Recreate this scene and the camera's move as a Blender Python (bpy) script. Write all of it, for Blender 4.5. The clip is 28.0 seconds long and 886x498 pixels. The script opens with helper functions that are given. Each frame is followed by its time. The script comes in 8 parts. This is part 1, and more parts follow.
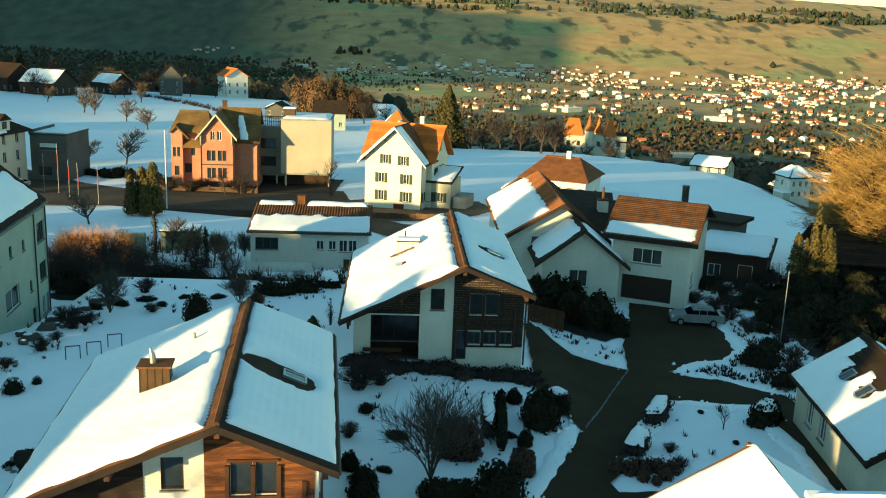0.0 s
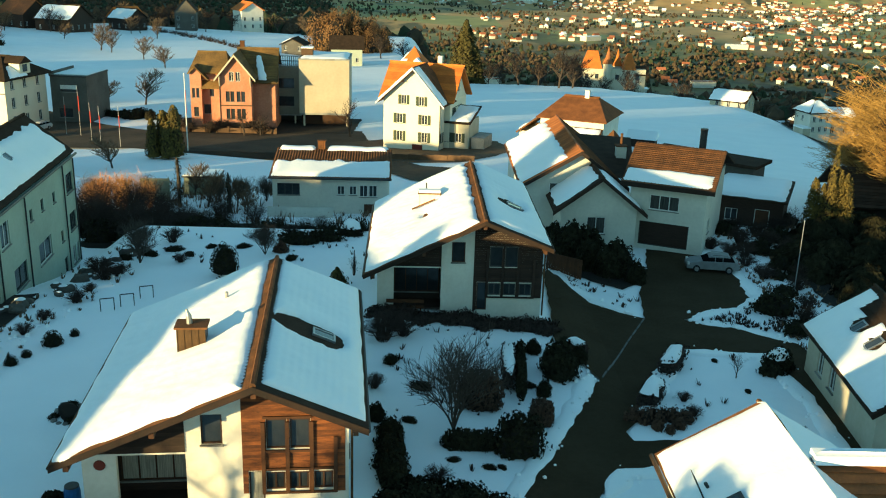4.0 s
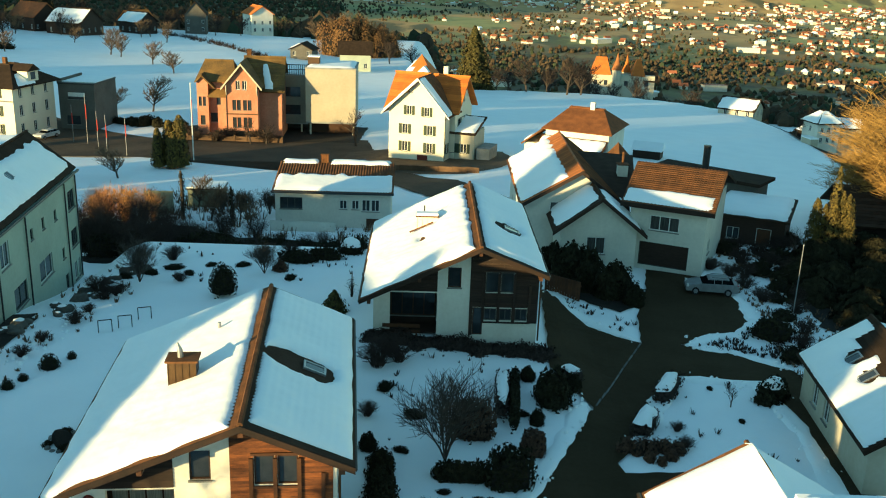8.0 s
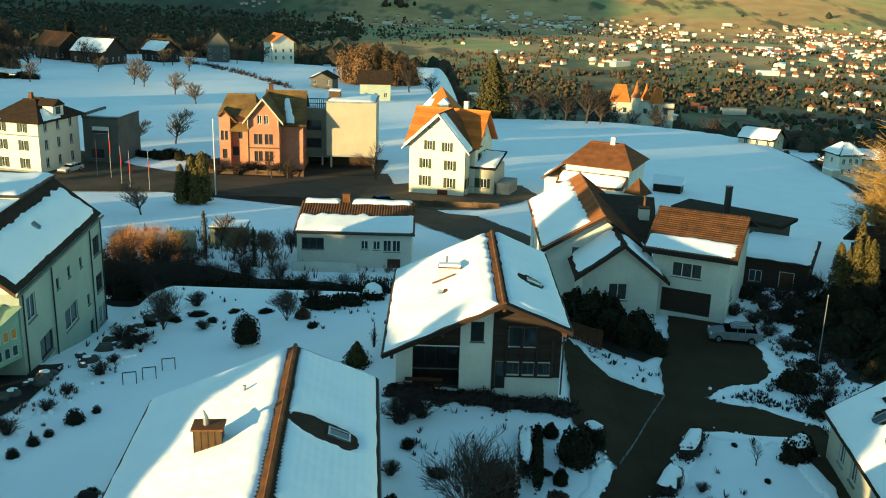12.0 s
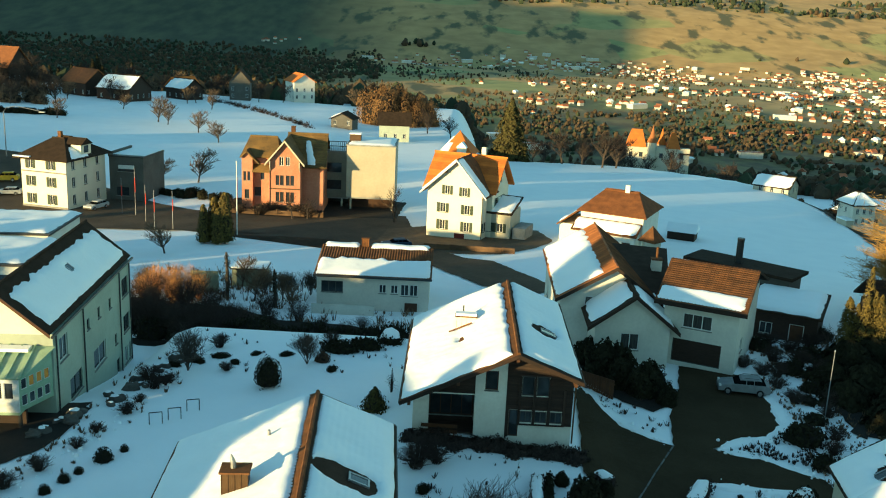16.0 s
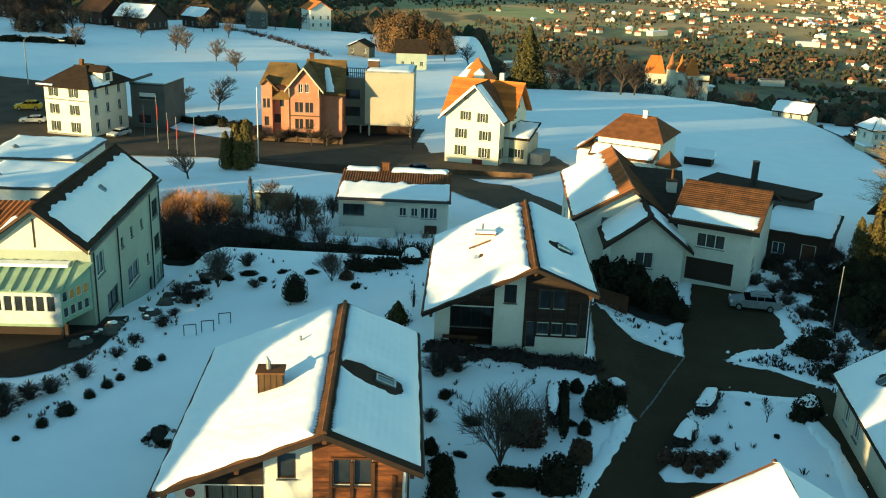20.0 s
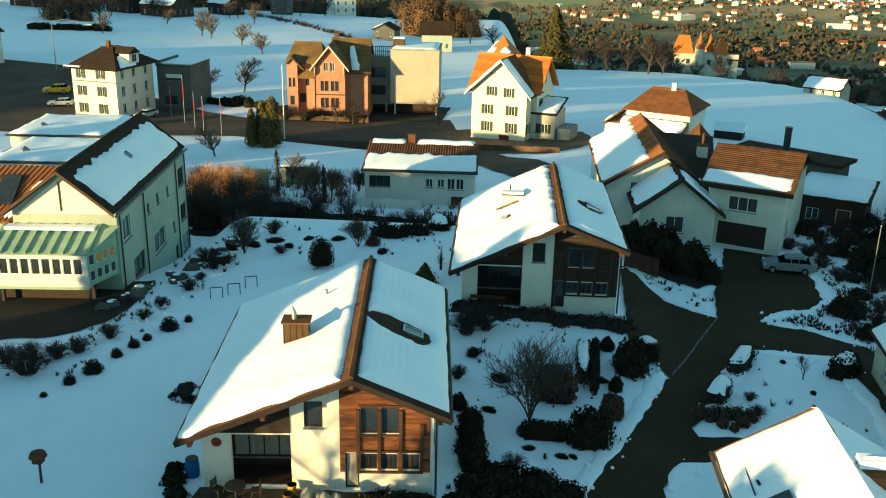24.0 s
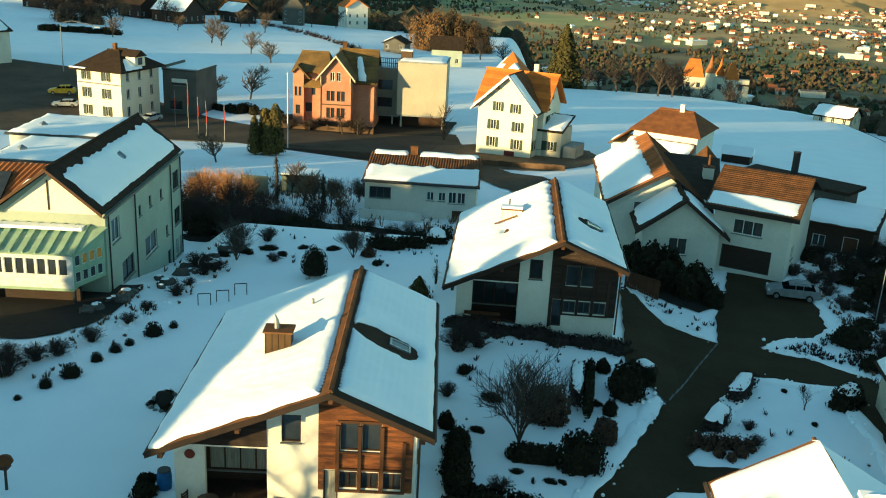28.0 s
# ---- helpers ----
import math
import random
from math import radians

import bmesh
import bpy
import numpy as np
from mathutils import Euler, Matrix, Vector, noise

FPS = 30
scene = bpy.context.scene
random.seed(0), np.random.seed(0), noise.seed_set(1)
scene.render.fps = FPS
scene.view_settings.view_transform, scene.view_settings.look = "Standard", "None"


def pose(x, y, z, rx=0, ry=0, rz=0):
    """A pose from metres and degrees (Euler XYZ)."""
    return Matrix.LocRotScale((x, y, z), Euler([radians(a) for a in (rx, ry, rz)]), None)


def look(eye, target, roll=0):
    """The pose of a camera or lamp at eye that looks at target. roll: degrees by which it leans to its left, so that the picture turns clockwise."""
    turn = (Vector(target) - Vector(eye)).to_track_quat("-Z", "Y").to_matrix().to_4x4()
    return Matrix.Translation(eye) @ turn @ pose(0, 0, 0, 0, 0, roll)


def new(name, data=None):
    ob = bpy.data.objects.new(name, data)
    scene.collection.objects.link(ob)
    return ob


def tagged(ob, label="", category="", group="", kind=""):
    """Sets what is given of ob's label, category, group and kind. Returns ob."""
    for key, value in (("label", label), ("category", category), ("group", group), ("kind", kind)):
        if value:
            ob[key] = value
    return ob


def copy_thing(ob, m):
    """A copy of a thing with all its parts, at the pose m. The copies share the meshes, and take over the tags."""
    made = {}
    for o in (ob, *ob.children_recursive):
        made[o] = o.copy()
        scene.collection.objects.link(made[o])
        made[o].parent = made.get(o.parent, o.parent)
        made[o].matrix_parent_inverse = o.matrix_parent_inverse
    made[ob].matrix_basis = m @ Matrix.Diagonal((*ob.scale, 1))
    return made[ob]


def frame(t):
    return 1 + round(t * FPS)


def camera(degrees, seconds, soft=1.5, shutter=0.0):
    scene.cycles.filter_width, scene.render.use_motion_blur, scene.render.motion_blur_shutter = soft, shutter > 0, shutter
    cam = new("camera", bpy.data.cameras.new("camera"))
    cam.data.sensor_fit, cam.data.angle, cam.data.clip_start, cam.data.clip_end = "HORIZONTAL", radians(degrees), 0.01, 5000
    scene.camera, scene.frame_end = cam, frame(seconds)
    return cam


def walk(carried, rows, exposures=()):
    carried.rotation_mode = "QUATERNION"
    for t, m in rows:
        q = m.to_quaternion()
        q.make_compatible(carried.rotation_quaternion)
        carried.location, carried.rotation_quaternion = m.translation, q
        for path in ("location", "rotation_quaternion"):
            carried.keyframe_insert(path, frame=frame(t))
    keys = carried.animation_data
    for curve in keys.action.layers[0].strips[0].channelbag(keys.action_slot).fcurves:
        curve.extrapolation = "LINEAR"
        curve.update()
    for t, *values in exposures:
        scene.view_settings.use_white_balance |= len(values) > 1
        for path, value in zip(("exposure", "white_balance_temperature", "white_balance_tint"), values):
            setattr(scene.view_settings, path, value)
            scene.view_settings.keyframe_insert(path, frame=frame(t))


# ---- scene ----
SUN_WAY = Vector((0.737, 0.676, -0.110)).normalized()

# ---- camera ----
cam = camera(50.0, 28.0, 1.05)
PATH = [
    (0, pose(-0.468, 0.656, 22.822, 76.239, -2.174, -1.618)),
    (0.5, pose(-0.499, 0.660, 23.153, 76.060, -1.938, -1.388)),
    (1, pose(-0.393, 0.578, 23.293, 75.801, -2.049, -1.288)),
    (1.5, pose(-0.341, 0.413, 23.561, 75.128, -3.927, -1.548)),
    (2, pose(-0.383, 0.049, 23.694, 73.812, -4.804, -1.529)),
    (2.5, pose(-0.509, -0.153, 23.841, 71.718, -3.011, -1.160)),
    (3, pose(-0.705, -0.316, 24.047, 72.076, -1.567, -0.958)),
    (3.5, pose(-0.805, -0.356, 24.314, 71.800, -1.796, -0.743)),
    (5.5, pose(-0.581, -0.154, 25.066, 73.511, -0.925, -0.430)),
    (6, pose(-0.400, -0.066, 25.253, 73.425, -1.956, -0.425)),
    (6.5, pose(-0.200, -0.062, 25.419, 73.179, -3.017, -0.385)),
    (7, pose(-0.154, -0.054, 25.512, 72.637, -3.341, -0.416)),
    (7.5, pose(-0.105, -0.021, 25.797, 72.172, -3.695, -0.296)),
    (8, pose(0.000, 0.000, 26.075, 72.093, -1.932, -0.000)),
    (8.5, pose(-0.145, 0.153, 26.283, 72.632, -2.482, 0.114)),
    (9, pose(-0.254, 0.321, 26.506, 72.933, -1.328, 0.389)),
    (9.5, pose(-0.257, 0.390, 26.716, 73.386, 0.208, 0.747)),
    (10, pose(-0.094, 0.525, 27.039, 73.293, -3.405, 0.380)),
    (10.5, pose(-0.143, 0.523, 27.262, 73.009, -4.089, 0.404)),
    (11, pose(-0.270, 0.629, 27.615, 72.943, -3.451, 0.762)),
    (11.5, pose(-0.253, 0.581, 27.878, 73.276, -2.632, 0.879)),
    (12, pose(-0.367, 0.509, 28.087, 73.339, -1.724, 1.081)),
    (12.5, pose(-0.516, 0.410, 28.345, 73.400, -2.417, 1.067)),
    (13, pose(-0.485, 0.349, 28.806, 74.385, -0.323, 1.517)),
    (13.5, pose(-0.516, 0.219, 28.941, 75.853, -1.466, 1.328)),
    (15.5, pose(-0.458, -1.070, 29.657, 75.424, -1.934, 2.136)),
    (16, pose(-0.586, -1.543, 29.603, 75.544, -2.560, 2.237)),
    (16.5, pose(-0.688, -2.195, 29.574, 73.865, -2.749, 2.351)),
    (17, pose(-0.754, -2.741, 29.609, 73.020, -2.836, 2.697)),
    (17.5, pose(-0.869, -3.012, 29.828, 70.912, -1.397, 3.001)),
    (18, pose(-0.914, -3.223, 29.927, 72.246, 2.185, 3.517)),
    (18.5, pose(-0.789, -3.236, 30.141, 73.482, -0.580, 3.291)),
    (19, pose(-0.689, -3.468, 29.846, 74.282, -2.930, 3.008)),
    (19.5, pose(-0.686, -3.608, 29.794, 73.900, -3.154, 2.981)),
    (20, pose(-0.710, -4.031, 29.374, 71.341, -2.139, 3.175)),
    (20.5, pose(-0.620, -4.338, 29.253, 68.453, 0.223, 3.754)),
    (21, pose(-0.524, -4.013, 29.238, 67.421, -1.241, 3.867)),
    (21.5, pose(-0.369, -3.507, 28.697, 75.362, -3.603, 3.540)),
    (23.5, pose(-0.483, -3.919, 27.560, 70.967, -3.388, 4.339)),
    (24, pose(-0.624, -3.896, 27.140, 70.682, -1.109, 4.570)),
    (24.5, pose(-0.705, -3.695, 26.824, 70.710, -1.498, 4.739)),
    (25, pose(-0.628, -3.697, 26.353, 71.389, -0.743, 4.900)),
    (25.5, pose(-0.479, -3.616, 26.201, 71.537, -0.991, 4.931)),
    (26, pose(-0.358, -3.466, 26.144, 71.201, -2.055, 4.975)),
    (26.5, pose(-0.210, -3.221, 26.285, 70.738, -2.370, 5.269)),
    (27, pose(-0.136, -2.957, 26.317, 70.505, -2.405, 5.326)),
    (27.5, pose(-0.082, -2.598, 26.416, 70.469, -2.050, 5.454)),
    (28, pose(-0.075, -2.288, 26.416, 71.627, -2.905, 5.502)),
]
walk(cam, PATH, [(0, 0.4, 5350, -24), (28, 0.4, 5350, -24)])

# ---- world, sun, exposure ----
scene.view_settings.exposure = 0.0
world = bpy.data.worlds.new("world")
world.use_nodes = True
scene.world = world
sky = world.node_tree.nodes.new("ShaderNodeTexSky")
sky.sky_type, sky.sun_disc = "NISHITA", False
sky.sun_elevation, sky.sun_rotation = radians(6.3), radians(227.5)
sky.air_density, sky.dust_density = 1.0, 0.1
background = world.node_tree.nodes["Background"]
world.node_tree.links.new(sky.outputs[0], background.inputs[0])
background.inputs[1].default_value = 0.225
sun = new("sun", bpy.data.lights.new("sun", "SUN"))
sun.data.energy, sun.data.angle, sun.data.color = 10.6, radians(0.8), (1.0, 0.585, 0.265)
sun.matrix_world = look((0, 0, 0), SUN_WAY)


# ---- materials ----
def material(name, colour, rough=0.8, second=None, scale=4.0, bump=0.0, bump_scale=40.0, metal=0.0, vary=0.0, stretch=(1, 1, 1), gloss=0.3):
    """A procedural surface: two colours mixed by noise at two scales, fine relief, and some change from piece to piece."""
    m = bpy.data.materials.new(name)
    m.use_nodes = True
    nt = m.node_tree
    n, l = nt.nodes, nt.links
    b = n["Principled BSDF"]
    b.inputs["Roughness"].default_value, b.inputs["Metallic"].default_value = rough, metal
    b.inputs["Specular IOR Level"].default_value = gloss
    co = n.new("ShaderNodeTexCoord")
    mp = n.new("ShaderNodeMapping")
    mp.inputs["Scale"].default_value = stretch
    l.new(co.outputs["Object"], mp.inputs[0])
    t1, t2 = n.new("ShaderNodeTexNoise"), n.new("ShaderNodeTexNoise")
    t1.inputs["Scale"].default_value, t2.inputs["Scale"].default_value = scale, scale * 9
    t1.inputs["Detail"].default_value = 6
    for t in (t1, t2):
        l.new(mp.outputs[0], t.inputs[0])
    add = n.new("ShaderNodeMath")
    add.operation = "MULTIPLY_ADD"
    add.inputs[1].default_value = 0.45
    l.new(t2.outputs[0], add.inputs[0])
    l.new(t1.outputs[0], add.inputs[2])
    ramp = n.new("ShaderNodeMapRange")
    ramp.inputs[1].default_value, ramp.inputs[2].default_value = 0.5, 0.95
    l.new(add.outputs[0], ramp.inputs[0])
    mix = n.new("ShaderNodeMix")
    mix.data_type = "RGBA"
    mix.inputs[6].default_value = (*colour, 1)
    mix.inputs[7].default_value = (*(second or [c * 0.7 for c in colour]), 1)
    l.new(ramp.outputs[0], mix.inputs[0])
    out = mix.outputs[2]
    if vary:
        info, hsv, rng = n.new("ShaderNodeObjectInfo"), n.new("ShaderNodeHueSaturation"), n.new("ShaderNodeMapRange")
        geo = n.new("ShaderNodeNewGeometry")
        both = n.new("ShaderNodeMath")
        both.operation = "ADD"
        fr = n.new("ShaderNodeMath")
        fr.operation = "FRACT"
        l.new(info.outputs["Random"], both.inputs[0])
        l.new(geo.outputs["Random Per Island"], both.inputs[1])
        l.new(both.outputs[0], fr.inputs[0])
        rng.inputs[3].default_value, rng.inputs[4].default_value = 1 - vary, 1 + vary
        l.new(fr.outputs[0], rng.inputs[0])
        l.new(rng.outputs[0], hsv.inputs["Value"])
        l.new(out, hsv.inputs["Color"])
        out = hsv.outputs[0]
    l.new(out, b.inputs["Base Color"])
    if bump:
        bp, t3 = n.new("ShaderNodeBump"), n.new("ShaderNodeTexNoise")
        t3.inputs["Scale"].default_value = bump_scale
        t3.inputs["Detail"].default_value = 5
        l.new(mp.outputs[0], t3.inputs[0])
        bp.inputs["Strength"].default_value, bp.inputs["Distance"].default_value = bump, 0.05
        l.new(t3.outputs[0], bp.inputs["Height"])
        l.new(bp.outputs[0], b.inputs["Normal"])
    return m


SNOW = material("snow", (0.92, 0.93, 0.94), 0.65, (0.88, 0.895, 0.91), 0.5, 0.4, 2.2)
PLASTER_WHITE = material("white_plaster", (0.72, 0.69, 0.60), 0.9, (0.60, 0.56, 0.47), 0.5, 0.15, 30)
PLASTER_CREAM = material("cream_plaster", (0.52, 0.48, 0.37), 0.9, (0.43, 0.39, 0.29), 0.4, 0.15, 30)
PLASTER_GREEN = material("pale_green_plaster", (0.39, 0.43, 0.34), 0.9, (0.32, 0.35, 0.28), 0.4, 0.15, 30)
PLASTER_PINK = material("pink_plaster", (0.52, 0.24, 0.15), 0.9, (0.36, 0.145, 0.08), 0.35, 0.2, 30)
PLASTER_SAND = material("sand_coloured_render", (0.43, 0.38, 0.29), 0.9, (0.36, 0.31, 0.23), 0.25, 0.15, 30)
RENDER_GREY = material("weathered_grey_render", (0.115, 0.108, 0.095), 0.9, (0.075, 0.07, 0.06), 0.4, 0.2, 30)
RENDER_OLIVE = material("olive_grey_render", (0.25, 0.23, 0.18), 0.9, (0.18, 0.165, 0.13), 0.4, 0.2, 30)
STONE_BROWN = material("brown_sandstone", (0.12, 0.07, 0.036), 0.9, (0.07, 0.042, 0.024), 1.0, 0.3, 15, vary=0.25)
PLASTER_WARM = material("warm_white_plaster", (0.82, 0.75, 0.58), 0.9, (0.74, 0.66, 0.5), 0.5, 0.15, 30)
PLASTER_GREY = material("grey_plaster", (0.62, 0.60, 0.52), 0.9, (0.50, 0.48, 0.42), 0.4, 0.15, 30)
CONCRETE = material("concrete", (0.32, 0.32, 0.30), 0.9, (0.20, 0.20, 0.19), 1.0, 0.3, 20)
WOOD_WARM = material("warm_stained_wood", (0.2, 0.062, 0.012), 0.65, (0.05, 0.017, 0.005), 1.5, 0.25, 14, vary=0.5, stretch=(1, 1, 6))
WOOD_DARK = material("dark_stained_wood", (0.04, 0.024, 0.016), 0.8, (0.022, 0.014, 0.01), 2, 0.3, 14, vary=0.3, stretch=(1, 1, 6))
WOOD_FASCIA = material("weathered_dark_fascia", (0.03, 0.015, 0.008), 0.75, (0.012, 0.008, 0.005), 1.2, 0.3, 14, vary=0.2)
WOOD_TRIM = material("brown_wood_trim", (0.085, 0.036, 0.013), 0.6, (0.05, 0.022, 0.009), 2, 0.2, 14, vary=0.1)
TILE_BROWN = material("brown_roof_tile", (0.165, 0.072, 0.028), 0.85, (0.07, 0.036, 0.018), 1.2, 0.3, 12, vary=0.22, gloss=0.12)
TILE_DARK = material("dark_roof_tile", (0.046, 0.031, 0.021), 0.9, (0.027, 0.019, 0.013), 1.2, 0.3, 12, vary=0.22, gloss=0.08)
TILE_ORANGE = material("orange_roof_tile", (0.55, 0.17, 0.026), 0.8, (0.42, 0.12, 0.02), 0.8, 0.3, 12, vary=0.2)
TILE_RUST = material("rusty_pantile", (0.27, 0.10, 0.03), 0.8, (0.17, 0.065, 0.022), 1.0, 0.3, 12, vary=0.2)
TILE_RED = material("reddish_brown_tile", (0.19, 0.075, 0.028), 0.85, (0.11, 0.046, 0.02), 1.0, 0.3, 12, vary=0.22, gloss=0.12)
TILE_OCHRE = material("mossy_roof_tile", (0.21, 0.12, 0.035), 0.85, (0.075, 0.05, 0.02), 0.5, 0.3, 12, vary=0.2)
METAL_DARK = material("dark_metal", (0.05, 0.05, 0.05), 0.45, (0.03, 0.03, 0.03), 5, metal=0.4)
METAL_GREY = material("grey_metal", (0.35, 0.36, 0.37), 0.4, (0.25, 0.25, 0.26), 5, metal=0.7)
COPPER = material("brown_copper_sheet", (0.12, 0.07, 0.03), 0.45, (0.075, 0.043, 0.02), 3, 0.1, 20, metal=0.5)
COPPER_GREEN = material("green_painted_metal", (0.33, 0.44, 0.30), 0.5, (0.24, 0.33, 0.22), 1, 0.1, 20)
GLASS = material("dark_window_glass", (0.02, 0.025, 0.03), 0.08, (0.035, 0.04, 0.045), 2, gloss=0.6)
FRAME_WHITE = material("white_window_frame", (0.72, 0.72, 0.68), 0.6)
FRAME_BROWN = material("brown_window_frame", (0.055, 0.026, 0.012), 0.6)
FRAME_DARK = material("dark_window_frame", (0.06, 0.06, 0.055), 0.6)
SHUTTER = material("dark_green_shutter", (0.045, 0.062, 0.04), 0.7)
# asphalt twice: coloured darker for the shaded drive, lighter for the sunlit road
SHADED_ASPHALT = material("shaded_asphalt", (0.034, 0.025, 0.0125), 0.95, (0.050, 0.037, 0.02), 0.35, 0.4, 60, gloss=0.1)
SUNLIT_ASPHALT = material("sunlit_road_asphalt", (0.105, 0.08, 0.056), 0.95, (0.06, 0.048, 0.036), 0.2, 0.4, 40, gloss=0.1)
KERB = material("kerb_stone", (0.16, 0.155, 0.145), 0.9, (0.10, 0.10, 0.095), 3, 0.3, 30, vary=0.2)
TWIG = material("bare_twigs", (0.05, 0.036, 0.028), 0.95, (0.028, 0.02, 0.016), 3, vary=0.3)
TWIG_BROWN = material("brown_hedge_twigs", (0.16, 0.11, 0.065), 0.95, (0.09, 0.062, 0.038), 3, vary=0.35)
PAVING = material("worn_brown_paving", (0.085, 0.062, 0.038), 0.9, (0.035, 0.027, 0.018), 1.2, 0.4, 12)
TWIG_GOLD = material("golden_larch_twigs", (0.34, 0.20, 0.05), 0.9, (0.22, 0.13, 0.035), 3, vary=0.3)
HORNBEAM = material("reddish_brown_hedge", (0.085, 0.05, 0.03), 0.95, (0.045, 0.028, 0.018), 3, vary=0.3)
LIT_PANE = material("sunlit_pane", (0.6, 0.3, 0.05), 0.25, (0.45, 0.2, 0.03), 2)
TWIG_GREY = material("grey_bare_twigs", (0.085, 0.07, 0.056), 0.95, (0.045, 0.037, 0.03), 3, vary=0.3)
TWIG_RED = material("reddish_beech_leaves", (0.24, 0.13, 0.045), 0.9, (0.13, 0.07, 0.028), 3, vary=0.3)
REED = material("dry_reed_grass", (0.66, 0.33, 0.10), 0.9, (0.50, 0.22, 0.07), 3, vary=0.3)
BARK = material("grey_brown_bark", (0.06, 0.045, 0.034), 0.95, (0.06, 0.045, 0.035), 6, 0.5, 20)
FIR = material("dark_fir_needles", (0.075, 0.06, 0.02), 0.95, (0.03, 0.03, 0.011), 2, vary=0.4, gloss=0.1)
EVERGREEN = material("evergreen_leaves", (0.026, 0.024, 0.012), 0.95, (0.015, 0.014, 0.008), 2, vary=0.4, gloss=0.1)
CYPRESS = material("olive_cypress", (0.13, 0.092, 0.018), 0.9, (0.03, 0.028, 0.008), 2, vary=0.35)
SOIL_CORE = material("dark_wet_soil_and_core", (0.02, 0.016, 0.012), 0.95, (0.012, 0.01, 0.008), 2, 0.5, 15)
STONE = material("grey_field_stone", (0.25, 0.24, 0.22), 0.9, (0.15, 0.145, 0.135), 2, 0.4, 15, vary=0.3)


class Shape:
    """Collects points and faces for one mesh."""

    def __init__(self):
        self.v, self.f = [], []

    def add(self, points, faces):
        k = len(self.v)
        self.v += [tuple(p) for p in points]
        self.f += [tuple(i + k for i in f) for f in faces]
        return self

    def hexa(self, p):
        """A block from eight corners: the lower four, then the upper four above them."""
        return self.add(p, ((3, 2, 1, 0), (4, 5, 6, 7), (0, 1, 5, 4), (1, 2, 6, 5), (2, 3, 7, 6), (3, 0, 4, 7)))

    def box(self, x0, y0, z0, x1, y1, z1, m=None):
        p = [(x0, y0, z0), (x1, y0, z0), (x1, y1, z0), (x0, y1, z0), (x0, y0, z1), (x1, y0, z1), (x1, y1, z1), (x0, y1, z1)]
        return self.hexa([m @ Vector(q) for q in p] if m else p)

    def tube(self, pts, radii, n=5, cap=True):
        rings = []
        for i, p in enumerate(pts):
            a, b = Vector(pts[max(i - 1, 0)]), Vector(pts[min(i + 1, len(pts) - 1)])
            d = (b - a).normalized() if (b - a).length > 1e-6 else Vector((0, 0, 1))
            s = d.cross(Vector((0, 0, 1)) if abs(d.z) < 0.9 else Vector((1, 0, 0))).normalized()
            w = d.cross(s)
            rings.append([Vector(p) + radii[i] * (math.cos(6.28318 * k / n) * s + math.sin(6.28318 * k / n) * w) for k in range(n)])
        faces = [(i * n + k, i * n + (k + 1) % n, (i + 1) * n + (k + 1) % n, (i + 1) * n + k) for i in range(len(pts) - 1) for k in range(n)]
        if cap:
            faces += [tuple(range(n - 1, -1, -1)), tuple((len(pts) - 1) * n + k for k in range(n))]
        return self.add([p for r in rings for p in r], faces)

    def mesh(self, name, mat, soft=False):
        me = bpy.data.meshes.new(name)
        me.from_pydata(self.v, [], self.f)
        me.materials.append(mat)
        if soft:
            me.shade_smooth()
        me.update()
        return me


def part(name, shape, mat, parent=None, label="", soft=False):
    ob = new(name, shape if isinstance(shape, bpy.types.Mesh) else shape.mesh(name, mat, soft))
    if parent:
        ob.parent = parent
    if label:
        ob["label"] = label
    return ob


def thing(name, m, label, category, group="", kind=""):
    ob = new(name)
    ob.matrix_basis = m
    return tagged(ob, label, category, group, kind)


YK = [-400, -60, 0, 30, 45, 60, 70, 79, 83, 95, 120, 142, 160, 200, 228, 300, 434, 520, 700, 1000, 3000, 4200, 4950]
ZL = [40, 5, 2.2, 1.7, 1.5, 1.3, 1.0, 0.6, -2.4, -3.6, -5.2, -6.7, -7.3, -8.5, -9.3, -11.5, -16.5, -30, -80, -150, -150, 55, 190]
ZR = [40, 3, 0.9, 0.5, 0.3, 0, -0.1, -0.3, -0.6, -1.8, -4.5, -6.2, -7.2, -9.7, -11.5, -16.4, -27, -36, -76, -150, -150, 55, 190]


def smooth(a, b, v):
    """A soft step from 0 at a to 1 at b."""
    v = min(1.0, max(0.0, (v - a) / (b - a)))
    return v * v * (3 - 2 * v)


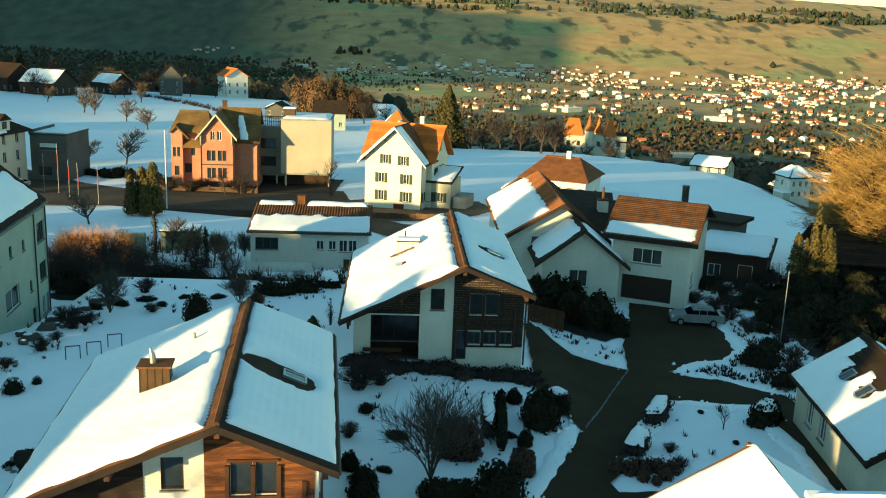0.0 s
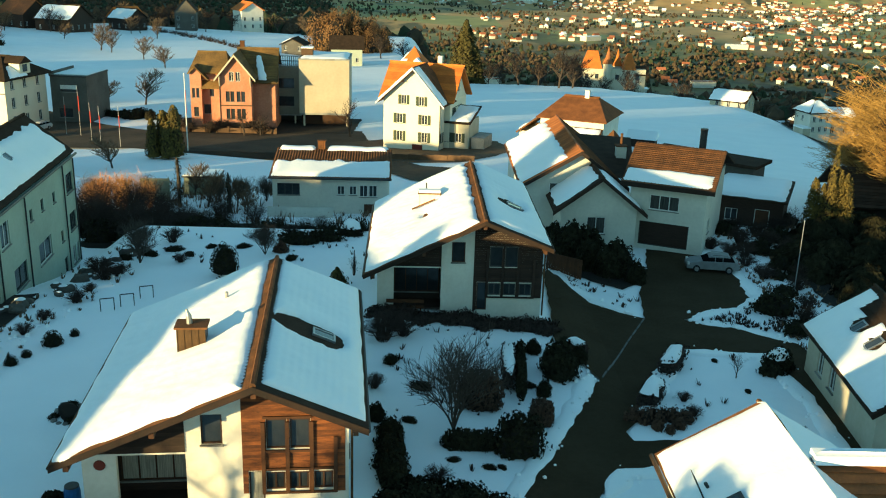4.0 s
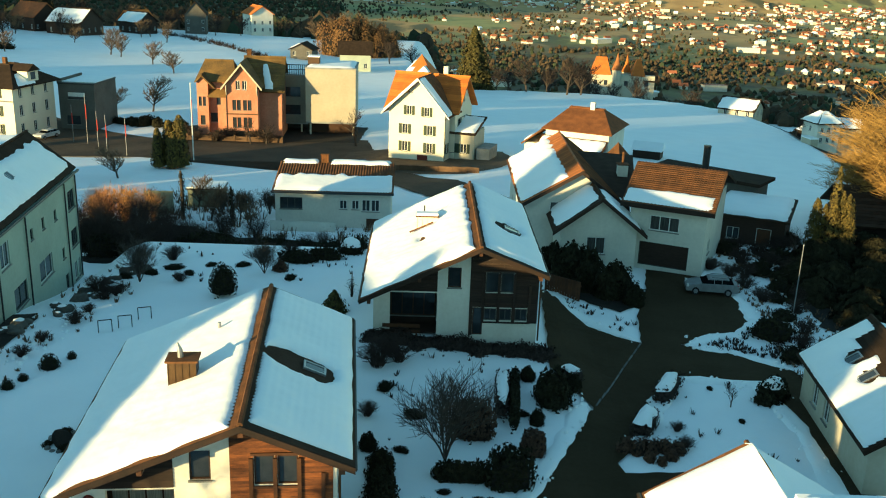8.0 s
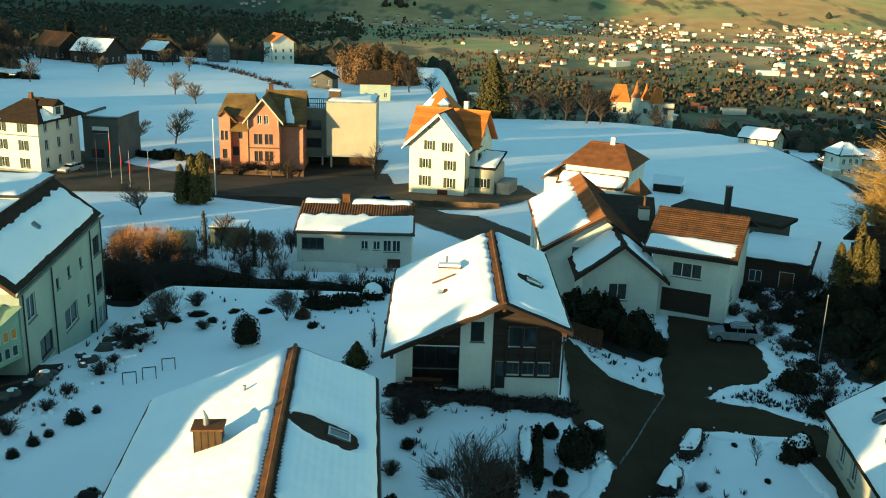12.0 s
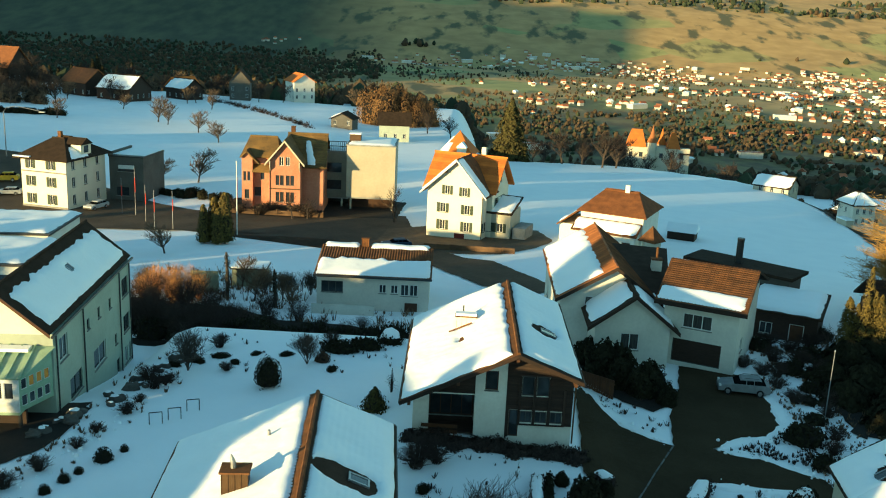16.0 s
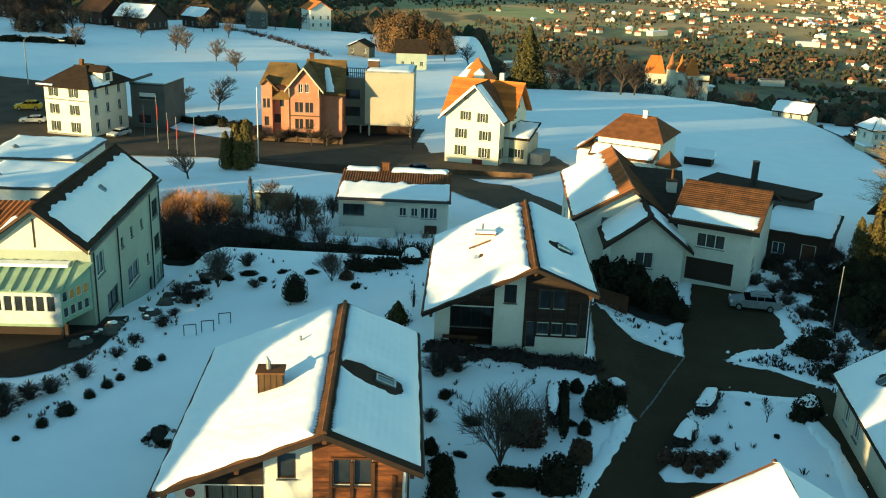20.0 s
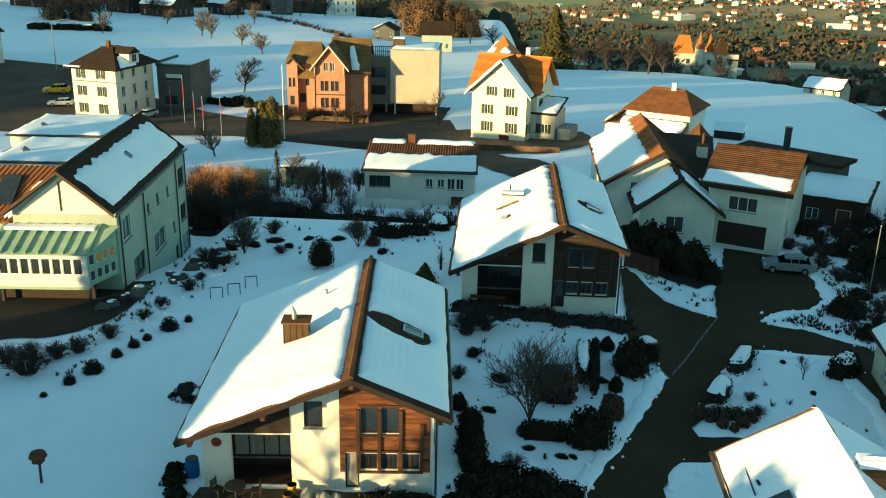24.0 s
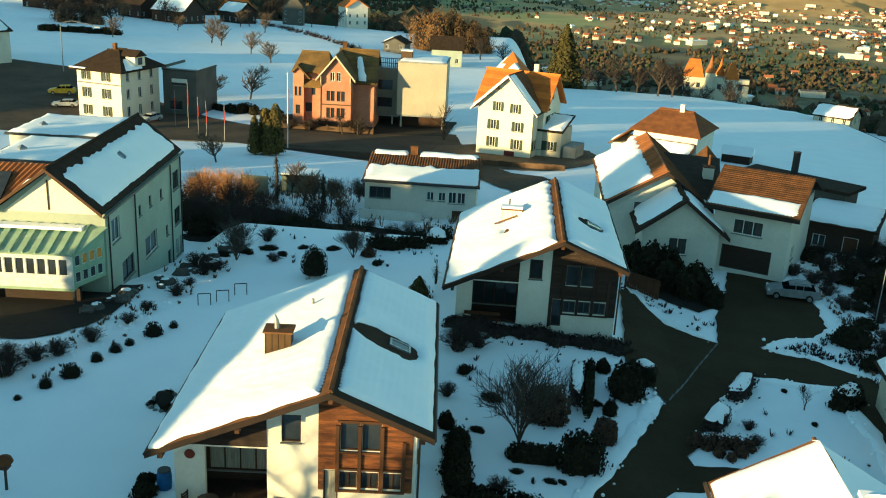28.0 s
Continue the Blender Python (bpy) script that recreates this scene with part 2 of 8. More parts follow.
def ground_z(x, y):
    """Height of the land: a terrace with gardens that falls gently to a field, then into the valley and up the far hills."""
    s = smooth(-10, 12, x)
    z = float(np.interp(y, YK, ZL)) * (1 - s) + float(np.interp(y, YK, ZR)) * s
    if y < 400:
        z += 1.0 * smooth(-9, -4, x) * (1 - smooth(8, 11.5, x)) * smooth(46, 53, y) * (1 - smooth(66, 72, y))
        z -= 2.9 * smooth(-25.5, -28, x) * smooth(56, 76, y) * (1 - smooth(79, 83, y))
        z += 1.5 * smooth(-22, -60, x) * smooth(150, 260, y)
        z += 0.03 * max(0.0, -x - 30) * smooth(150, 210, y)
        z -= 0.032 * max(0.0, x - 14) * smooth(108, 145, y)
    if 100 < y < 1000 and x > -10:
        top = float(np.interp(x, (-10, 10, 27, 50, 74, 90), (274, 281, 290, 296, 282, 258)))
        side = float(np.interp(y, (140, 163, 184, 223, 271), (68, 71, 75, 81, 83)))
        fall = min(24.0, 0.17 * max(0.0, y - top)) + min(12.0, 0.32 * max(0.0, x - side)) * smooth(120, 150, y) * (1 - smooth(330, 420, y))
        z -= smooth(-10, 12, x) * fall * (1 - smooth(600, 1000, y))
    if y > 700:
        z += 14 * smooth(700, 1400, y) * (noise.noise((x / 900, y / 900, 3.0)))
        if y > 3000:
            z += 35 * smooth(3000, 4600, y) * noise.noise((x / 1200, y / 1500, 7.0)) - 25 * smooth(3000, 4600, y) * smooth(1500, 2600, x)
            z += 28 * smooth(3300, 4200, y) * (1 - smooth(300, 900, x))
    # unseen ridge far left, raised only to throw its shadow over the valley
    if x < -1300:
        ridge = float(np.interp(y, (900, 1060, 1230, 2280, 3300, 4000), (-120, 120, 470, 450, 425, 0)))
        z = max(z, ridge - 0.4 * abs(x - float(np.interp(y, (1230, 2280, 3300), (-2300, -2800, -3300)))))
    return z


def on_ground(x, y, turn=0.0, dz=0.0):
    return pose(x, y, ground_z(x, y) + dz, 0, 0, turn)


# ---- the land ----
DRIVE = [(3.0, 20), (3.4, 36), (9.6, 49.8), (7.4, 53.6), (7.9, 60), (8.3, 68), (8.9, 72.4), (10.0, 67.0), (11.4, 63.6), (13.3, 61.8), (14.7, 60.8), (15.4, 66), (17.2, 72), (18.4, 77.6), (23.4, 76), (24.2, 70), (23.8, 65.5), (22.1, 63.2), (20.1, 62.8), (17.5, 60.7), (20.4, 59.6), (23.9, 56.8), (24.4, 52), (23.2, 45), (22.2, 39), (20.5, 40), (21.6, 48), (21, 54.8), (15.5, 55.6), (11, 45.4), (10, 44.0), (10.3, 43.0), (13.6, 43.4), (13.4, 40.6), (9.0, 40.0), (7.6, 37.5), (6.6, 20)]
ROAD = [(-150, 150), (-100, 137), (-60, 140), (-40, 143), (-25, 144), (-12, 134), (-5, 124), (1, 113), (6, 106), (11, 109), (8, 118), (3, 129), (-1, 131), (-8, 141), (-12, 164), (-30, 164), (-31, 158), (-44, 158), (-50, 160), (-56, 163), (-66, 153), (-80, 152), (-90, 200), (-120, 205), (-160, 180)]


def inside(poly, x, y):
    c, j = False, len(poly) - 1
    for i in range(len(poly)):
        (xi, yi), (xj, yj) = poly[i], poly[j]
        if (yi > y) != (yj > y) and x < (xj - xi) * (y - yi) / (yj - yi) + xi:
            c = not c
        j = i
    return c


def build_ground():
    """One sheet from behind the viewer to the far hills, finer nearby."""
    ys = [-900, -600, -400, -250, -120] + list(np.arange(-60, 110, 1.5)) + list(np.arange(110, 330, 4)) + list(np.arange(330, 700, 15)) + list(np.arange(700, 4960, 55))
    side = list(np.arange(0.75, 70, 1.5)) + list(np.arange(72, 160, 5)) + list(np.arange(165, 700, 30)) + list(np.arange(720, 3600, 120))
    xs = [-v for v in side[::-1]] + side
    s = Shape()
    s.v = [(float(x), float(y), ground_z(float(x), float(y)) - (0.14 if 0 < y < 210 and -160 < x < 30 and (inside(DRIVE, x, y) or inside(ROAD, x, y)) else 0)) for y in ys for x in xs]
    n = len(xs)
    s.f = [(r * n + c, r * n + c + 1, (r + 1) * n + c + 1, (r + 1) * n + c) for r in range(len(ys) - 1) for c in range(n - 1)]
    return s


def ground_material():
    m = bpy.data.materials.new("snowy_land")
    m.use_nodes = True
    n, l = m.node_tree.nodes, m.node_tree.links
    b = n["Principled BSDF"]
    b.inputs["Roughness"].default_value, b.inputs["Specular IOR Level"].default_value = 0.75, 0.2
    geo, sep = n.new("ShaderNodeNewGeometry"), n.new("ShaderNodeSeparateXYZ")
    l.new(geo.outputs["Position"], sep.inputs[0])

    def mixed(fac, a, c):
        x = n.new("ShaderNodeMix")
        x.data_type = "RGBA"
        for k, v in ((0, fac), (6, a), (7, c)):
            if hasattr(v, "links"):
                l.new(v, x.inputs[k])
            else:
                x.inputs[k].default_value = v if k == 0 else (*v, 1)
        return x.outputs[2]

    def span(v, lo, hi):
        r = n.new("ShaderNodeMapRange")
        r.inputs[1].default_value, r.inputs[2].default_value = lo, hi
        l.new(v, r.inputs[0])
        return r.outputs[0]

    def grain(scale, detail=5, squash=(1, 1, 1)):
        t, mp = n.new("ShaderNodeTexNoise"), n.new("ShaderNodeMapping")
        mp.inputs["Scale"].default_value = squash
        t.inputs["Scale"].default_value, t.inputs["Detail"].default_value = scale, detail
        l.new(geo.outputs["Position"], mp.inputs[0])
        l.new(mp.outputs[0], t.inputs[0])
        return t.outputs[0]

    snow = mixed(span(grain(0.25), 0.3, 0.7), (0.91, 0.92, 0.94), (0.86, 0.875, 0.905))
    fields = n.new("ShaderNodeTexVoronoi")
    fields.inputs["Scale"].default_value = 0.004
    l.new(geo.outputs["Position"], fields.inputs[0])
    patch = n.new("ShaderNodeSeparateColor")
    l.new(fields.outputs["Color"], patch.inputs[0])
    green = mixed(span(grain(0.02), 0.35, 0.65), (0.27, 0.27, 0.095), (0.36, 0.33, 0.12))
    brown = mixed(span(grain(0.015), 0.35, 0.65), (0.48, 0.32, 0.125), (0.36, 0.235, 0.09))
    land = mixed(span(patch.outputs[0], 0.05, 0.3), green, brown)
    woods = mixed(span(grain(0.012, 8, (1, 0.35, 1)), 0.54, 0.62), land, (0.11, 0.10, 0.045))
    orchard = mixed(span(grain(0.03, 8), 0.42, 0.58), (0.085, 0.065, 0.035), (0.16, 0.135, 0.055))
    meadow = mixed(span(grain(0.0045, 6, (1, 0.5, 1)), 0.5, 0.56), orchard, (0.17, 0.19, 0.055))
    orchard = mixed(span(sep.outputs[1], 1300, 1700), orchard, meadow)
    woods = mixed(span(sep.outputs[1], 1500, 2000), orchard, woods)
    # left of a slanting line: dark woods, with the valley's shade in their colour
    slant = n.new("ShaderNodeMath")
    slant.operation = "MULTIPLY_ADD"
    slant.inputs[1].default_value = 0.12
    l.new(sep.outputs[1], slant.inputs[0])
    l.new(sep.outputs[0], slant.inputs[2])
    forest_shade = mixed(span(grain(0.02, 8, (1, 0.4, 1)), 0.35, 0.7), (0.045, 0.05, 0.026), (0.10, 0.10, 0.045))
    woods = mixed(span(slant.outputs[0], 150, -250), woods, forest_shade)
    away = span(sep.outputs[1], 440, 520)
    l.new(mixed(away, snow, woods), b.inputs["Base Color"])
    bp = n.new("ShaderNodeBump")
    bp.inputs["Strength"].default_value, bp.inputs["Distance"].default_value = 0.25, 0.15
    l.new(grain(1.2, 6), bp.inputs["Height"])
    l.new(bp.outputs[0], b.inputs["Normal"])
    return m


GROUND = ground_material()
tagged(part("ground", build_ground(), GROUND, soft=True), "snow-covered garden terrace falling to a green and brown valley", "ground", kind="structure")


def rough_loop(poly, step=0.8, amount=0.18, seed=0.0):
    """The outline cut into short steps and made uneven."""
    out = []
    for i, (x0, y0) in enumerate(poly):
        x1, y1 = poly[(i + 1) % len(poly)]
        k = max(1, int(math.hypot(x1 - x0, y1 - y0) / step))
        for j in range(k):
            x, y = x0 + (x1 - x0) * j / k, y0 + (y1 - y0) * j / k
            out.append((x + amount * noise.noise((x * 0.9, y * 0.9, seed)), y + amount * noise.noise((x * 0.9, y * 0.9, seed + 9))))
    return out


def sheet(name, poly, mat, lift, label, category, rough=0.18, grid=1.0):
    """A flat cover laid on the land inside an outline."""
    loop = rough_loop(poly, 0.8, rough)
    bm = bmesh.new()
    vs = [bm.verts.new((x, y, 0)) for x, y in loop]
    face = bm.faces.new(vs)
    bmesh.ops.triangulate(bm, faces=[face])
    xs, ys = [p[0] for p in loop], [p[1] for p in loop]
    for axis, lo, hi in ((0, min(xs), max(xs)), (1, min(ys), max(ys))):
        for c in np.arange(lo + grid, hi, grid):
            no = (1, 0, 0) if axis == 0 else (0, 1, 0)
            co = (c, 0, 0) if axis == 0 else (0, c, 0)
            bmesh.ops.bisect_plane(bm, geom=bm.verts[:] + bm.edges[:] + bm.faces[:], plane_co=co, plane_no=no)
    for v in bm.verts:
        v.co.z = ground_z(v.co.x, v.co.y) + lift
    bmesh.ops.recalc_face_normals(bm, faces=bm.faces[:])
    if sum(f.normal.z for f in bm.faces) < 0:
        bmesh.ops.reverse_faces(bm, faces=bm.faces[:])
    me = bpy.data.meshes.new(name)
    bm.to_mesh(me)
    bm.free()
    me.materials.append(mat)
    return tagged(new(name, me), label, category, kind="structure")


def snow_bank(line, width=0.7, height=0.3, seed=0.0):
    """A lumpy ridge of cleared snow along an edge."""
    s, k = Shape(), 7
    pts = []
    for (x0, y0), (x1, y1) in zip(line, line[1:]):
        n = max(1, int(math.hypot(x1 - x0, y1 - y0) / 0.5))
        pts += [(x0 + (x1 - x0) * j / n, y0 + (y1 - y0) * j / n) for j in range(n)]
    pts.append(line[-1])
    for i, (x, y) in enumerate(pts):
        a, b = pts[max(i - 1, 0)], pts[min(i + 1, len(pts) - 1)]
        d = Vector((b[0] - a[0], b[1] - a[1], 0)).normalized()
        side = Vector((-d.y, d.x, 0))
        end = min(1, i / 2, (len(pts) - 1 - i) / 2)
        w = width * (1 + 0.5 * noise.noise((x, y, seed))) * (0.3 + 0.7 * end)
        h = height * (1 + 0.7 * noise.noise((x * 0.8, y * 0.8, seed + 5))) * (0.1 + 0.9 * end)
        for j in range(k):
            u = j / (k - 1) * 2 - 1
            p = Vector((x, y, 0)) + side * (u * w)
            z = h * (1 - u * u) ** 0.6 + 0.06 * noise.noise((p.x * 2, p.y * 2, seed)) if abs(u) < 1 else -0.1
            s.v.append((p.x, p.y, ground_z(p.x, p.y) + z))
    s.f = [(i * k + j, i * k + j + 1, (i + 1) * k + j + 1, (i + 1) * k + j) for i in range(len(pts) - 1) for j in range(k - 1)]
    return s


# ---- houses ----
def wall(parent, m, length, top, holes, mat, low=-1.5, thick=0.3, name="wall", label=""):
    """A wall in its own plane (along, up, out) under a bent top line, with its openings cut through."""
    us = sorted({0.0, length, *[u for u, _ in top if 0 < u < length], *[h[0] for h in holes], *[h[0] + h[2] for h in holes]})
    tops = [float(np.interp(u, [p[0] for p in top], [p[1] for p in top])) for u in us]
    zs = sorted({low, *[h[1] for h in holes], *[h[1] + h[3] for h in holes]}) + [1e9]
    ni, nj = len(us) - 1, len(zs) - 1
    up = [[min(z, t) for z in zs] for t in tops]

    def solid(i, j):
        if not (0 <= i < ni and 0 <= j < nj) or (up[i][j + 1] - up[i][j] < 1e-4 and up[i + 1][j + 1] - up[i + 1][j] < 1e-4):
            return False
        u, z = (us[i] + us[i + 1]) / 2, (zs[j] + min(zs[j + 1], zs[j] + 0.2)) / 2
        return not any(h[0] < u < h[0] + h[2] and h[1] < z < h[1] + h[3] for h in holes)

    s, k = Shape(), nj + 1
    s.v = [tuple(m @ Vector((us[i], up[i][j], -d))) for d in (0, thick) for i in range(ni + 1) for j in range(k)]
    b = (ni + 1) * k
    for i in range(ni):
        for j in range(nj):
            if not solid(i, j):
                continue
            p, q, r, t = i * k + j, (i + 1) * k + j, (i + 1) * k + j + 1, i * k + j + 1
            s.f += [(p, q, r, t), (t + b, r + b, q + b, p + b)]
            for (di, dj), e in (((0, -1), (p, q)), ((1, 0), (q, r)), ((0, 1), (r, t)), ((-1, 0), (t, p))):
                if not solid(i + di, j + dj):
                    s.f.append((e[1], e[0], e[0] + b, e[1] + b))
    return part(name, s, mat, parent, label)


def window(parent, m, u, v, w, h, bars=1, cross=0, mat=None, glass=None, shutters=None, sill=True, deep=0.12, fw=0.07):
    """A window in an opening: a frame with bars, a pane set back in it, a sill, and shutters beside it where there are any."""
    c, r = bars + 1, cross + 1
    pw, ph = (w - fw * (c + 1)) / c, (h - fw * (r + 1)) / r
    cells = [(fw + (pw + fw) * i, fw + (ph + fw) * j, pw, ph) for i in range(c) for j in range(r)]
    win = wall(parent, m @ Matrix.Translation((u, v, 0.04 - deep)), w, [(0, h), (w, h)], cells, mat or FRAME_WHITE, 0.0, 0.09, "window")
    for a, b, pw, ph in cells:
        part("pane", Shape().box(u + a, v + b, -deep - 0.03, u + a + pw, v + b + ph, -deep, m), glass or GLASS, win)
    part("reveal", Shape().box(u, v, -0.75, u + w, v + h, -0.7, m), FRAME_DARK, win)
    if sill:
        part("sill", Shape().box(u - 0.06, v - 0.07, 0.002, u + w + 0.06, v - 0.002, 0.09, m), STONE, win)
    if shutters:
        for a in (u - w * 0.5 - 0.05, u + w + 0.05):
            sh = Shape().box(a, v, 0.02, a + w * 0.5, v + h, 0.06, m)
            part("shutter", sh, shutters, win)
    return win


def roof_slab(parent, a, b, c, d, mat, thick=0.22, name="roof", ribs=0.0, label="", rib=0.06, courses=0.0):
    """A slope from the eave a-b up to the ridge d-c; ribs: spacing of rounded tile columns; courses: spacing of tile rows."""
    a, b, c, d = map(Vector, (a, b, c, d))
    n = (b - a).cross(d - a).normalized()
    if n.z < 0:
        n = -n
    low = [p - n * thick for p in (a, b, c, d)]
    roof = part(name, Shape().hexa([*low, a, b, c, d]), mat, parent, label)
    if courses:
        length = ((d - a).length + (c - b).length) / 2
        k = max(1, int(length / courses))
        for i in range(k):
            v0, v1 = i / k, min((i + 1.12) / k, 1.0)
            p = [a + (d - a) * v0, b + (c - b) * v0, b + (c - b) * v1, a + (d - a) * v1]
            part("roof_course", Shape().hexa([*p, p[0] + n * 0.07, p[1] + n * 0.07, p[2] + n * 0.012, p[3] + n * 0.012]), mat, roof)
    if ribs:
        k = max(1, int((b - a).length / ribs))
        for i in range(k):
            w0, w1, w2 = (i + 0.08) / k, (i + 0.5) / k, (i + 0.92) / k
            lo = [a + (b - a) * w + n * h for w, h in ((w0, 0.0), (w1, rib), (w2, 0.0))]
            hi = [d + (c - d) * w + n * h for w, h in ((w0, 0.0), (w1, rib), (w2, 0.0))]
            part("tile_column", Shape().add([*lo, *hi], ((0, 1, 4, 3), (1, 2, 5, 4), (0, 2, 1), (3, 4, 5))), mat, roof)
    return roof


def snow_on(parent, a, b, c, d, u0=0.0, u1=1.0, v0=0.0, v1=1.0, thick=0.28, seed=0.0, ragged=(0.25, 0.25, 0.25, 0.25), step=0.35, waves=0.0, holes=(), teeth=0.0, crest=False, label="thick snow lying on the slope"):
    """Snow on a slope a-b (eave) to d-c (ridge): a rounded sheet with uneven edges (eave, right, ridge, left) and melted holes."""
    a, b, c, d = map(Vector, (a, b, c, d))
    n = (b - a).cross(d - a).normalized()
    if n.z < 0:
        n = -n
    lu, lv = (b - a).length, (d - a).length
    nu, nv = max(6, int(lu * (u1 - u0) / step)), max(6, int(lv * (v1 - v0) / step))
    s = Shape()
    alive = {}

    def place(i, j):
        x, y = i / nu, j / nv
        x += (ragged[3] * (1 - x) * noise.noise((y * lv * 0.8, seed, 1)) + ragged[1] * x * noise.noise((y * lv * 0.8, seed, 4))) / lu
        y += (ragged[0] * (1 - y) * noise.noise((x * lu * 0.8, seed, 7)) + ragged[2] * y * noise.noise((x * lu * 0.9, seed, 11))) / lv
        if teeth and j == nv:
            y += teeth * (1 if int(x * lu / 0.15) % 2 else -1) / lv
        u, v = u0 + (u1 - u0) * x, v0 + (v1 - v0) * y
        return u, v

    for j in range(nv + 1):
        for i in range(nu + 1):
            u, v = place(i, j)
            e = min(i, nu - i, j, 99 if crest else nv - j) * step
            for hu, hv, hr, hs in holes:
                e = min(e, (math.hypot((u - hu) * lu / hs, (v - hv) * lv) - hr) + 0.12 * noise.noise((u * lu * 2, v * lv * 2, seed)))
            e = max(e, -0.2)
            alive[i, j] = e > -0.12
            h = thick * (1 - math.exp(-max(e, 0) / 0.22)) * (0.85 + 0.35 * noise.noise((u * lu * 0.35, v * lv * 0.35, seed)))
            h += waves * math.sin(v * lv * 6.28318 / 0.36) * min(1, max(e, 0) * 2)
            h += 0.025 * noise.noise((u * lu * 1.7, v * lv * 1.7, seed)) * min(1, max(e, 0) * 3)
            p = a + (b - a) * u + (d - a) * v + (c - b - d + a) * (u * v) + n * (h + 0.012 if e > 0 else -0.03)
            s.v.append(tuple(p))
    w = nu + 1
    s.f = [(j * w + i, j * w + i + 1, (j + 1) * w + i + 1, (j + 1) * w + i) for j in range(nv) for i in range(nu)
           if alive[i, j] or alive[i + 1, j] or alive[i, j + 1] or alive[i + 1, j + 1]]
    if (b - a).cross(d - a).z < 0:
        s.f = [f[::-1] for f in s.f]
    return part("snow", s, SNOW, parent, label, soft=True)


def faces_of(w, d, t=0.3):
    """The planes of the four walls: along, up, out."""
    def m(o, u, n):
        return Matrix(((u[0], 0, n[0], o[0]), (u[1], 0, n[1], o[1]), (0, 1, 0, 0), (0, 0, 0, 1)))
    return {"front": (m((-w / 2, 0), (1, 0), (0, -1)), w), "back": (m((w / 2, d), (-1, 0), (0, 1)), w),
            "left": (m((-w / 2, d - t), (0, -1), (-1, 0)), d - 2 * t), "right": (m((w / 2, t), (0, 1), (1, 0)), d - 2 * t)}


def walls_of(h, w, d, profile, mat, openings, low=-1.5, t=0.3, style=None, at=(0, 0)):
    """Four walls under a roof whose underside runs through profile (x, z); openings: by face, (along, up, width, height, window style)."""
    xs, zs = [p[0] for p in profile], [p[1] for p in profile]
    planes = {k: (Matrix.Translation((*at, 0)) @ m, n) for k, (m, n) in faces_of(w, d, t).items()}
    for face, (m, length) in planes.items():
        ops = openings.get(face, [])
        if face in ("front", "back"):
            flip = 1 if face == "front" else -1
            us = sorted({0.0, length, *[flip * x + w / 2 for x in xs if abs(x) < w / 2]})
            top = [(u, float(np.interp(flip * (u - w / 2), xs, zs)) - 0.01) for u in us]
        else:
            z = float(np.interp(-w / 2 if face == "left" else w / 2, xs, zs)) - 0.03
            top = [(0, z), (length, z)]
        wall(h, m, length, top, [o[:4] for o in ops], mat, low, t)
        for o in ops:
            window(h, m, *o[:4], **(o[4] if len(o) > 4 else style or {}))
    return planes


def gable_roof(h, d, profile, over_f, over_b, mat, thick=0.22, right_mat=None, at=(0, 0), **kw):
    """Two slopes over a profile of left eave, ridge, right eave, running from front to back; returns their corners."""
    (xl, zl), (xr, zr), (xe, ze) = [(x + at[0], z) for x, z in profile]
    y0, y1 = at[1] - over_f, at[1] + d + over_b
    left = ((xl, y1, zl + thick), (xl, y0, zl + thick), (xr, y0, zr + thick), (xr, y1, zr + thick))
    right = ((xe, y0, ze + thick), (xe, y1, ze + thick), (xr, y1, zr + thick), (xr, y0, zr + thick))
    roof_slab(h, *left, mat, thick, **kw)
    roof_slab(h, *right, right_mat or mat, thick, **kw)
    ridge = Shape()
    n = int((y1 - y0) / 0.4)
    for i in range(n):
        y = y0 + (y1 - y0) * i / n
        ridge.tube([(xr, y, zr + thick), (xr, y + (y1 - y0) / n * 1.1, zr + thick + 0.015)], [0.13, 0.115], 6)
    part("ridge_cap", ridge, mat, h)["kind"] = "stuff"
    return left, right


# ---- drives and roads ----
sheet("driveway", DRIVE, SHADED_ASPHALT, 0.035, "dark damp asphalt driveway cleared of snow", "driveway")
sheet("road", ROAD, SUNLIT_ASPHALT, 0.05, "dark asphalt village road between snowy gardens", "road", 0.3, 2.5)


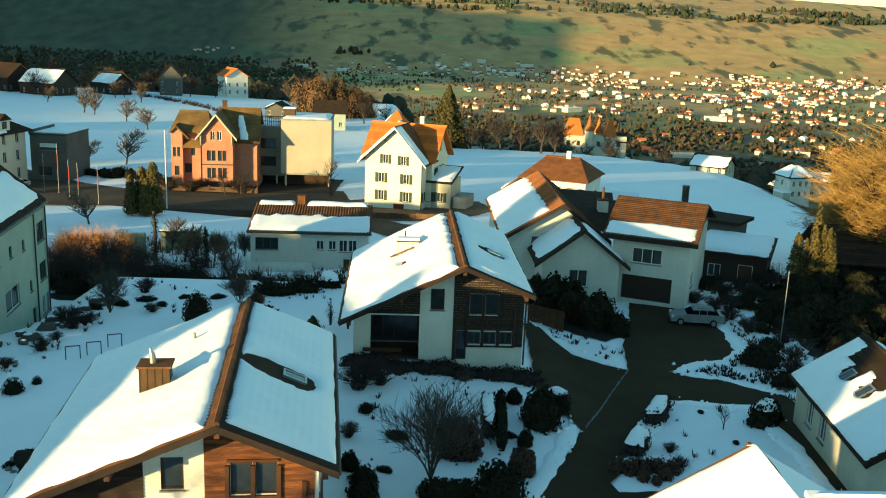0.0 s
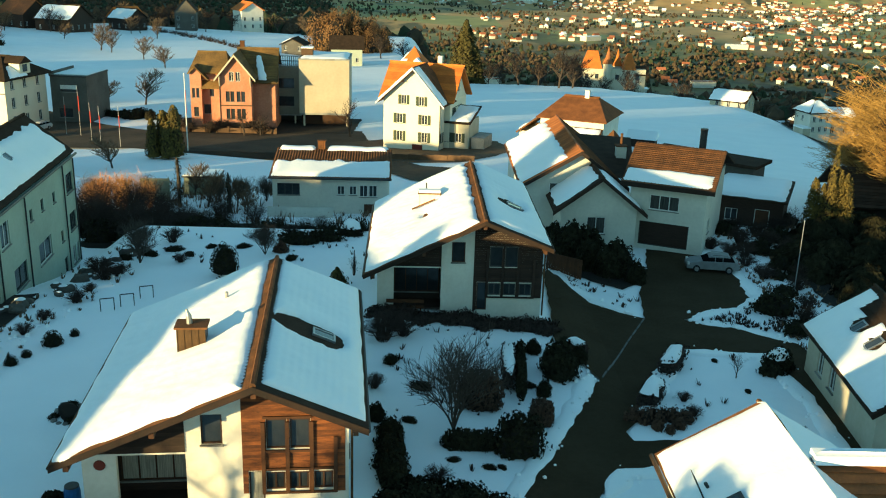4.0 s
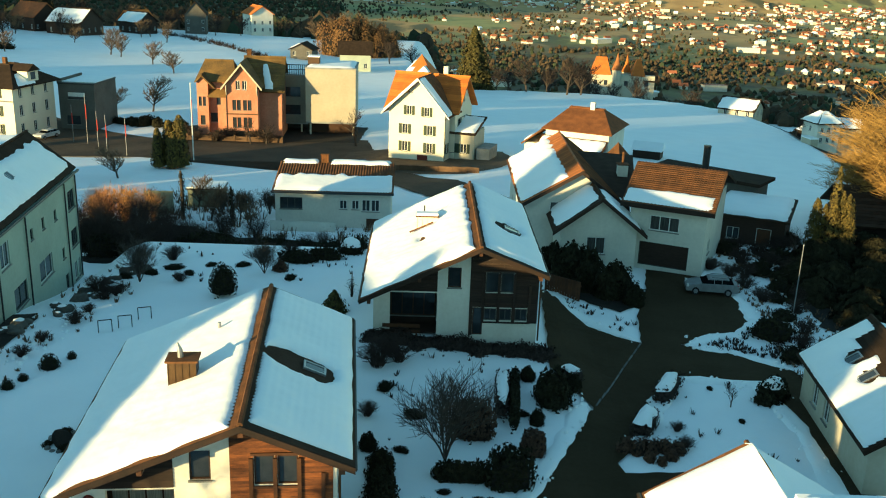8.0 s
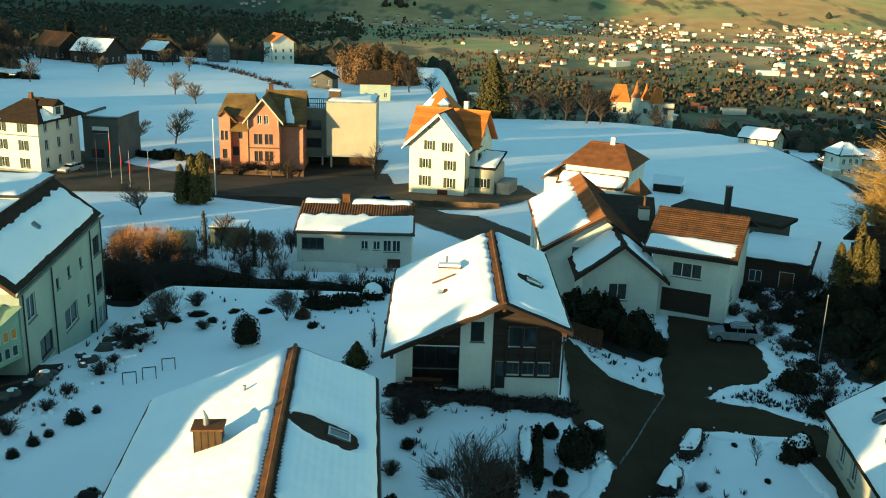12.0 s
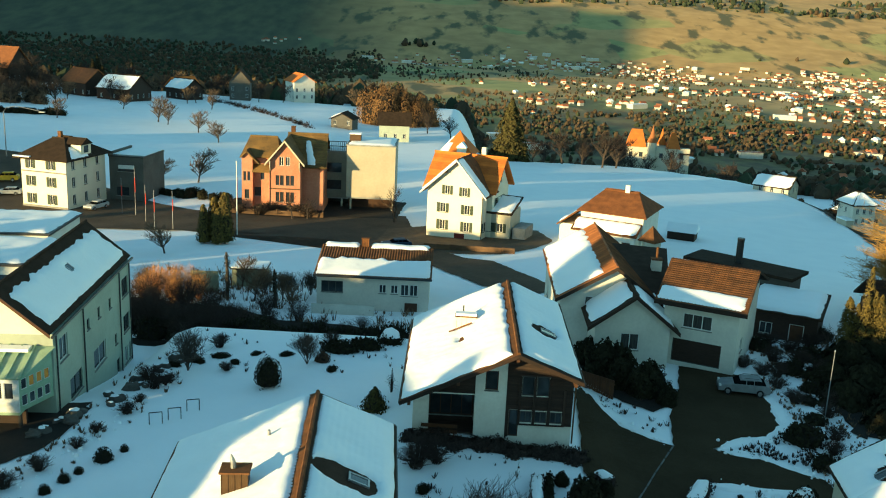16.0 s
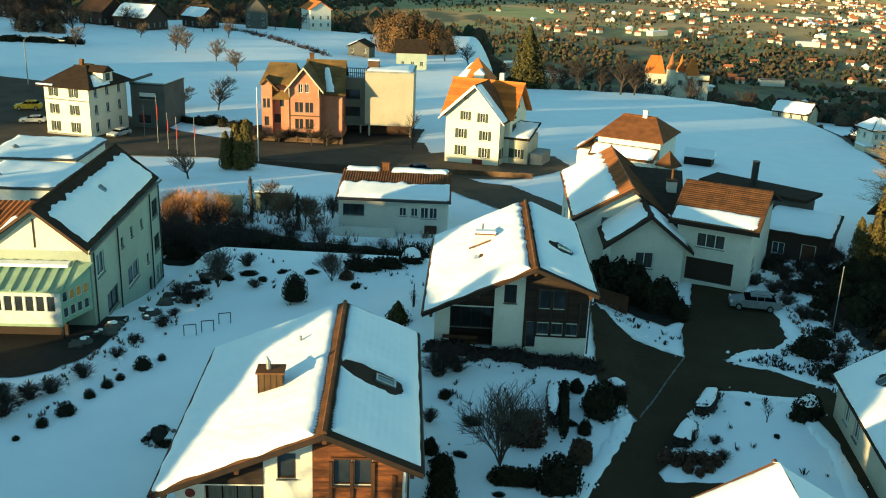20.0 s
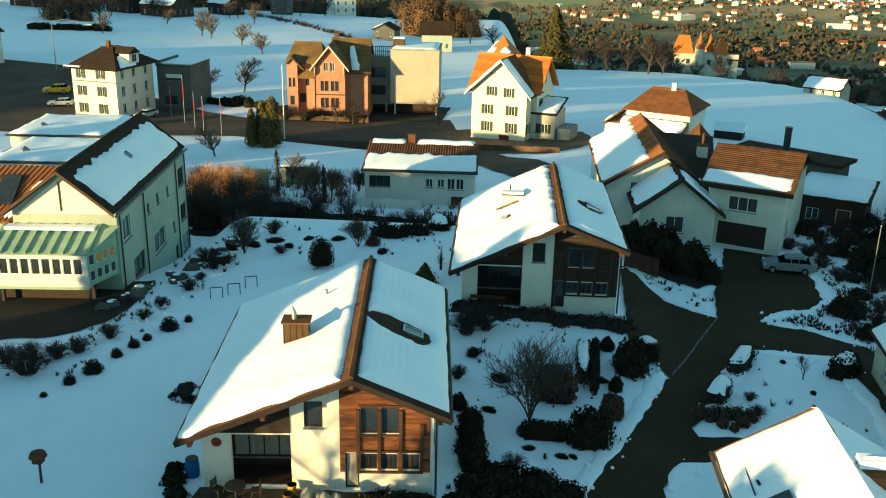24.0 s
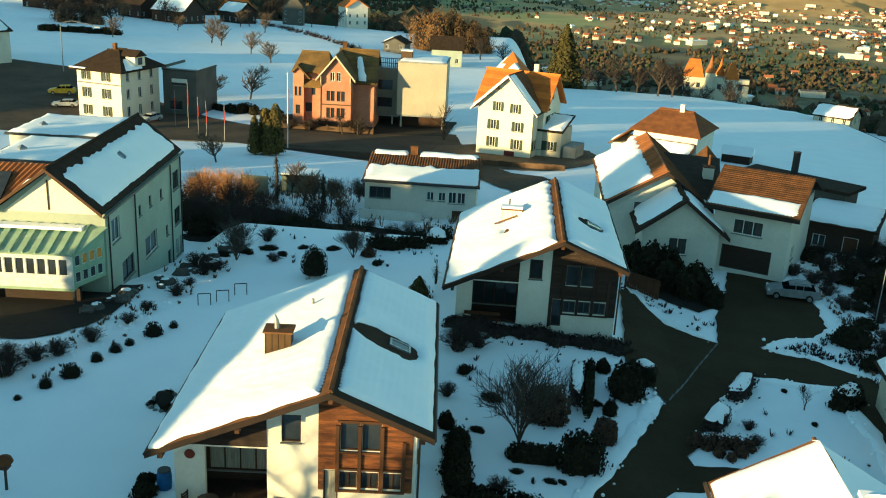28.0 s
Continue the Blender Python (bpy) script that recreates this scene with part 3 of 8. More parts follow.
# ---- chalet with the sunlit front ----
def chalet(m, label, w, d, profile, ob, warm, base_mat, u_col):
    """A two-storey chalet: broad low roof, plastered column, boarded gable, a veranda under the long slope."""
    h = thing("chalet", m, label, "house", "chalets")
    (xl, zl), (xr, zr), (xe, ze) = profile
    c0, c1 = u_col
    boards_w = w - c1
    FRAME_W = FRAME_BROWN if warm == WOOD_WARM else FRAME_DARK
    hole = (1.35, -0.6, c0 - 1.4, 3.5) if warm == WOOD_WARM else (1.05, -0.6, c0 - 1.1, 3.5)
    k = boards_w / 5.0
    wins = [(c0 + 0.6, 3.3, 0.85, 1.35, dict(mat=FRAME_BROWN, bars=0)),
            (c1 + 1.15 * k, 3.05, 0.95 * k, 1.35, dict(mat=FRAME_W, bars=0, sill=False, deep=0.05)), (c1 + 2.25 * k, 3.05, 0.95 * k, 1.35, dict(mat=FRAME_W, bars=0, sill=False, deep=0.05)),
            (c1 + 1.1 * k, 1.15, 0.9 * k, 0.8, dict(mat=FRAME_W, bars=1, sill=False, deep=0.05)), (c1 + 2.2 * k, 1.15, 0.9 * k, 0.8, dict(mat=FRAME_W, bars=1, sill=False, deep=0.05)), (c1 + 3.35 * k, 1.15, 0.9 * k, 0.8, dict(mat=FRAME_W, bars=1, sill=False, deep=0.05)),
            (c1 + 0.25, 0.1, 0.65, 1.9, dict(mat=FRAME_BROWN, bars=0, sill=False, glass=CURTAIN if warm == WOOD_WARM else GLASS))]
    planes = faces_of(w, d)
    xs, zs = [p[0] for p in profile], [p[1] for p in profile]
    mf, length = planes["front"]
    top = [(u, float(np.interp(u - w / 2, xs, zs)) - 0.01) for u in (0, xr + w / 2, w)]
    wall(h, mf, w, top, [hole] + [o[:4] for o in wins], base_mat)
    for o in wins:
        window(h, mf, *o[:4], **o[4])
    for face, side in (("left", -1), ("right", 1), ("back", 0)):
        mm, ln = planes[face]
        z = float(np.interp(side * w / 2, xs, zs)) - 0.03
        tp = [(0, z), (ln, z)] if side else [(0, float(np.interp(w / 2, xs, zs)) - 0.01), (w / 2 - xr, zr - 0.01), (w, float(np.interp(-w / 2, xs, zs)) - 0.01)]
        sides = [(2.5, 0.9, 1.2, 1.2), (6.5, 0.9, 1.2, 1.2)]
        wall(h, mm, ln, tp, sides, base_mat)
        for o in sides:
            window(h, mm, *o, mat=FRAME_BROWN)
    # boarded gable and boarded upper front over the veranda
    for u0, u1, z0 in ((c1 + 0.02, w - 0.15 if warm == WOOD_WARM else w - 0.01, 1.02 if warm == WOOD_WARM else 1.0), (0.05, c0 - 0.05, 3.02)) + (((c1 + 0.02, c1 + 0.98 * k, 0.1),) if warm == WOOD_DARK else ()):
        s = Shape()
        z = z0
        while z < (zr if z0 > 0.5 else 0.94):
            zz = z + 0.15
            lo, hi = u0, u1
            for side in (0, 1):
                zmid = zz
                if side == 0 and xr > xl:
                    lo = max(u0, w / 2 + xl + (zmid + 0.05 - zl) / (zr - zl) * (xr - xl))
                if side == 1:
                    hi = min(u1, w / 2 + xe - (zmid + 0.05 - ze) / (zr - ze) * (xe - xr)) if zmid > ze else u1
            spans = [(lo, hi)]
            for o in wins:
                if o[1] - 0.01 < zz and z < o[1] + o[3] + 0.01:
                    spans = [q for a, b in spans for q in ((a, min(b, o[0] - 0.01)), (max(a, o[0] + o[2] + 0.01), b)) if q[1] - q[0] > 0.05]
            for a, b in spans:
                if b - a > 0.05:
                    s.hexa([mf @ Vector(q) for q in ((a, z, 0.003), (b, z, 0.003), (b, z, 0.075), (a, z, 0.075), (a, zz - 0.025, 0.003), (b, zz - 0.025, 0.003), (b, zz - 0.025, 0.028), (a, zz - 0.025, 0.028))])
            z = zz
        # boards over the veranda are darker: the roof's shadow put into their colour
        part("boarding", s, warm if u0 > 1 else WOOD_DARK, h, "horizontal wooden boards")
    for u in (c1 + 1.0 * k, c1 + 2.12 * k, c1 + 3.25 * k, w - 0.55):
        part("timber_post", Shape().box(u - 0.08, 1.0, 0.078, u + 0.08, 4.3 if u < w - 1 else 3.6, 0.16, mf), WOOD_TRIM if warm == WOOD_WARM else WOOD_DARK, h)
    for z in (0.98, 2.08, 2.92, 4.45):
        part("timber_rail", Shape().box(c1 + 1.0 * k, z, 0.08, c1 + 3.25 * k if z > 2.5 else w - 0.5, z + 0.1, 0.14, mf), WOOD_TRIM if warm == WOOD_WARM else WOOD_DARK, h)
    # veranda wall set back, with curtained windows
    back = mf @ Matrix.Translation((0.3, 0, -1.9))
    wall(h, back, c0 - 0.35, [(0, 3.0), (c0, 3.0)], [(0.75, 0.6, 2.95, 1.9)], WOOD_DARK, 0.0, 0.12, "veranda_wall")
    window(h, back, 0.75, 0.6, 2.95, 1.9, bars=3, mat=FRAME_BROWN, glass=CURTAIN if warm == WOOD_WARM else GLASS, deep=0.05)
    part("veranda_floor", Shape().box(-w / 2 + 0.3, 0.3, 0.0, -w / 2 + c0, 2.2, 0.1), WOOD_DARK, h)
    part("veranda_ceiling", Shape().box(-w / 2 + 0.3, 0.3, 3.02, -w / 2 + c0, 2.2, 3.1), WOOD_DARK, h)
    # right slope faces away from the sun; its shade is put in as darker tile
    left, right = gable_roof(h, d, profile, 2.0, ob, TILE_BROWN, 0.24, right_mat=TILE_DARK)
    for y in (-2.0, d + ob - 0.06):
        for (x0, z0), (x1, z1) in ((profile[0], profile[1]), (profile[1], profile[2])):
            part("barge_board", Shape().hexa([(x0, y - 0.05, z0 - 0.06), (x1, y - 0.05, z1 - 0.06), (x1, y + 0.05, z1 - 0.06), (x0, y + 0.05, z0 - 0.06),
                        (x0, y - 0.05, z0 + 0.22), (x1, y - 0.05, z1 + 0.22), (x1, y + 0.05, z1 + 0.22), (x0, y + 0.05, z0 + 0.22)]), WOOD_FASCIA, h)
    for x, z in ((xl + 0.6, zl), (xr, zr - 0.05), (xe - 0.5, ze), ((xl + xr) / 2, (zl + zr) / 2)):
        zz = float(np.interp(x, xs, zs))
        part("roof_beam", Shape().box(x - 0.1, -1.9, zz - 0.35, x + 0.1, -0.003, zz - 0.02), WOOD_TRIM, h)
    for x, z in ((xl, zl), (xe, ze)):
        part("gutter", Shape().tube([(x, -2.0, z + 0.12), (x, d + ob, z + 0.12)], [0.08, 0.08], 6), METAL_DARK, h)
    part("downpipe", Shape().tube([(w / 2 + 0.12, 0.0, float(np.interp(w / 2, xs, zs)) - 0.2), (w / 2 + 0.12, 0.0, -0.2)], [0.06, 0.06], 6), COPPER, h)
    return h, left, right


CURTAIN = material("pale_curtain", (0.42, 0.40, 0.33), 0.9, (0.20, 0.19, 0.16), 3.0, 0.2, 8, stretch=(8, 8, 0.4))
# window glass greyed in its colour for the sky mirrored in it
SKY_GLASS = material("sky_grey_glass", (0.075, 0.076, 0.072), 0.25, (0.025, 0.026, 0.026), 2.0, stretch=(6, 6, 0.5), gloss=0.5)
PROFILE_A = ((-6.0, 3.45), (1.72, 6.6), (6.1, 4.7))
house_a, left, right = chalet(pose(-9.0, 33.95, 1.6, 0, 0, 5.3), "chalet with cream plaster, warm brown boarded gable and snow-covered roof", 10.7, 12.0, PROFILE_A, 1.3, WOOD_WARM, PLASTER_WHITE, (4.15, 6.35))
snow_on(house_a, *left, 0.005, 0.99, 0.01, 0.945, 0.3, 1.0, (0.1, 0.3, 0.1, 0.1), 0.075, teeth=0.07)
snow_on(house_a, *right, 0.03, 0.99, 0.02, 0.94, 0.28, 2.0, (0.06, 0.06, 0.06, 0.08), 0.075, 0.006, teeth=0.05, holes=((0.46, 0.36, 0.72, 1.35), (0.465, 0.48, 0.8, 1.25), (0.47, 0.60, 0.8, 1.25), (0.475, 0.71, 0.78, 1.2), (0.48, 0.80, 0.66, 1.15)))

PROFILE_B = ((-6.05, 2.85), (1.35, 6.4), (5.6, 4.7))
house_b, left, right = chalet(pose(1.55, 56.6, 1.95, 0, 0, 1.0), "shaded chalet with dark boarding and snow-covered roof", 10.5, 13.0, PROFILE_B, 1.4, WOOD_DARK, PLASTER_WHITE, (4.1, 6.1))
snow_on(house_b, *left, 0.005, 0.99, 0.01, 0.945, 0.3, 3.0, (0.1, 0.3, 0.25, 0.1), 0.12, holes=((0.58, 0.52, 0.2, 2.6), (0.39, 0.55, 0.2, 2.0)))
snow_on(house_b, *right, 0.03, 0.99, 0.02, 0.94, 0.28, 4.0, (0.06, 0.06, 0.1, 0.1), 0.1, 0.005, holes=((0.43, 0.38, 0.5, 2.0), (0.435, 0.5, 0.55, 2.0), (0.44, 0.6, 0.44, 1.8)))


def simple_house(name, label, m, w, d, profile, over, wall_mat, roof_mat, openings, low=-1.5, style=None, **kw):
    h = thing(name, m, label, "house")
    walls_of(h, w, d, profile, wall_mat, openings, low, 0.3, style)
    left, right = gable_roof(h, d, profile, over, over, roof_mat, **kw)
    return h, left, right


def rows(us, vs, w, hgt, style=None):
    return [(u, v, w, hgt, *([style] if style else [])) for u in us for v in vs]


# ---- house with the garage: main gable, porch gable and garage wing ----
# one roof in two tiles: sunlit left slope coloured brighter, shaded right slope darker
hc, left, right = simple_house("house", "white house with a steep brown tiled gable roof", pose(12.4, 82.0, -0.8), 8.8, 16.5, ((-4.9, 4.75), (0.5, 8.0), (4.9, 4.75)), 0.8, PLASTER_GREY, TILE_RUST, {"front": [(2.3, 3.9, 1.7, 1.25, dict(glass=SKY_GLASS))], "left": rows((3, 8), (1.2,), 1.2, 1.2)}, ribs=0.3, right_mat=TILE_BROWN)
for sx in (-4.9, 4.9):
    part("barge_board", Shape().hexa([(sx, -0.88, 4.65), (0.5, -0.88, 7.9), (0.5, -0.803, 7.9), (sx, -0.803, 4.65), (sx, -0.88, 5.0), (0.5, -0.88, 8.25), (0.5, -0.803, 8.25), (sx, -0.803, 5.0)]), WOOD_DARK, hc)
snow_on(hc, *left, 0.01, 0.97, 0.02, 0.8, 0.3, 5.0, (0.2, 0.3, 0.35, 0.3))
snow_on(hc, *right, 0.02, 0.99, 0.02, 0.2, 0.2, 6.0)
hp, left, right = simple_house("porch_house", "small white gabled porch with a dark tiled roof", pose(14.0, 77.0, -0.3), 6.4, 6.0, ((-4.0, 3.3), (0, 6.35), (4.0, 3.2)), 0.6, PLASTER_GREY, TILE_DARK, {"front": [(2.2, 1.5, 1.6, 1.5, dict(glass=SKY_GLASS))]})
snow_on(hp, *left, 0.03, 0.93, 0.08, 0.95, 0.25, 7.0)
for sx, ze in ((-4.0, 3.3), (4.0, 3.2)):
    part("barge_board", Shape().hexa([(sx, -0.68, ze - 0.1), (0, -0.68, 6.25), (0, -0.603, 6.25), (sx, -0.603, ze - 0.1), (sx, -0.68, ze + 0.26), (0, -0.68, 6.61), (0, -0.603, 6.61), (sx, -0.603, ze + 0.26)]), WOOD_DARK, hp)
snow_on(hp, *right, 0.06, 0.98, 0.1, 0.9, 0.22, 8.0)
roof_slab(hc, (3.4, 0.2, 5.6), (5.6, 0.2, 5.5), (7.4, 12, 7.1), (1.4, 12, 7.4), TILE_DARK, name="valley_roof")
hg = thing("garage_house", pose(19.75, 77.2, 0.1, 0, 0, -24), "white house wing with a garage below and a brown tiled roof", "house")
walls_of(hg, 6.4, 11, ((-4, 5.5), (4, 5.5)), PLASTER_GREY, {"front": [(1.7, 3.2, 2.5, 1.3, dict(bars=2, glass=SKY_GLASS)), (1.0, 0.0, 4.2, 2.1, dict(bars=0, glass=WOOD_DARK, mat=FRAME_DARK, sill=False))], "right": [(2.0, 1.0, 1.2, 1.2)]})
a, b, c, d = (-3.9, -0.9, 5.55), (3.9, -0.9, 5.55), (3.7, 6.2, 7.65), (-4.3, 6.2, 7.65)
roof_slab(hg, a, b, c, d, TILE_BROWN, ribs=0.3, courses=0.35)
roof_slab(hg, (3.9, 12, 5.6), (-3.9, 12, 5.6), d, c, TILE_DARK)
part("fascia", Shape().box(-3.95, -0.98, 5.2, 3.95, -0.9, 5.6), WOOD_DARK, hg)
snow_on(hg, a, b, c, d, 0.0, 0.97, 0.02, 0.36, 0.25, 9.0, (0.1, 0.3, 0.6, 0.2))

DARK_SMALL = dict(mat=FRAME_DARK, bars=0)
# ---- pale green house on the left with its veranda ----
he, left, right = simple_house("apartment_house", "pale green plastered house with three storeys and a snowy roof", pose(-31.7, 57.3, 0.0, 0, 0, 5.4), 7.2, 19.2, ((-4.1, 6.9), (0, 9.98), (3.65, 7.0)), 0.6, PLASTER_GREEN, TILE_DARK,
    {"right": [(0.9, 4.5, 1.7, 1.7, dict(mat=FRAME_WHITE)), (2.7, 0.9, 2.7, 1.6, dict(mat=FRAME_DARK)), (7.0, 4.7, 0.6, 0.85, DARK_SMALL), (9.7, 4.7, 0.6, 0.9, DARK_SMALL), (12.7, 4.5, 0.6, 0.85, DARK_SMALL), (8.3, 0.9, 3.1, 1.6, dict(mat=FRAME_WHITE)), (14.0, 0.95, 0.6, 0.9, DARK_SMALL), (16.5, 4.2, 1.9, 1.6, dict(mat=FRAME_DARK)), (16.7, 1.0, 1.8, 1.5, dict(mat=FRAME_DARK)), (14.3, -2.4, 0.9, 1.9, DARK_SMALL), (16.8, -1.8, 0.8, 1.5), (18.0, -1.8, 0.6, 1.5)]}, -3.5)
snow_on(he, *right, 0.05, 0.96, 0.08, 0.82, 0.3, 10.0, (0.2, 0.6, 0.5, 0.5), holes=((0.51, 0.54, 0.3, 1.5),))

wt = Shape().add([(-3.25, -0.006, 7.0), (3.25, -0.006, 7.0), (0, -0.006, 9.7), (-3.25, -0.04, 7.0), (3.25, -0.04, 7.0), (0, -0.04, 9.7)], ((0, 1, 2), (5, 4, 3), (3, 4, 1, 0), (4, 5, 2, 1), (5, 3, 0, 2)))
part("gable_panel", wt, PLASTER_WARM, he, "white plastered gable")
for sx in (-4.1, 3.65):
    part("barge_board", Shape().hexa([(sx, -0.68, 6.95), (0, -0.68, 9.98), (0, -0.605, 9.98), (sx, -0.605, 6.95), (sx, -0.68, 7.2), (0, -0.68, 10.22), (0, -0.605, 10.22), (sx, -0.605, 7.2)]), WOOD_TRIM, he)
part("gable_seam", Shape().box(-0.2, -0.09, 7.2, -0.1, -0.042, 9.3), WOOD_DARK, he)

lt = thing("veranda", pose(-31.4, 57.3, 0.6, 0, 0, 5.0), "glazed veranda with a green ribbed metal roof", "veranda")
vm = Matrix(((1, 0, 0, -4.3), (0, 0, -1, -2.9), (0, 1, 0, 0), (0, 0, 0, 1)))
panes = [(0.35 + 0.72 * i, 2.95, 0.58, 1.15) for i in range(8)]
wall(lt, vm, 6.3, [(0, 4.45), (6.3, 4.45)], panes, FRAME_WHITE, 2.05, 0.12, "front_panel")
for o in panes:
    window(lt, vm, *o, bars=0, fw=0.04, sill=False, deep=0.06)
sm = Matrix(((0.396, 0, 0.918, 2.0), (0.918, 0, -0.396, -2.78), (0, 1, 0, 0), (0, 0, 0, 1)))
side_panes = [(0.2 + 0.68 * i, v, 0.5, 0.75) for i in range(4) for v in (2.35, 3.5)]
wall(lt, sm, 3.0, [(0, 4.45), (3.0, 5.4)], side_panes, COPPER_GREEN, 2.05, 0.12, "side_panel")
# upper panes are coloured orange for the sunlight showing in them
for o in side_panes:
    window(lt, sm, *o, bars=0, fw=0.04, sill=False, deep=0.06, glass=LIT_PANE if o[1] > 3 and o[0] > 0.8 else None)
a, b, c, d = (-4.6, -3.15, 4.5), (2.3, -3.15, 4.5), (3.5, -0.05, 5.6), (-4.6, -0.05, 5.6)
roof_slab(lt, a, b, c, d, COPPER_GREEN, 0.1)
for i in range(9):
    x = -4.5 + 6.7 * i / 8
    part("rib", Shape().hexa([(x - 0.06, -3.15, 4.5), (x + 0.06, -3.15, 4.5), (x + 0.06, -0.05, 5.6), (x - 0.06, -0.05, 5.6), (x - 0.05, -3.15, 4.64), (x + 0.05, -3.15, 4.64), (x + 0.05, -0.05, 5.74), (x - 0.05, -0.05, 5.74)]), COPPER_GREEN, lt)
part("floor", Shape().box(-4.3, -2.9, 1.85, 2.0, 0.0, 2.05), COPPER_GREEN, lt)
for x in (-4.1, 1.85):
    part("post", Shape().box(x - 0.1, -2.6, -1.0, x + 0.1, -2.4, 1.85), METAL_DARK, lt)
part("snow", Shape().box(-4.2, -0.9, 5.46, 2.0, -0.1, 5.68), SNOW, lt)
# dark panel added in place of the shade and brown earth under the veranda
part("undercroft_wall", Shape().box(-4.2, -1.9, -1.5, 2.0, -1.6, 1.84), WOOD_DARK, lt)
lw = thing("rear_wing", pose(-31.7, 57.3, 0.3, 0, 0, 5.0), "tiled wing of the green house with large roof windows", "house")
wall(lw, Matrix(((1, 0, 0, -15.0), (0, 0, -1, 0.6), (0, 1, 0, 0), (0, 0, 0, 1))), 10.9, [(0, 6.0), (10.9, 6.0)], [(2.0, 3.0, 1.2, 1.5), (6.0, 3.0, 1.2, 1.5)], PLASTER_GREEN, -2)
a, b, c, d = (-15.2, 0.1, 6.0), (-3.9, 0.1, 6.0), (-1.2, 4.6, 8.9), (-15.2, 4.6, 8.9)
roof_slab(lw, a, b, c, d, TILE_RUST, ribs=0.32, rib=0.09)
for x in (-5.5, -7.6):
    part("roof_window", Shape().hexa([(x, 1.3, 6.9), (x + 1.4, 1.3, 6.9), (x + 1.4, 3.6, 8.38), (x, 3.6, 8.38), (x, 1.24, 7.02), (x + 1.4, 1.24, 7.02), (x + 1.4, 3.54, 8.5), (x, 3.54, 8.5)]), GLASS, lw, "dark roof window")
snow_on(lw, a, b, c, d, 0.93, 0.995, 0.05, 0.75, 0.25, 11.2, (0.2, 0.1, 0.5, 0.3))
part("rear_wall", Shape().box(-15.0, 4.7, -3, -3.9, 5.0, 8.8), PLASTER_GREEN, lw)
for x, y, z, w, d, hgt, label in ((-52.0, 92.2, -4.0, 9.4, 10.6, 5.1, "flat-roofed grey building with deep snow on its roof"), (-57.6, 108.6, -5.0, 11.6, 11.5, 5.2, "long flat-roofed shop building under smooth snow")):
    fl = thing("flat_building", pose(x, y, z, 0, 0, 4.3), label, "building", "flat-roofed buildings")
    walls_of(fl, w, d, ((-w, hgt), (w, hgt)), PLASTER_GREY, {"front": rows((1.0, w - 2.4), (hgt - 2.2,), 1.3, 1.2, dict(mat=FRAME_DARK))})
    part("roof", Shape().box(-w / 2 - 0.4, -0.4, hgt, w / 2 + 0.4, d + 0.4, hgt + 0.25), METAL_DARK, fl)
    snow_on(fl, (-w / 2 - 0.3, -0.3, hgt + 0.25), (w / 2 + 0.3, -0.3, hgt + 0.25), (w / 2 + 0.3, d + 0.3, hgt + 0.26), (-w / 2 - 0.3, d + 0.3, hgt + 0.26), 0.01, 0.99, 0.02, 0.98, 0.4, x, (0.4, 0.3, 0.4, 0.3), 0.5)
    part("roof_vent", Shape().tube([(-w / 4, d * 0.3, hgt + 0.2), (-w / 4, d * 0.3, hgt + 0.8), (-w / 4, d * 0.3, hgt + 1.1)], [0.6, 0.55, 0.1], 4), METAL_GREY, fl)
for yy in (0.35, 6.2, 15.8, 18.9):
    part("downpipe", Shape().tube([(3.72, yy, 6.8), (3.72, yy, -2.0)], [0.06, 0.06], 6), METAL_DARK, he)
part("gutter", Shape().tube([(3.78, -0.6, 7.0), (3.78, 19.8, 7.0)], [0.1, 0.1], 6), METAL_DARK, he)

# ---- bungalow ----
hb = thing("bungalow", pose(-10.95, 99.0, -3.25, 0, 0, 1.5), "long low grey bungalow with thick snow on a brown tiled roof", "house")
walls_of(hb, 12.4, 9, ((-7, 3.4), (7, 3.4)), PLASTER_GREY, {"front": [(0.5, 1.4, 2.4, 1.3, dict(bars=2, mat=FRAME_DARK)), (6.9, 1.5, 0.8, 1.0), (8.2, 1.5, 0.8, 1.0), (9.3, 1.3, 0.9, 1.3), (10.3, 1.3, 0.9, 1.3)]})
a, b, c, d = (-6.5, -0.6, 3.5), (6.5, -0.6, 3.5), (6.5, 7.2, 5.0), (-6.5, 7.2, 5.0)
roof_slab(hb, a, b, c, d, TILE_BROWN, ribs=0.3)
roof_slab(hb, (6.5, 9.8, 3.9), (-6.5, 9.8, 3.9), d, c, TILE_BROWN)
snow_on(hb, a, b, c, d, 0.01, 0.99, 0.02, 0.55, 0.35, 12.0, (0.1, 0.2, 2.0, 0.2))

def hip_roof(h, x0, y0, x1, y1, ze, zr, over, run_x, run_y, mat, thick=0.2):
    """Four slopes: eaves over the rectangle, ridge (or flat top) pulled in by run_x and run_y; returns the corners of each slope."""
    e = [(x0 - over, y0 - over, ze), (x1 + over, y0 - over, ze), (x1 + over, y1 + over, ze), (x0 - over, y1 + over, ze)]
    r = [(x0 + run_x, y0 + run_y, zr), (x1 - run_x, y0 + run_y, zr), (x1 - run_x, y1 - run_y, zr), (x0 + run_x, y1 - run_y, zr)]
    slopes = []
    for i in range(4):
        j = (i + 1) % 4
        slopes.append((e[i], e[j], r[j], r[i]))
        roof_slab(h, *slopes[-1], mat, thick)
    for p, q in ((r[0], r[1]), (r[3], r[2])):
        part("ridge_cap", Shape().tube([p, q], [0.16, 0.16], 6), mat, h)
    return slopes


RED_PAINT = material("dark_red_paint", (0.16, 0.03, 0.018), 0.7)
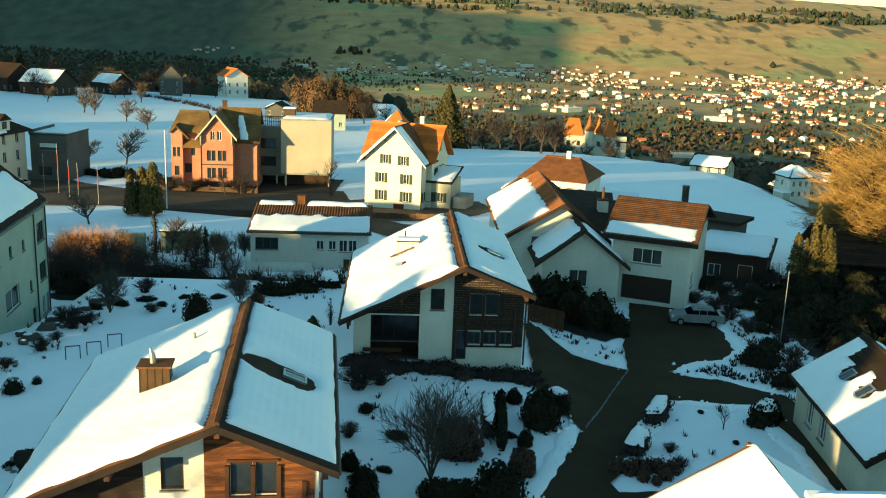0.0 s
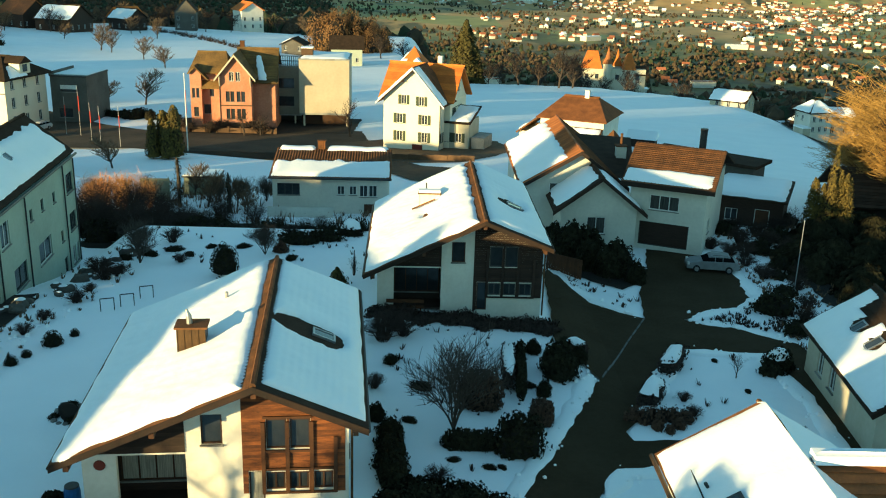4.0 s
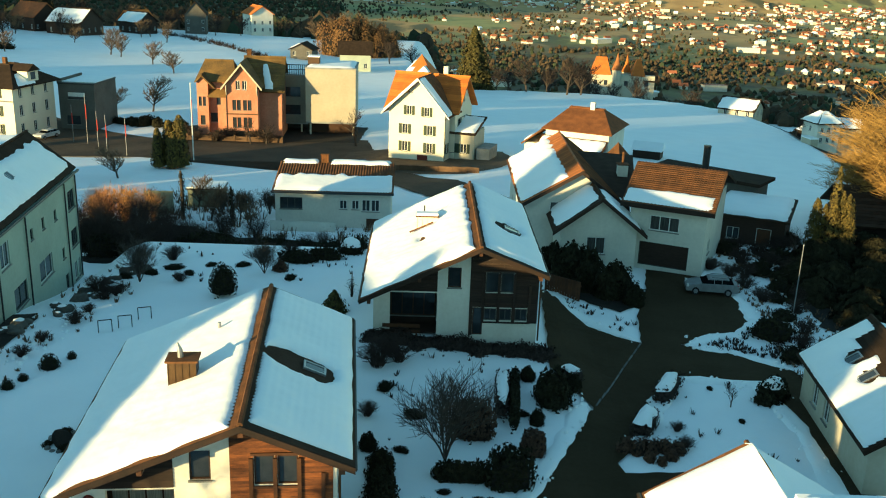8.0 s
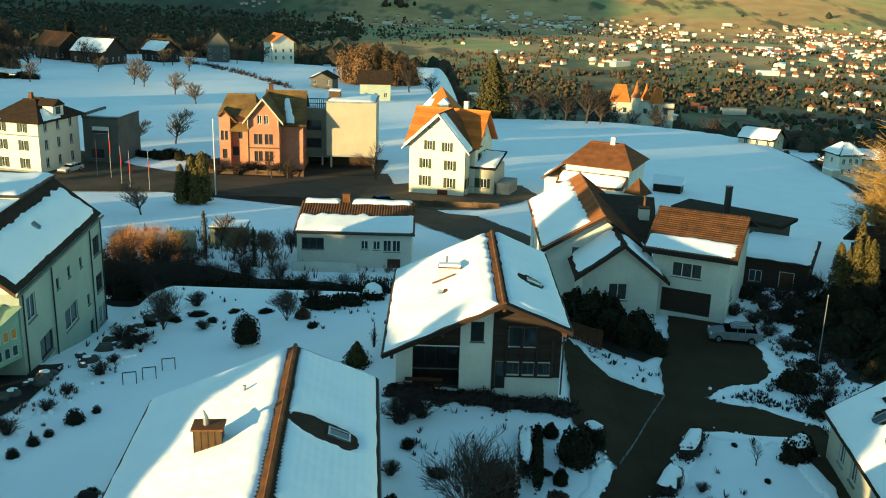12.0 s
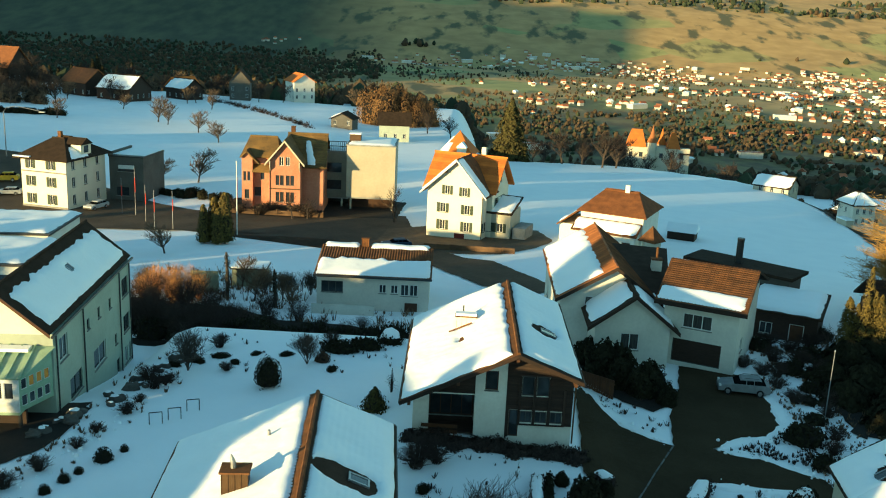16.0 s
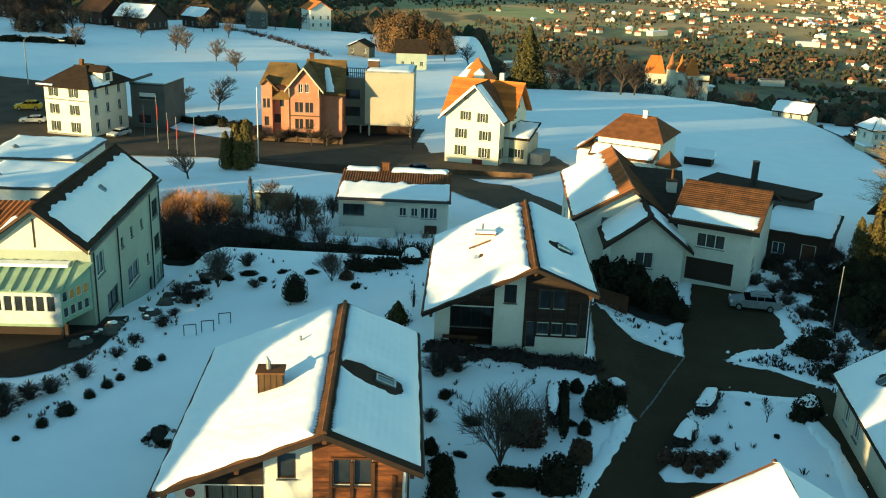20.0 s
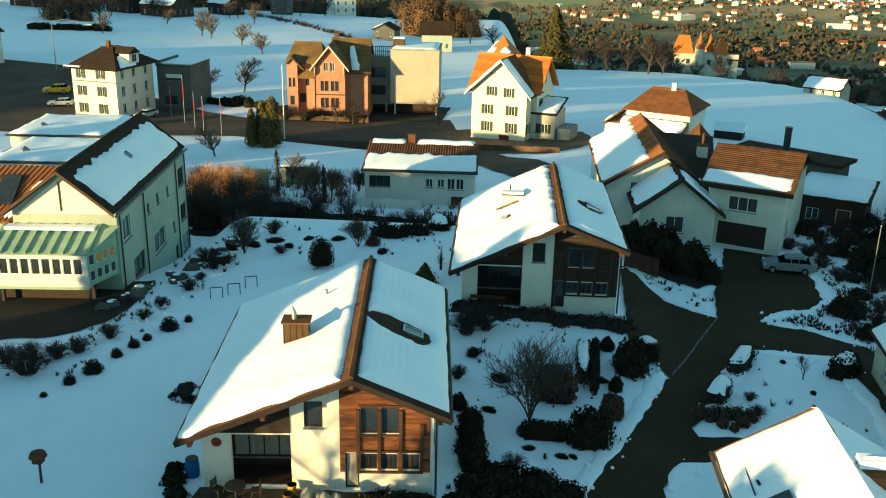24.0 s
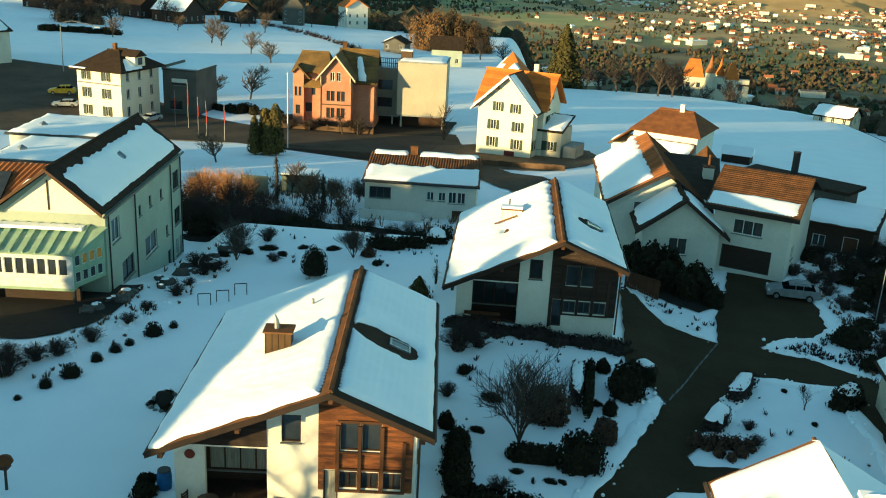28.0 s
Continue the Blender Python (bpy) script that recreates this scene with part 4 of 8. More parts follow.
# ---- red villa: main body, lower body, gabled bay in front and a small corner gable ----
hr = thing("villa", pose(-33.2, 161.0, -6.35, 0, 0, 3), "old pinkish-red villa with steep mossy gabled roofs", "house")
walls_of(hr, 7.6, 9.0, ((-5, 7.4), (5, 7.4)), PLASTER_PINK, {"right": rows((2.0, 6.0), (1.4, 4.4), 1.0, 1.8, DARK_SMALL)}, at=(2.6, 2.6))
for a, b, c, d in (((-1.6, 1.9, 7.0), (7.0, 1.9, 7.0), (6.7, 7.2, 12.3), (-0.4, 7.2, 12.3)), ((7.0, 12.2, 7.2), (-1.6, 12.2, 7.2), (-0.4, 7.2, 12.3), (6.7, 7.2, 12.3))):
    roof_slab(hr, a, b, c, d, TILE_OCHRE, courses=0.45)
wall(hr, Matrix(((0, 0, 1, 6.4), (1, 0, 0, 2.9), (0, 1, 0, 0), (0, 0, 0, 1))), 8.6, [(0, 7.5), (4.3, 11.9), (8.6, 7.5)], [(3.9, 8.4, 0.8, 1.4)], PLASTER_PINK, 7.37, 0.3)
part("ridge_cap", Shape().tube([(-0.5, 7.2, 12.32), (6.8, 7.2, 12.32)], [0.17, 0.17], 6), TILE_OCHRE, hr)
snow_on(hr, (3.4, 1.9, 7.0), (6.0, 1.9, 7.0), (3.6, 7.2, 12.3), (2.4, 7.2, 12.3), 0.1, 0.75, 0.06, 0.8, 0.25, 13.0, (0.4, 0.7, 0.5, 0.7))
walls_of(hr, 6.0, 7.5, ((-5, 8.6), (5, 8.6)), PLASTER_PINK, {"front": [(1.9, 1.6, 1.2, 1.6, DARK_SMALL), (3.0, 4.6, 0.7, 1.6, DARK_SMALL)], "left": rows((1.5, 4.5), (1.4, 4.6), 0.9, 1.7, DARK_SMALL)}, at=(-4.6, 2.0))
slopes = hip_roof(hr, -7.6, 2.0, -1.5, 9.5, 8.6, 11.7, 0.5, 0.6, 3.6, TILE_OCHRE)
walls_of(hr, 5.3, 3.2, ((-3.4, 7.75), (0, 11.65), (3.4, 7.75)), PLASTER_PINK, {"front": [(u, v, 0.66, 1.75, DARK_SMALL) for v in (1.1, 4.05) for u in (1.02, 1.78, 2.82, 3.58)] + [(1.65, 7.5, 0.75, 1.55), (2.75, 7.5, 0.75, 1.55)]})
left, right = gable_roof(hr, 8.4, ((-3.45, 7.6), (0, 11.8), (3.45, 7.6)), 0.7, 0.0, TILE_OCHRE, courses=0.45)
for sx in (-1, 1):
    part("barge_board", Shape().hexa([(sx * 3.45, -0.76, 7.45), (0, -0.76, 11.62), (0, -0.705, 11.62), (sx * 3.45, -0.705, 7.45), (sx * 3.45, -0.76, 7.85), (0, -0.76, 12.02), (0, -0.705, 12.02), (sx * 3.45, -0.705, 7.85)]), PLASTER_CREAM, hr, "cream carved gable board")
    part("bracket", Shape().hexa([(sx * 2.5, -0.7, 7.3), (sx * 2.64, -0.7, 7.3), (sx * 2.64, -0.003, 6.5), (sx * 2.5, -0.003, 6.5), (sx * 2.5, -0.7, 8.3), (sx * 2.64, -0.7, 8.3), (sx * 2.64, -0.003, 8.3), (sx * 2.5, -0.003, 8.3)]), PLASTER_CREAM, hr)
part("string_course", Shape().box(-2.7, -0.06, 3.3, 2.7, -0.003, 3.5), STONE_BROWN, hr)
part("plinth", Shape().box(-2.72, -0.08, -0.9, 2.72, -0.003, 0.45), STONE_BROWN, hr)
part("porch_roof", Shape().hexa([(-5.9, 0.7, 6.0), (-2.72, 0.7, 6.0), (-2.72, 1.99, 7.1), (-5.9, 1.99, 7.1), (-5.9, 0.7, 6.15), (-2.72, 0.7, 6.15), (-2.72, 1.99, 7.3), (-5.9, 1.99, 7.3)]), TILE_OCHRE, hr)
walls_of(hr, 1.9, 1.6, ((-1.2, 8.6), (0, 9.5), (2.0, 7.4)), PLASTER_PINK, {"front": [(0.3, 4.5, 0.5, 1.6, DARK_SMALL), (1.0, 4.5, 0.5, 1.6, DARK_SMALL), (0.5, 1.3, 0.8, 1.6, DARK_SMALL)]}, at=(-6.75, 0.9))
gable_roof(hr, 4.2, ((-1.25, 8.4), (0, 9.6), (2.2, 7.4)), 0.5, 0.0, TILE_OCHRE, at=(-6.75, 0.9))
part("downpipe", Shape().tube([(-2.62, -0.08, 7.4), (-2.62, -0.08, -0.5)], [0.06, 0.06], 6), METAL_DARK, hr)
gw = thing("garden_wall", pose(-36, 158.6, 0), "low brown garden wall with posts before the villa", "wall")
for i in range(9):
    x = -8 + 2 * i
    z = ground_z(-36 + x, 158.6)
    part("panel", Shape().box(x, -0.1, z - 0.3, x + 1.75, 0.1, z + 0.9), STONE_BROWN, gw)
    part("post", Shape().box(x + 1.75, -0.16, z - 0.3, x + 2.0, 0.16, z + 1.15), STONE_BROWN, gw)

# ---- flat-roofed block on pillars ----
hk = thing("concrete_block", pose(-19.0, 168.2, -8.05, 0, 0, 2), "plain sand-coloured flat-roofed apartment block on pillars", "apartment block")
walls_of(hk, 8.8, 10, ((-5, 12.2), (5, 12.2)), PLASTER_SAND, {}, 2.9)
part("roof", Shape().box(-4.5, -0.15, 12.2, 4.5, 10.2, 12.45), CONCRETE, hk)
snow_on(hk, (-4.4, -0.1, 12.45), (4.4, -0.1, 12.45), (4.4, 10.1, 12.46), (-4.4, 10.1, 12.46), 0.02, 0.98, 0.02, 0.98, 0.3, 14.2, step=0.6)
part("lift_house", Shape().box(-4.2, 3.0, 12.4, -2.2, 5.0, 13.9), STONE_BROWN, hk)
part("lift_snow", Shape().box(-4.25, 2.95, 13.904, -2.15, 5.05, 14.1), SNOW, hk)
part("floor_slab", Shape().box(-4.3, 0.0, 2.6, 4.3, 10, 2.89), CONCRETE, hk)
part("garage_wall", Shape().box(-4.2, 2.5, -1, 4.2, 2.8, 2.6), FRAME_BROWN, hk)
for x in (-3.6, 4.0):
    part("pillar", Shape().box(x - 0.15, 0.3, -1, x + 0.15, 0.6, 2.6), PLASTER_CREAM, hk)
hk2 = thing("concrete_wing", pose(-26.1, 170.2, -8.05, 0, 0, 2), "grey recessed wing of the apartment block with wide dark windows", "apartment block")
walls_of(hk2, 5.6, 8, ((-3, 10.6), (3, 10.6)), RENDER_OLIVE, {"front": [(1.5, 3.7, 2.8, 1.75, DARK_SMALL), (1.5, 6.9, 2.8, 1.75, DARK_SMALL)]}, 2.2)
part("floor_slab", Shape().box(-2.8, 0.0, 2.0, 2.8, 8, 2.19), CONCRETE, hk2)
for x in (-1.4, 1.6):
    part("pillar", Shape().box(x - 0.14, 0.3, -1, x + 0.14, 0.58, 2.0), PLASTER_CREAM, hk2)
part("roof", Shape().box(-2.8, 0, 10.6, 2.8, 8, 10.8), CONCRETE, hk2)
part("parking_back", Shape().box(-2.8, 4.0, -1, 2.8, 4.2, 2.0), FRAME_DARK, hk2)
rail = thing("roof_railing", pose(-26.1, 170.2, 2.75, 0, 0, 2), "dark metal railing on the roof terrace", "railing")
for i in range(15):
    part("bar", Shape().box(-2.7 + i * 0.38, 0.05, 0, -2.6 + i * 0.38, 0.12, 1.7), METAL_DARK, rail)
for z in (0.85, 1.7):
    part("handrail", Shape().box(-2.75, 0.03, z, 2.75, 0.14, z + 0.12), METAL_DARK, rail)
snow_on(hk2, (-2.7, 0.2, 10.8), (2.7, 0.2, 10.8), (2.7, 7.9, 10.81), (-2.7, 7.9, 10.81), 0.02, 0.98, 0.02, 0.98, 0.25, 14.4, step=0.6)

# ---- white house with the orange roof ----
hw = thing("white_house", pose(-3.2, 147.0, -6.8, 0, 0, -18), "tall white house with dark shutters and a steep orange roof", "house")
STYLE_W = dict(shutters=SHUTTER)
walls_of(hw, 9.2, 2.6, ((-5.1, 7.5), (0.45, 12.6), (5.1, 7.5)), PLASTER_WARM, {"front": [(2.2, 1.3, 0.95, 1.6, STYLE_W), (6.3, 1.3, 0.95, 1.6, STYLE_W), (2.2, 4.1, 0.95, 1.55, STYLE_W), (6.3, 4.1, 0.95, 1.55, STYLE_W), (2.9, 7.1, 0.85, 1.45, STYLE_W), (5.8, 7.0, 0.85, 1.45, STYLE_W)], "right": [(0.6, 1.3, 0.8, 1.5, STYLE_W)]})
left, right = gable_roof(hw, 6.0, ((-5.6, 7.1), (0.45, 12.7), (5.6, 7.0)), 1.0, 0.0, TILE_BROWN)
snow_on(hw, *left, 0.2, 0.99, 0.03, 1.0, 0.3, 14.0, (0.2, 0.2, 0.2, 1.0))
snow_on(hw, *right, 0.01, 0.36, 0.03, 1.0, 0.3, 15.0, (0.2, 0.4, 0.2, 0.2))
for sx, z in ((-5.6, 7.1), (5.6, 7.0)):
    part("barge_board", Shape().hexa([(sx, -1.07, z - 0.1), (0.45, -1.07, 12.6), (0.45, -1.004, 12.6), (sx, -1.004, z - 0.1), (sx, -1.07, z + 0.2), (0.45, -1.07, 12.9), (0.45, -1.004, 12.9), (sx, -1.004, z + 0.2)]), FRAME_WHITE, hw)
for sx in (-1.4, 2.2):
    part("gable_strut", Shape().box(sx, -1.0, 10.6, sx + 0.14, -0.003, 10.78), WOOD_TRIM, hw)
walls_of(hw, 10.4, 9, ((-7, 7.6), (7, 7.6)), PLASTER_WARM, {"right": rows((1.5, 5.0), (1.3, 4.6), 0.9, 1.6, STYLE_W)}, at=(0.2, 2.9))
ends = [(0, 7.6), (4.2, 12.0), (8.4, 7.6)]
wall(hw, Matrix(((0, 0, 1, 5.4), (1, 0, 0, 3.2), (0, 1, 0, 0), (0, 0, 0, 1))), 8.4, ends, [(3.8, 8.6, 0.9, 1.5)], PLASTER_WARM, 7.58, 0.3)
wall(hw, Matrix(((0, 0, -1, -5.0), (-1, 0, 0, 11.6), (0, 1, 0, 0), (0, 0, 0, 1))), 8.4, ends, [], PLASTER_WARM, 7.58, 0.3)
for a, b, c, d in (((-6.3, 2.0, 7.5), (6.2, 2.0, 7.5), (6.2, 7.4, 12.6), (-6.3, 7.4, 12.6)), ((6.2, 12.8, 7.5), (-6.3, 12.8, 7.5), (-6.3, 7.4, 12.6), (6.2, 7.4, 12.6))):
    roof_slab(hw, a, b, c, d, TILE_ORANGE, courses=0.4)
part("ridge_cap", Shape().tube([(-6.4, 7.4, 12.65), (6.3, 7.4, 12.65)], [0.17, 0.17], 6), TILE_ORANGE, hw)
part("chimney", Shape().box(1.6, 7.9, 11.8, 2.3, 8.6, 13.9), PLASTER_WARM, hw)
part("cellar_door", Shape().box(0.2, -0.05, -0.6, 1.9, -0.003, 0.9), RED_PAINT, hw, "dark red cellar door")
part("downpipe", Shape().tube([(4.68, -0.06, 7.0), (4.68, -0.06, -0.5)], [0.06, 0.06], 6), METAL_DARK, hw)
wa = thing("white_house_annex", pose(3.2, 148.0, -6.9, 0, 0, -18), "low cream annex with snow on its flat roof", "house")
walls_of(wa, 5.6, 6, ((-3, 4.4), (3, 4.4)), PLASTER_CREAM, {"front": [(1.4, 1.3, 1.0, 1.5, STYLE_W), (3.4, 1.3, 1.0, 1.5, STYLE_W)]})
roof_slab(wa, (-3.0, -0.4, 4.5), (3.1, -0.4, 4.5), (3.1, 6.3, 6.3), (-3.0, 6.3, 6.3), TILE_DARK)
snow_on(wa, (-3.0, -0.4, 4.5), (3.1, -0.4, 4.5), (3.1, 6.3, 6.3), (-3.0, 6.3, 6.3), 0.3, 0.97, 0.05, 0.95, 0.25, 15.5, (0.2, 0.2, 0.3, 0.9))
part("side_wall", Shape().box(2.5, 0.0, 4.3, 2.78, 5.9, 4.7), PLASTER_CREAM, wa)
part("terrace", Shape().box(3.1, 0.5, -1.5, 5.2, 5.5, 2.2), CONCRETE, wa)
bal = thing("balcony", pose(-1.3, 150.8, -6.8, 0, 0, -18), "brown wooden balcony on the side of the white house", "balcony")
part("deck", Shape().box(3.2, 0, 5.2, 4.8, 5, 5.35), WOOD_TRIM, bal)
for i in range(16):
    part("baluster", Shape().box(4.7, 0.05 + i * 0.32, 5.35, 4.76, 0.2 + i * 0.32, 6.25), WOOD_DARK, bal)
part("front_rail", Shape().box(4.66, 0, 6.25, 4.8, 5.1, 6.34), WOOD_DARK, bal)

# ---- orange-roofed house behind ----
hq = thing("orange_house", pose(-4.3, 200, -7.6, 0, 0, -12), "white house with a bright orange pyramid roof edged with snow", "house")
walls_of(hq, 6.2, 6.2, ((-4, 6.3), (4, 6.3)), PLASTER_WHITE, {"front": rows((1.0, 4.2), (1.2, 4.0), 1.0, 1.5)})
slopes = hip_roof(hq, -3.1, 0, 3.1, 6.2, 6.3, 10.9, 0.6, 3.0, 3.0, TILE_ORANGE)
snow_on(hq, *slopes[3], 0.02, 0.98, 0.05, 0.75, 0.3, 15.7, (0.4, 0.4, 0.8, 0.4), 0.4)
snow_on(hq, *slopes[0], 0.0, 0.25, 0.05, 0.5, 0.3, 15.8, (0.3, 0.4, 0.6, 0.4), 0.4)
dm = part("dormer", Shape().box(0.2, -0.3, 6.6, 2.2, 2.2, 7.9), PLASTER_WHITE, hq, "white dormer under a small snowy gable")
part("dormer_roof", Shape().add([(0.0, -0.5, 7.85), (1.2, -0.5, 9.0), (2.4, -0.5, 7.85), (0.0, 2.4, 7.85), (1.2, 2.4, 9.0), (2.4, 2.4, 7.85)], ((0, 1, 2), (5, 4, 3), (0, 3, 4, 1), (1, 4, 5, 2), (2, 5, 3, 0))), SNOW, dm)

# ---- cream house and grey block in the far corner of the road ----
hz = thing("cream_house", pose(-73.0, 154.6, -7.3, 0, 0, -13), "cream plastered house with a dark hipped roof", "house")
walls_of(hz, 8.8, 11, ((-5, 8.7), (5, 8.7)), PLASTER_WARM, {"front": rows((1.4, 5.4), (0.9, 3.9, 6.9), 0.9, 1.7, STYLE_W), "right": rows((1.2, 4.5, 8.0), (0.9, 3.9, 6.9), 0.9, 1.7)})
slopes = hip_roof(hz, -4.4, 0, 4.4, 11, 8.7, 11.7, 1.0, 3.2, 4.4, TILE_DARK)
snow_on(hz, *slopes[1], 0.1, 0.5, 0.05, 0.6, 0.2, 15.9, (0.4, 0.5, 0.5, 0.5))
part("chimney", Shape().box(-0.3, 4.6, 11.2, 0.3, 5.2, 12.8), TILE_BROWN, hz)
dm = part("dormer", Shape().box(3.0, 3.6, 9.2, 4.9, 6.4, 10.9), PLASTER_WARM, hz)
part("dormer_roof", Shape().add([(2.2, 3.3, 10.9), (5.2, 3.3, 10.9), (5.2, 6.7, 10.9), (2.2, 6.7, 10.9), (1.6, 5.0, 12.0), (5.2, 5.0, 12.0)], ((0, 1, 5, 4), (2, 3, 4, 5), (1, 2, 5), (3, 0, 4), (3, 2, 1, 0))), TILE_DARK, dm)
part("dormer_window", Shape().box(4.9, 4.4, 9.5, 4.93, 5.6, 10.7), GLASS, dm)
part("eave_snow", Shape().box(-5.2, -0.95, 8.86, -2.0, -0.4, 9.05), SNOW, hz, "remains of snow at the eave")
part("plinth", Shape().box(-4.47, -0.07, -1.0, 4.47, -0.003, 0.6), STONE, hz)
part("string_course", Shape().box(-4.45, -0.06, 6.3, 4.45, -0.003, 6.5), STONE, hz)
gb = thing("grey_block", pose(-62.5, 164.5, -7.4, 0, 0, -5), "dark grey flat-roofed modern block with a wide window", "apartment block")
walls_of(gb, 6.4, 9, ((-4, 8.0), (4, 8.0)), RENDER_GREY, {"front": [(1.6, 5.4, 3.2, 1.3, DARK_SMALL), (1.2, 1.0, 2.4, 1.6, DARK_SMALL)]})
part("roof", Shape().box(-3.3, -0.1, 8.0, 3.3, 9.1, 8.25), METAL_DARK, gb)
part("parapet", Shape().box(-3.3, -0.15, 8.25, -3.0, 9.1, 8.75), RENDER_GREY, gb)
# white panel added so that part of the window looks lit
part("window_blind", Shape().box(-1.5, -0.02, 5.9, 1.5, 0.02, 6.6), FRAME_WHITE, gb, "pale blind behind the wide window")
part("roof_snow", Shape().box(-2.9, 1.0, 8.254, 3.1, 8.8, 8.36), SNOW, gb)

# ---- farmhouse at the edge of the field ----
h4 = thing("farmhouse", pose(21.5, 144.2, -6.9, 0, 0, -24), "broad white farmhouse with a steep brown hipped roof", "house")
walls_of(h4, 10.0, 10, ((-6, 6.1), (6, 6.1)), PLASTER_WHITE, {"front": rows((1.4, 4.8, 7.6), (3.6,), 1.1, 1.3)})
hip_roof(h4, -5.0, 0, 5.0, 10, 6.1, 8.9, 0.6, 2.2, 4.6, TILE_RED)
roof_slab(h4, (-8.8, 9, 3.4), (-8.8, -0.6, 3.4), (-5.5, -0.4, 6.0), (-5.5, 9, 6.0), TILE_BROWN, name="side_roof")
snow_on(h4, (-8.8, 9, 3.4), (-8.8, -0.6, 3.4), (-5.5, -0.4, 6.0), (-5.5, 9, 6.0), 0.05, 0.95, 0.05, 0.5, 0.3, 16.6)
part("side_wing", Shape().box(-8.4, 0.1, -1.5, -5.02, 8.6, 3.5), PLASTER_WARM, h4)
a, b, c, d = (-5.6, -3.0, 3.5), (4.9, -3.0, 3.5), (4.9, 0.0, 5.0), (-5.6, 0.0, 5.0)
roof_slab(h4, a, b, c, d, TILE_BROWN)
snow_on(h4, a, b, c, d, 0.02, 0.98, 0.1, 0.95, 0.4, 16.2, (0.3, 0.3, 0.3, 0.3))
part("lean_to", Shape().box(-5.3, -2.6, -1, 4.6, -0.01, 3.4), PLASTER_WHITE, h4)
for x in (-3.6, 0.2, 2.6):
    part("lean_to_opening", Shape().box(x, -2.66, 0.8, x + 1.3, -2.603, 2.4), FRAME_BROWN, h4)
part("chimney", Shape().box(0.6, 4.4, 8.2, 1.3, 5.1, 10.0), PLASTER_WHITE, h4)
tur = thing("roof_turret", pose(27.0, 139.0, -5.2), "small square shed with a pointed brown pyramid roof", "shed")
part("wall", Shape().box(-1.2, -1.2, -3, 1.2, 1.2, 1.6), PLASTER_CREAM, tur)
part("roof", Shape().tube([(0, 0, 1.58), (0, 0, 3.9)], [2.2, 0.02], 4), TILE_BROWN, tur)

# ---- house by the lower drive and the roof close to the viewer ----
PROFILE_5 = ((-4.0, 2.6), (0, 5.4), (4.0, 2.6))
h5, left, right = simple_house("cottage", "cream cottage with a snow-covered roof and roof windows", pose(25.4, 41.4, 0.1, 0, 0, -4.4), 7.0, 11.0, PROFILE_5, 0.4, PLASTER_CREAM, TILE_DARK, {"left": rows((1.7, 3.8), (0.9,), 0.95, 1.35), "front": rows((1.2, 4.6), (0.9,), 1.0, 1.3)}, courses=0.4)
snow_on(h5, *left, 0.01, 0.41, 0.02, 0.68, 0.3, 16.0, (0.05, 0.2, 0.5, 0.1), 0.14, holes=((0.30, 0.54, 0.55, 1.3), (0.31, 0.68, 0.5, 1.5)))
snow_on(h5, *left, 0.01, 0.15, 0.45, 0.95, 0.3, 16.3, (0.2, 0.4, 0.2, 0.1), 0.14)
snow_on(h5, *left, 0.36, 0.99, 0.02, 0.74, 0.3, 16.4, (0.05, 0.1, 0.3, 0.3), 0.14, holes=((0.50, 0.52, 0.42, 1.5), (0.51, 0.68, 0.4, 1.6)))
snow_on(h5, *left, 0.6, 0.99, 0.6, 0.93, 0.3, 16.6, (0.2, 0.1, 0.3, 0.5), 0.14)
snow_on(h5, *right, 0.01, 0.99, 0.02, 0.9, 0.3, 16.8, (0.05, 0.1, 0.3, 0.1), 0.3)
h6, left, right = simple_house("gable_house", "house with smooth thick snow on a broad roof", pose(13.25, 20.3, 0.62, 0, 0, 0.5), 7.2, 13.6, ((-4.1, 3.6), (0, 6.1), (4.1, 3.6)), 0.8, PLASTER_WHITE, TILE_BROWN, {})
snow_on(h6, *left, 0.01, 0.99, 0.01, 1.035, 0.32, 17.0, (0.05, 0.1, 0.0, 0.1), crest=True)
snow_on(h6, *right, 0.01, 0.99, 0.01, 1.035, 0.32, 18.0, (0.05, 0.1, 0.0, 0.1), crest=True)


# ---- plants ----
def bare_shape(seed, height, spread, limbs, depth, trunk_r, lean=0.5, first=0.25, thin=0.012):
    """Trunk with limbs, and twigs, as two shapes; branches fork and thin out."""
    rnd = random.Random(seed)
    wood, twigs = Shape(), Shape()

    def grow(p, d, length, r, level):
        q, pts, rad = Vector(p), [Vector(p)], [r]
        n = 3
        for i in range(n):
            d = (d + Vector((rnd.uniform(-1, 1), rnd.uniform(-1, 1), rnd.uniform(-0.35, 0.6))) * 0.22).normalized()
            q = q + d * (length / n)
            pts.append(q.copy())
            rad.append(r * (1 - 0.55 * (i + 1) / n))
        (wood if level == 0 or (level == 1 and r > 0.03) else twigs).tube(pts, rad, 5 if level == 0 else 3, False)
        if level >= depth:
            return
        for k in range(limbs if level == 0 else rnd.choice((3, 4, 4, 5))):
            f = rnd.uniform(first if level == 0 else 0.3, 1.0) * n
            i = min(int(f), n - 1)
            start = pts[i].lerp(pts[i + 1], f - i)
            a = rnd.uniform(0, 6.283)
            side = Vector((math.cos(a), math.sin(a), 0))
            nd = (d * 0.55 + side * spread * rnd.uniform(0.5, 1.1) + Vector((0, 0, lean * rnd.uniform(0.2, 0.9)))).normalized()
            grow(start, nd, length * rnd.uniform(0.45, 0.72), max(rad[i] * 0.5, thin), level + 1)

    grow((0, 0, -0.1), Vector((0, 0, 1)), height * 0.55, trunk_r, 0)
    return wood, twigs


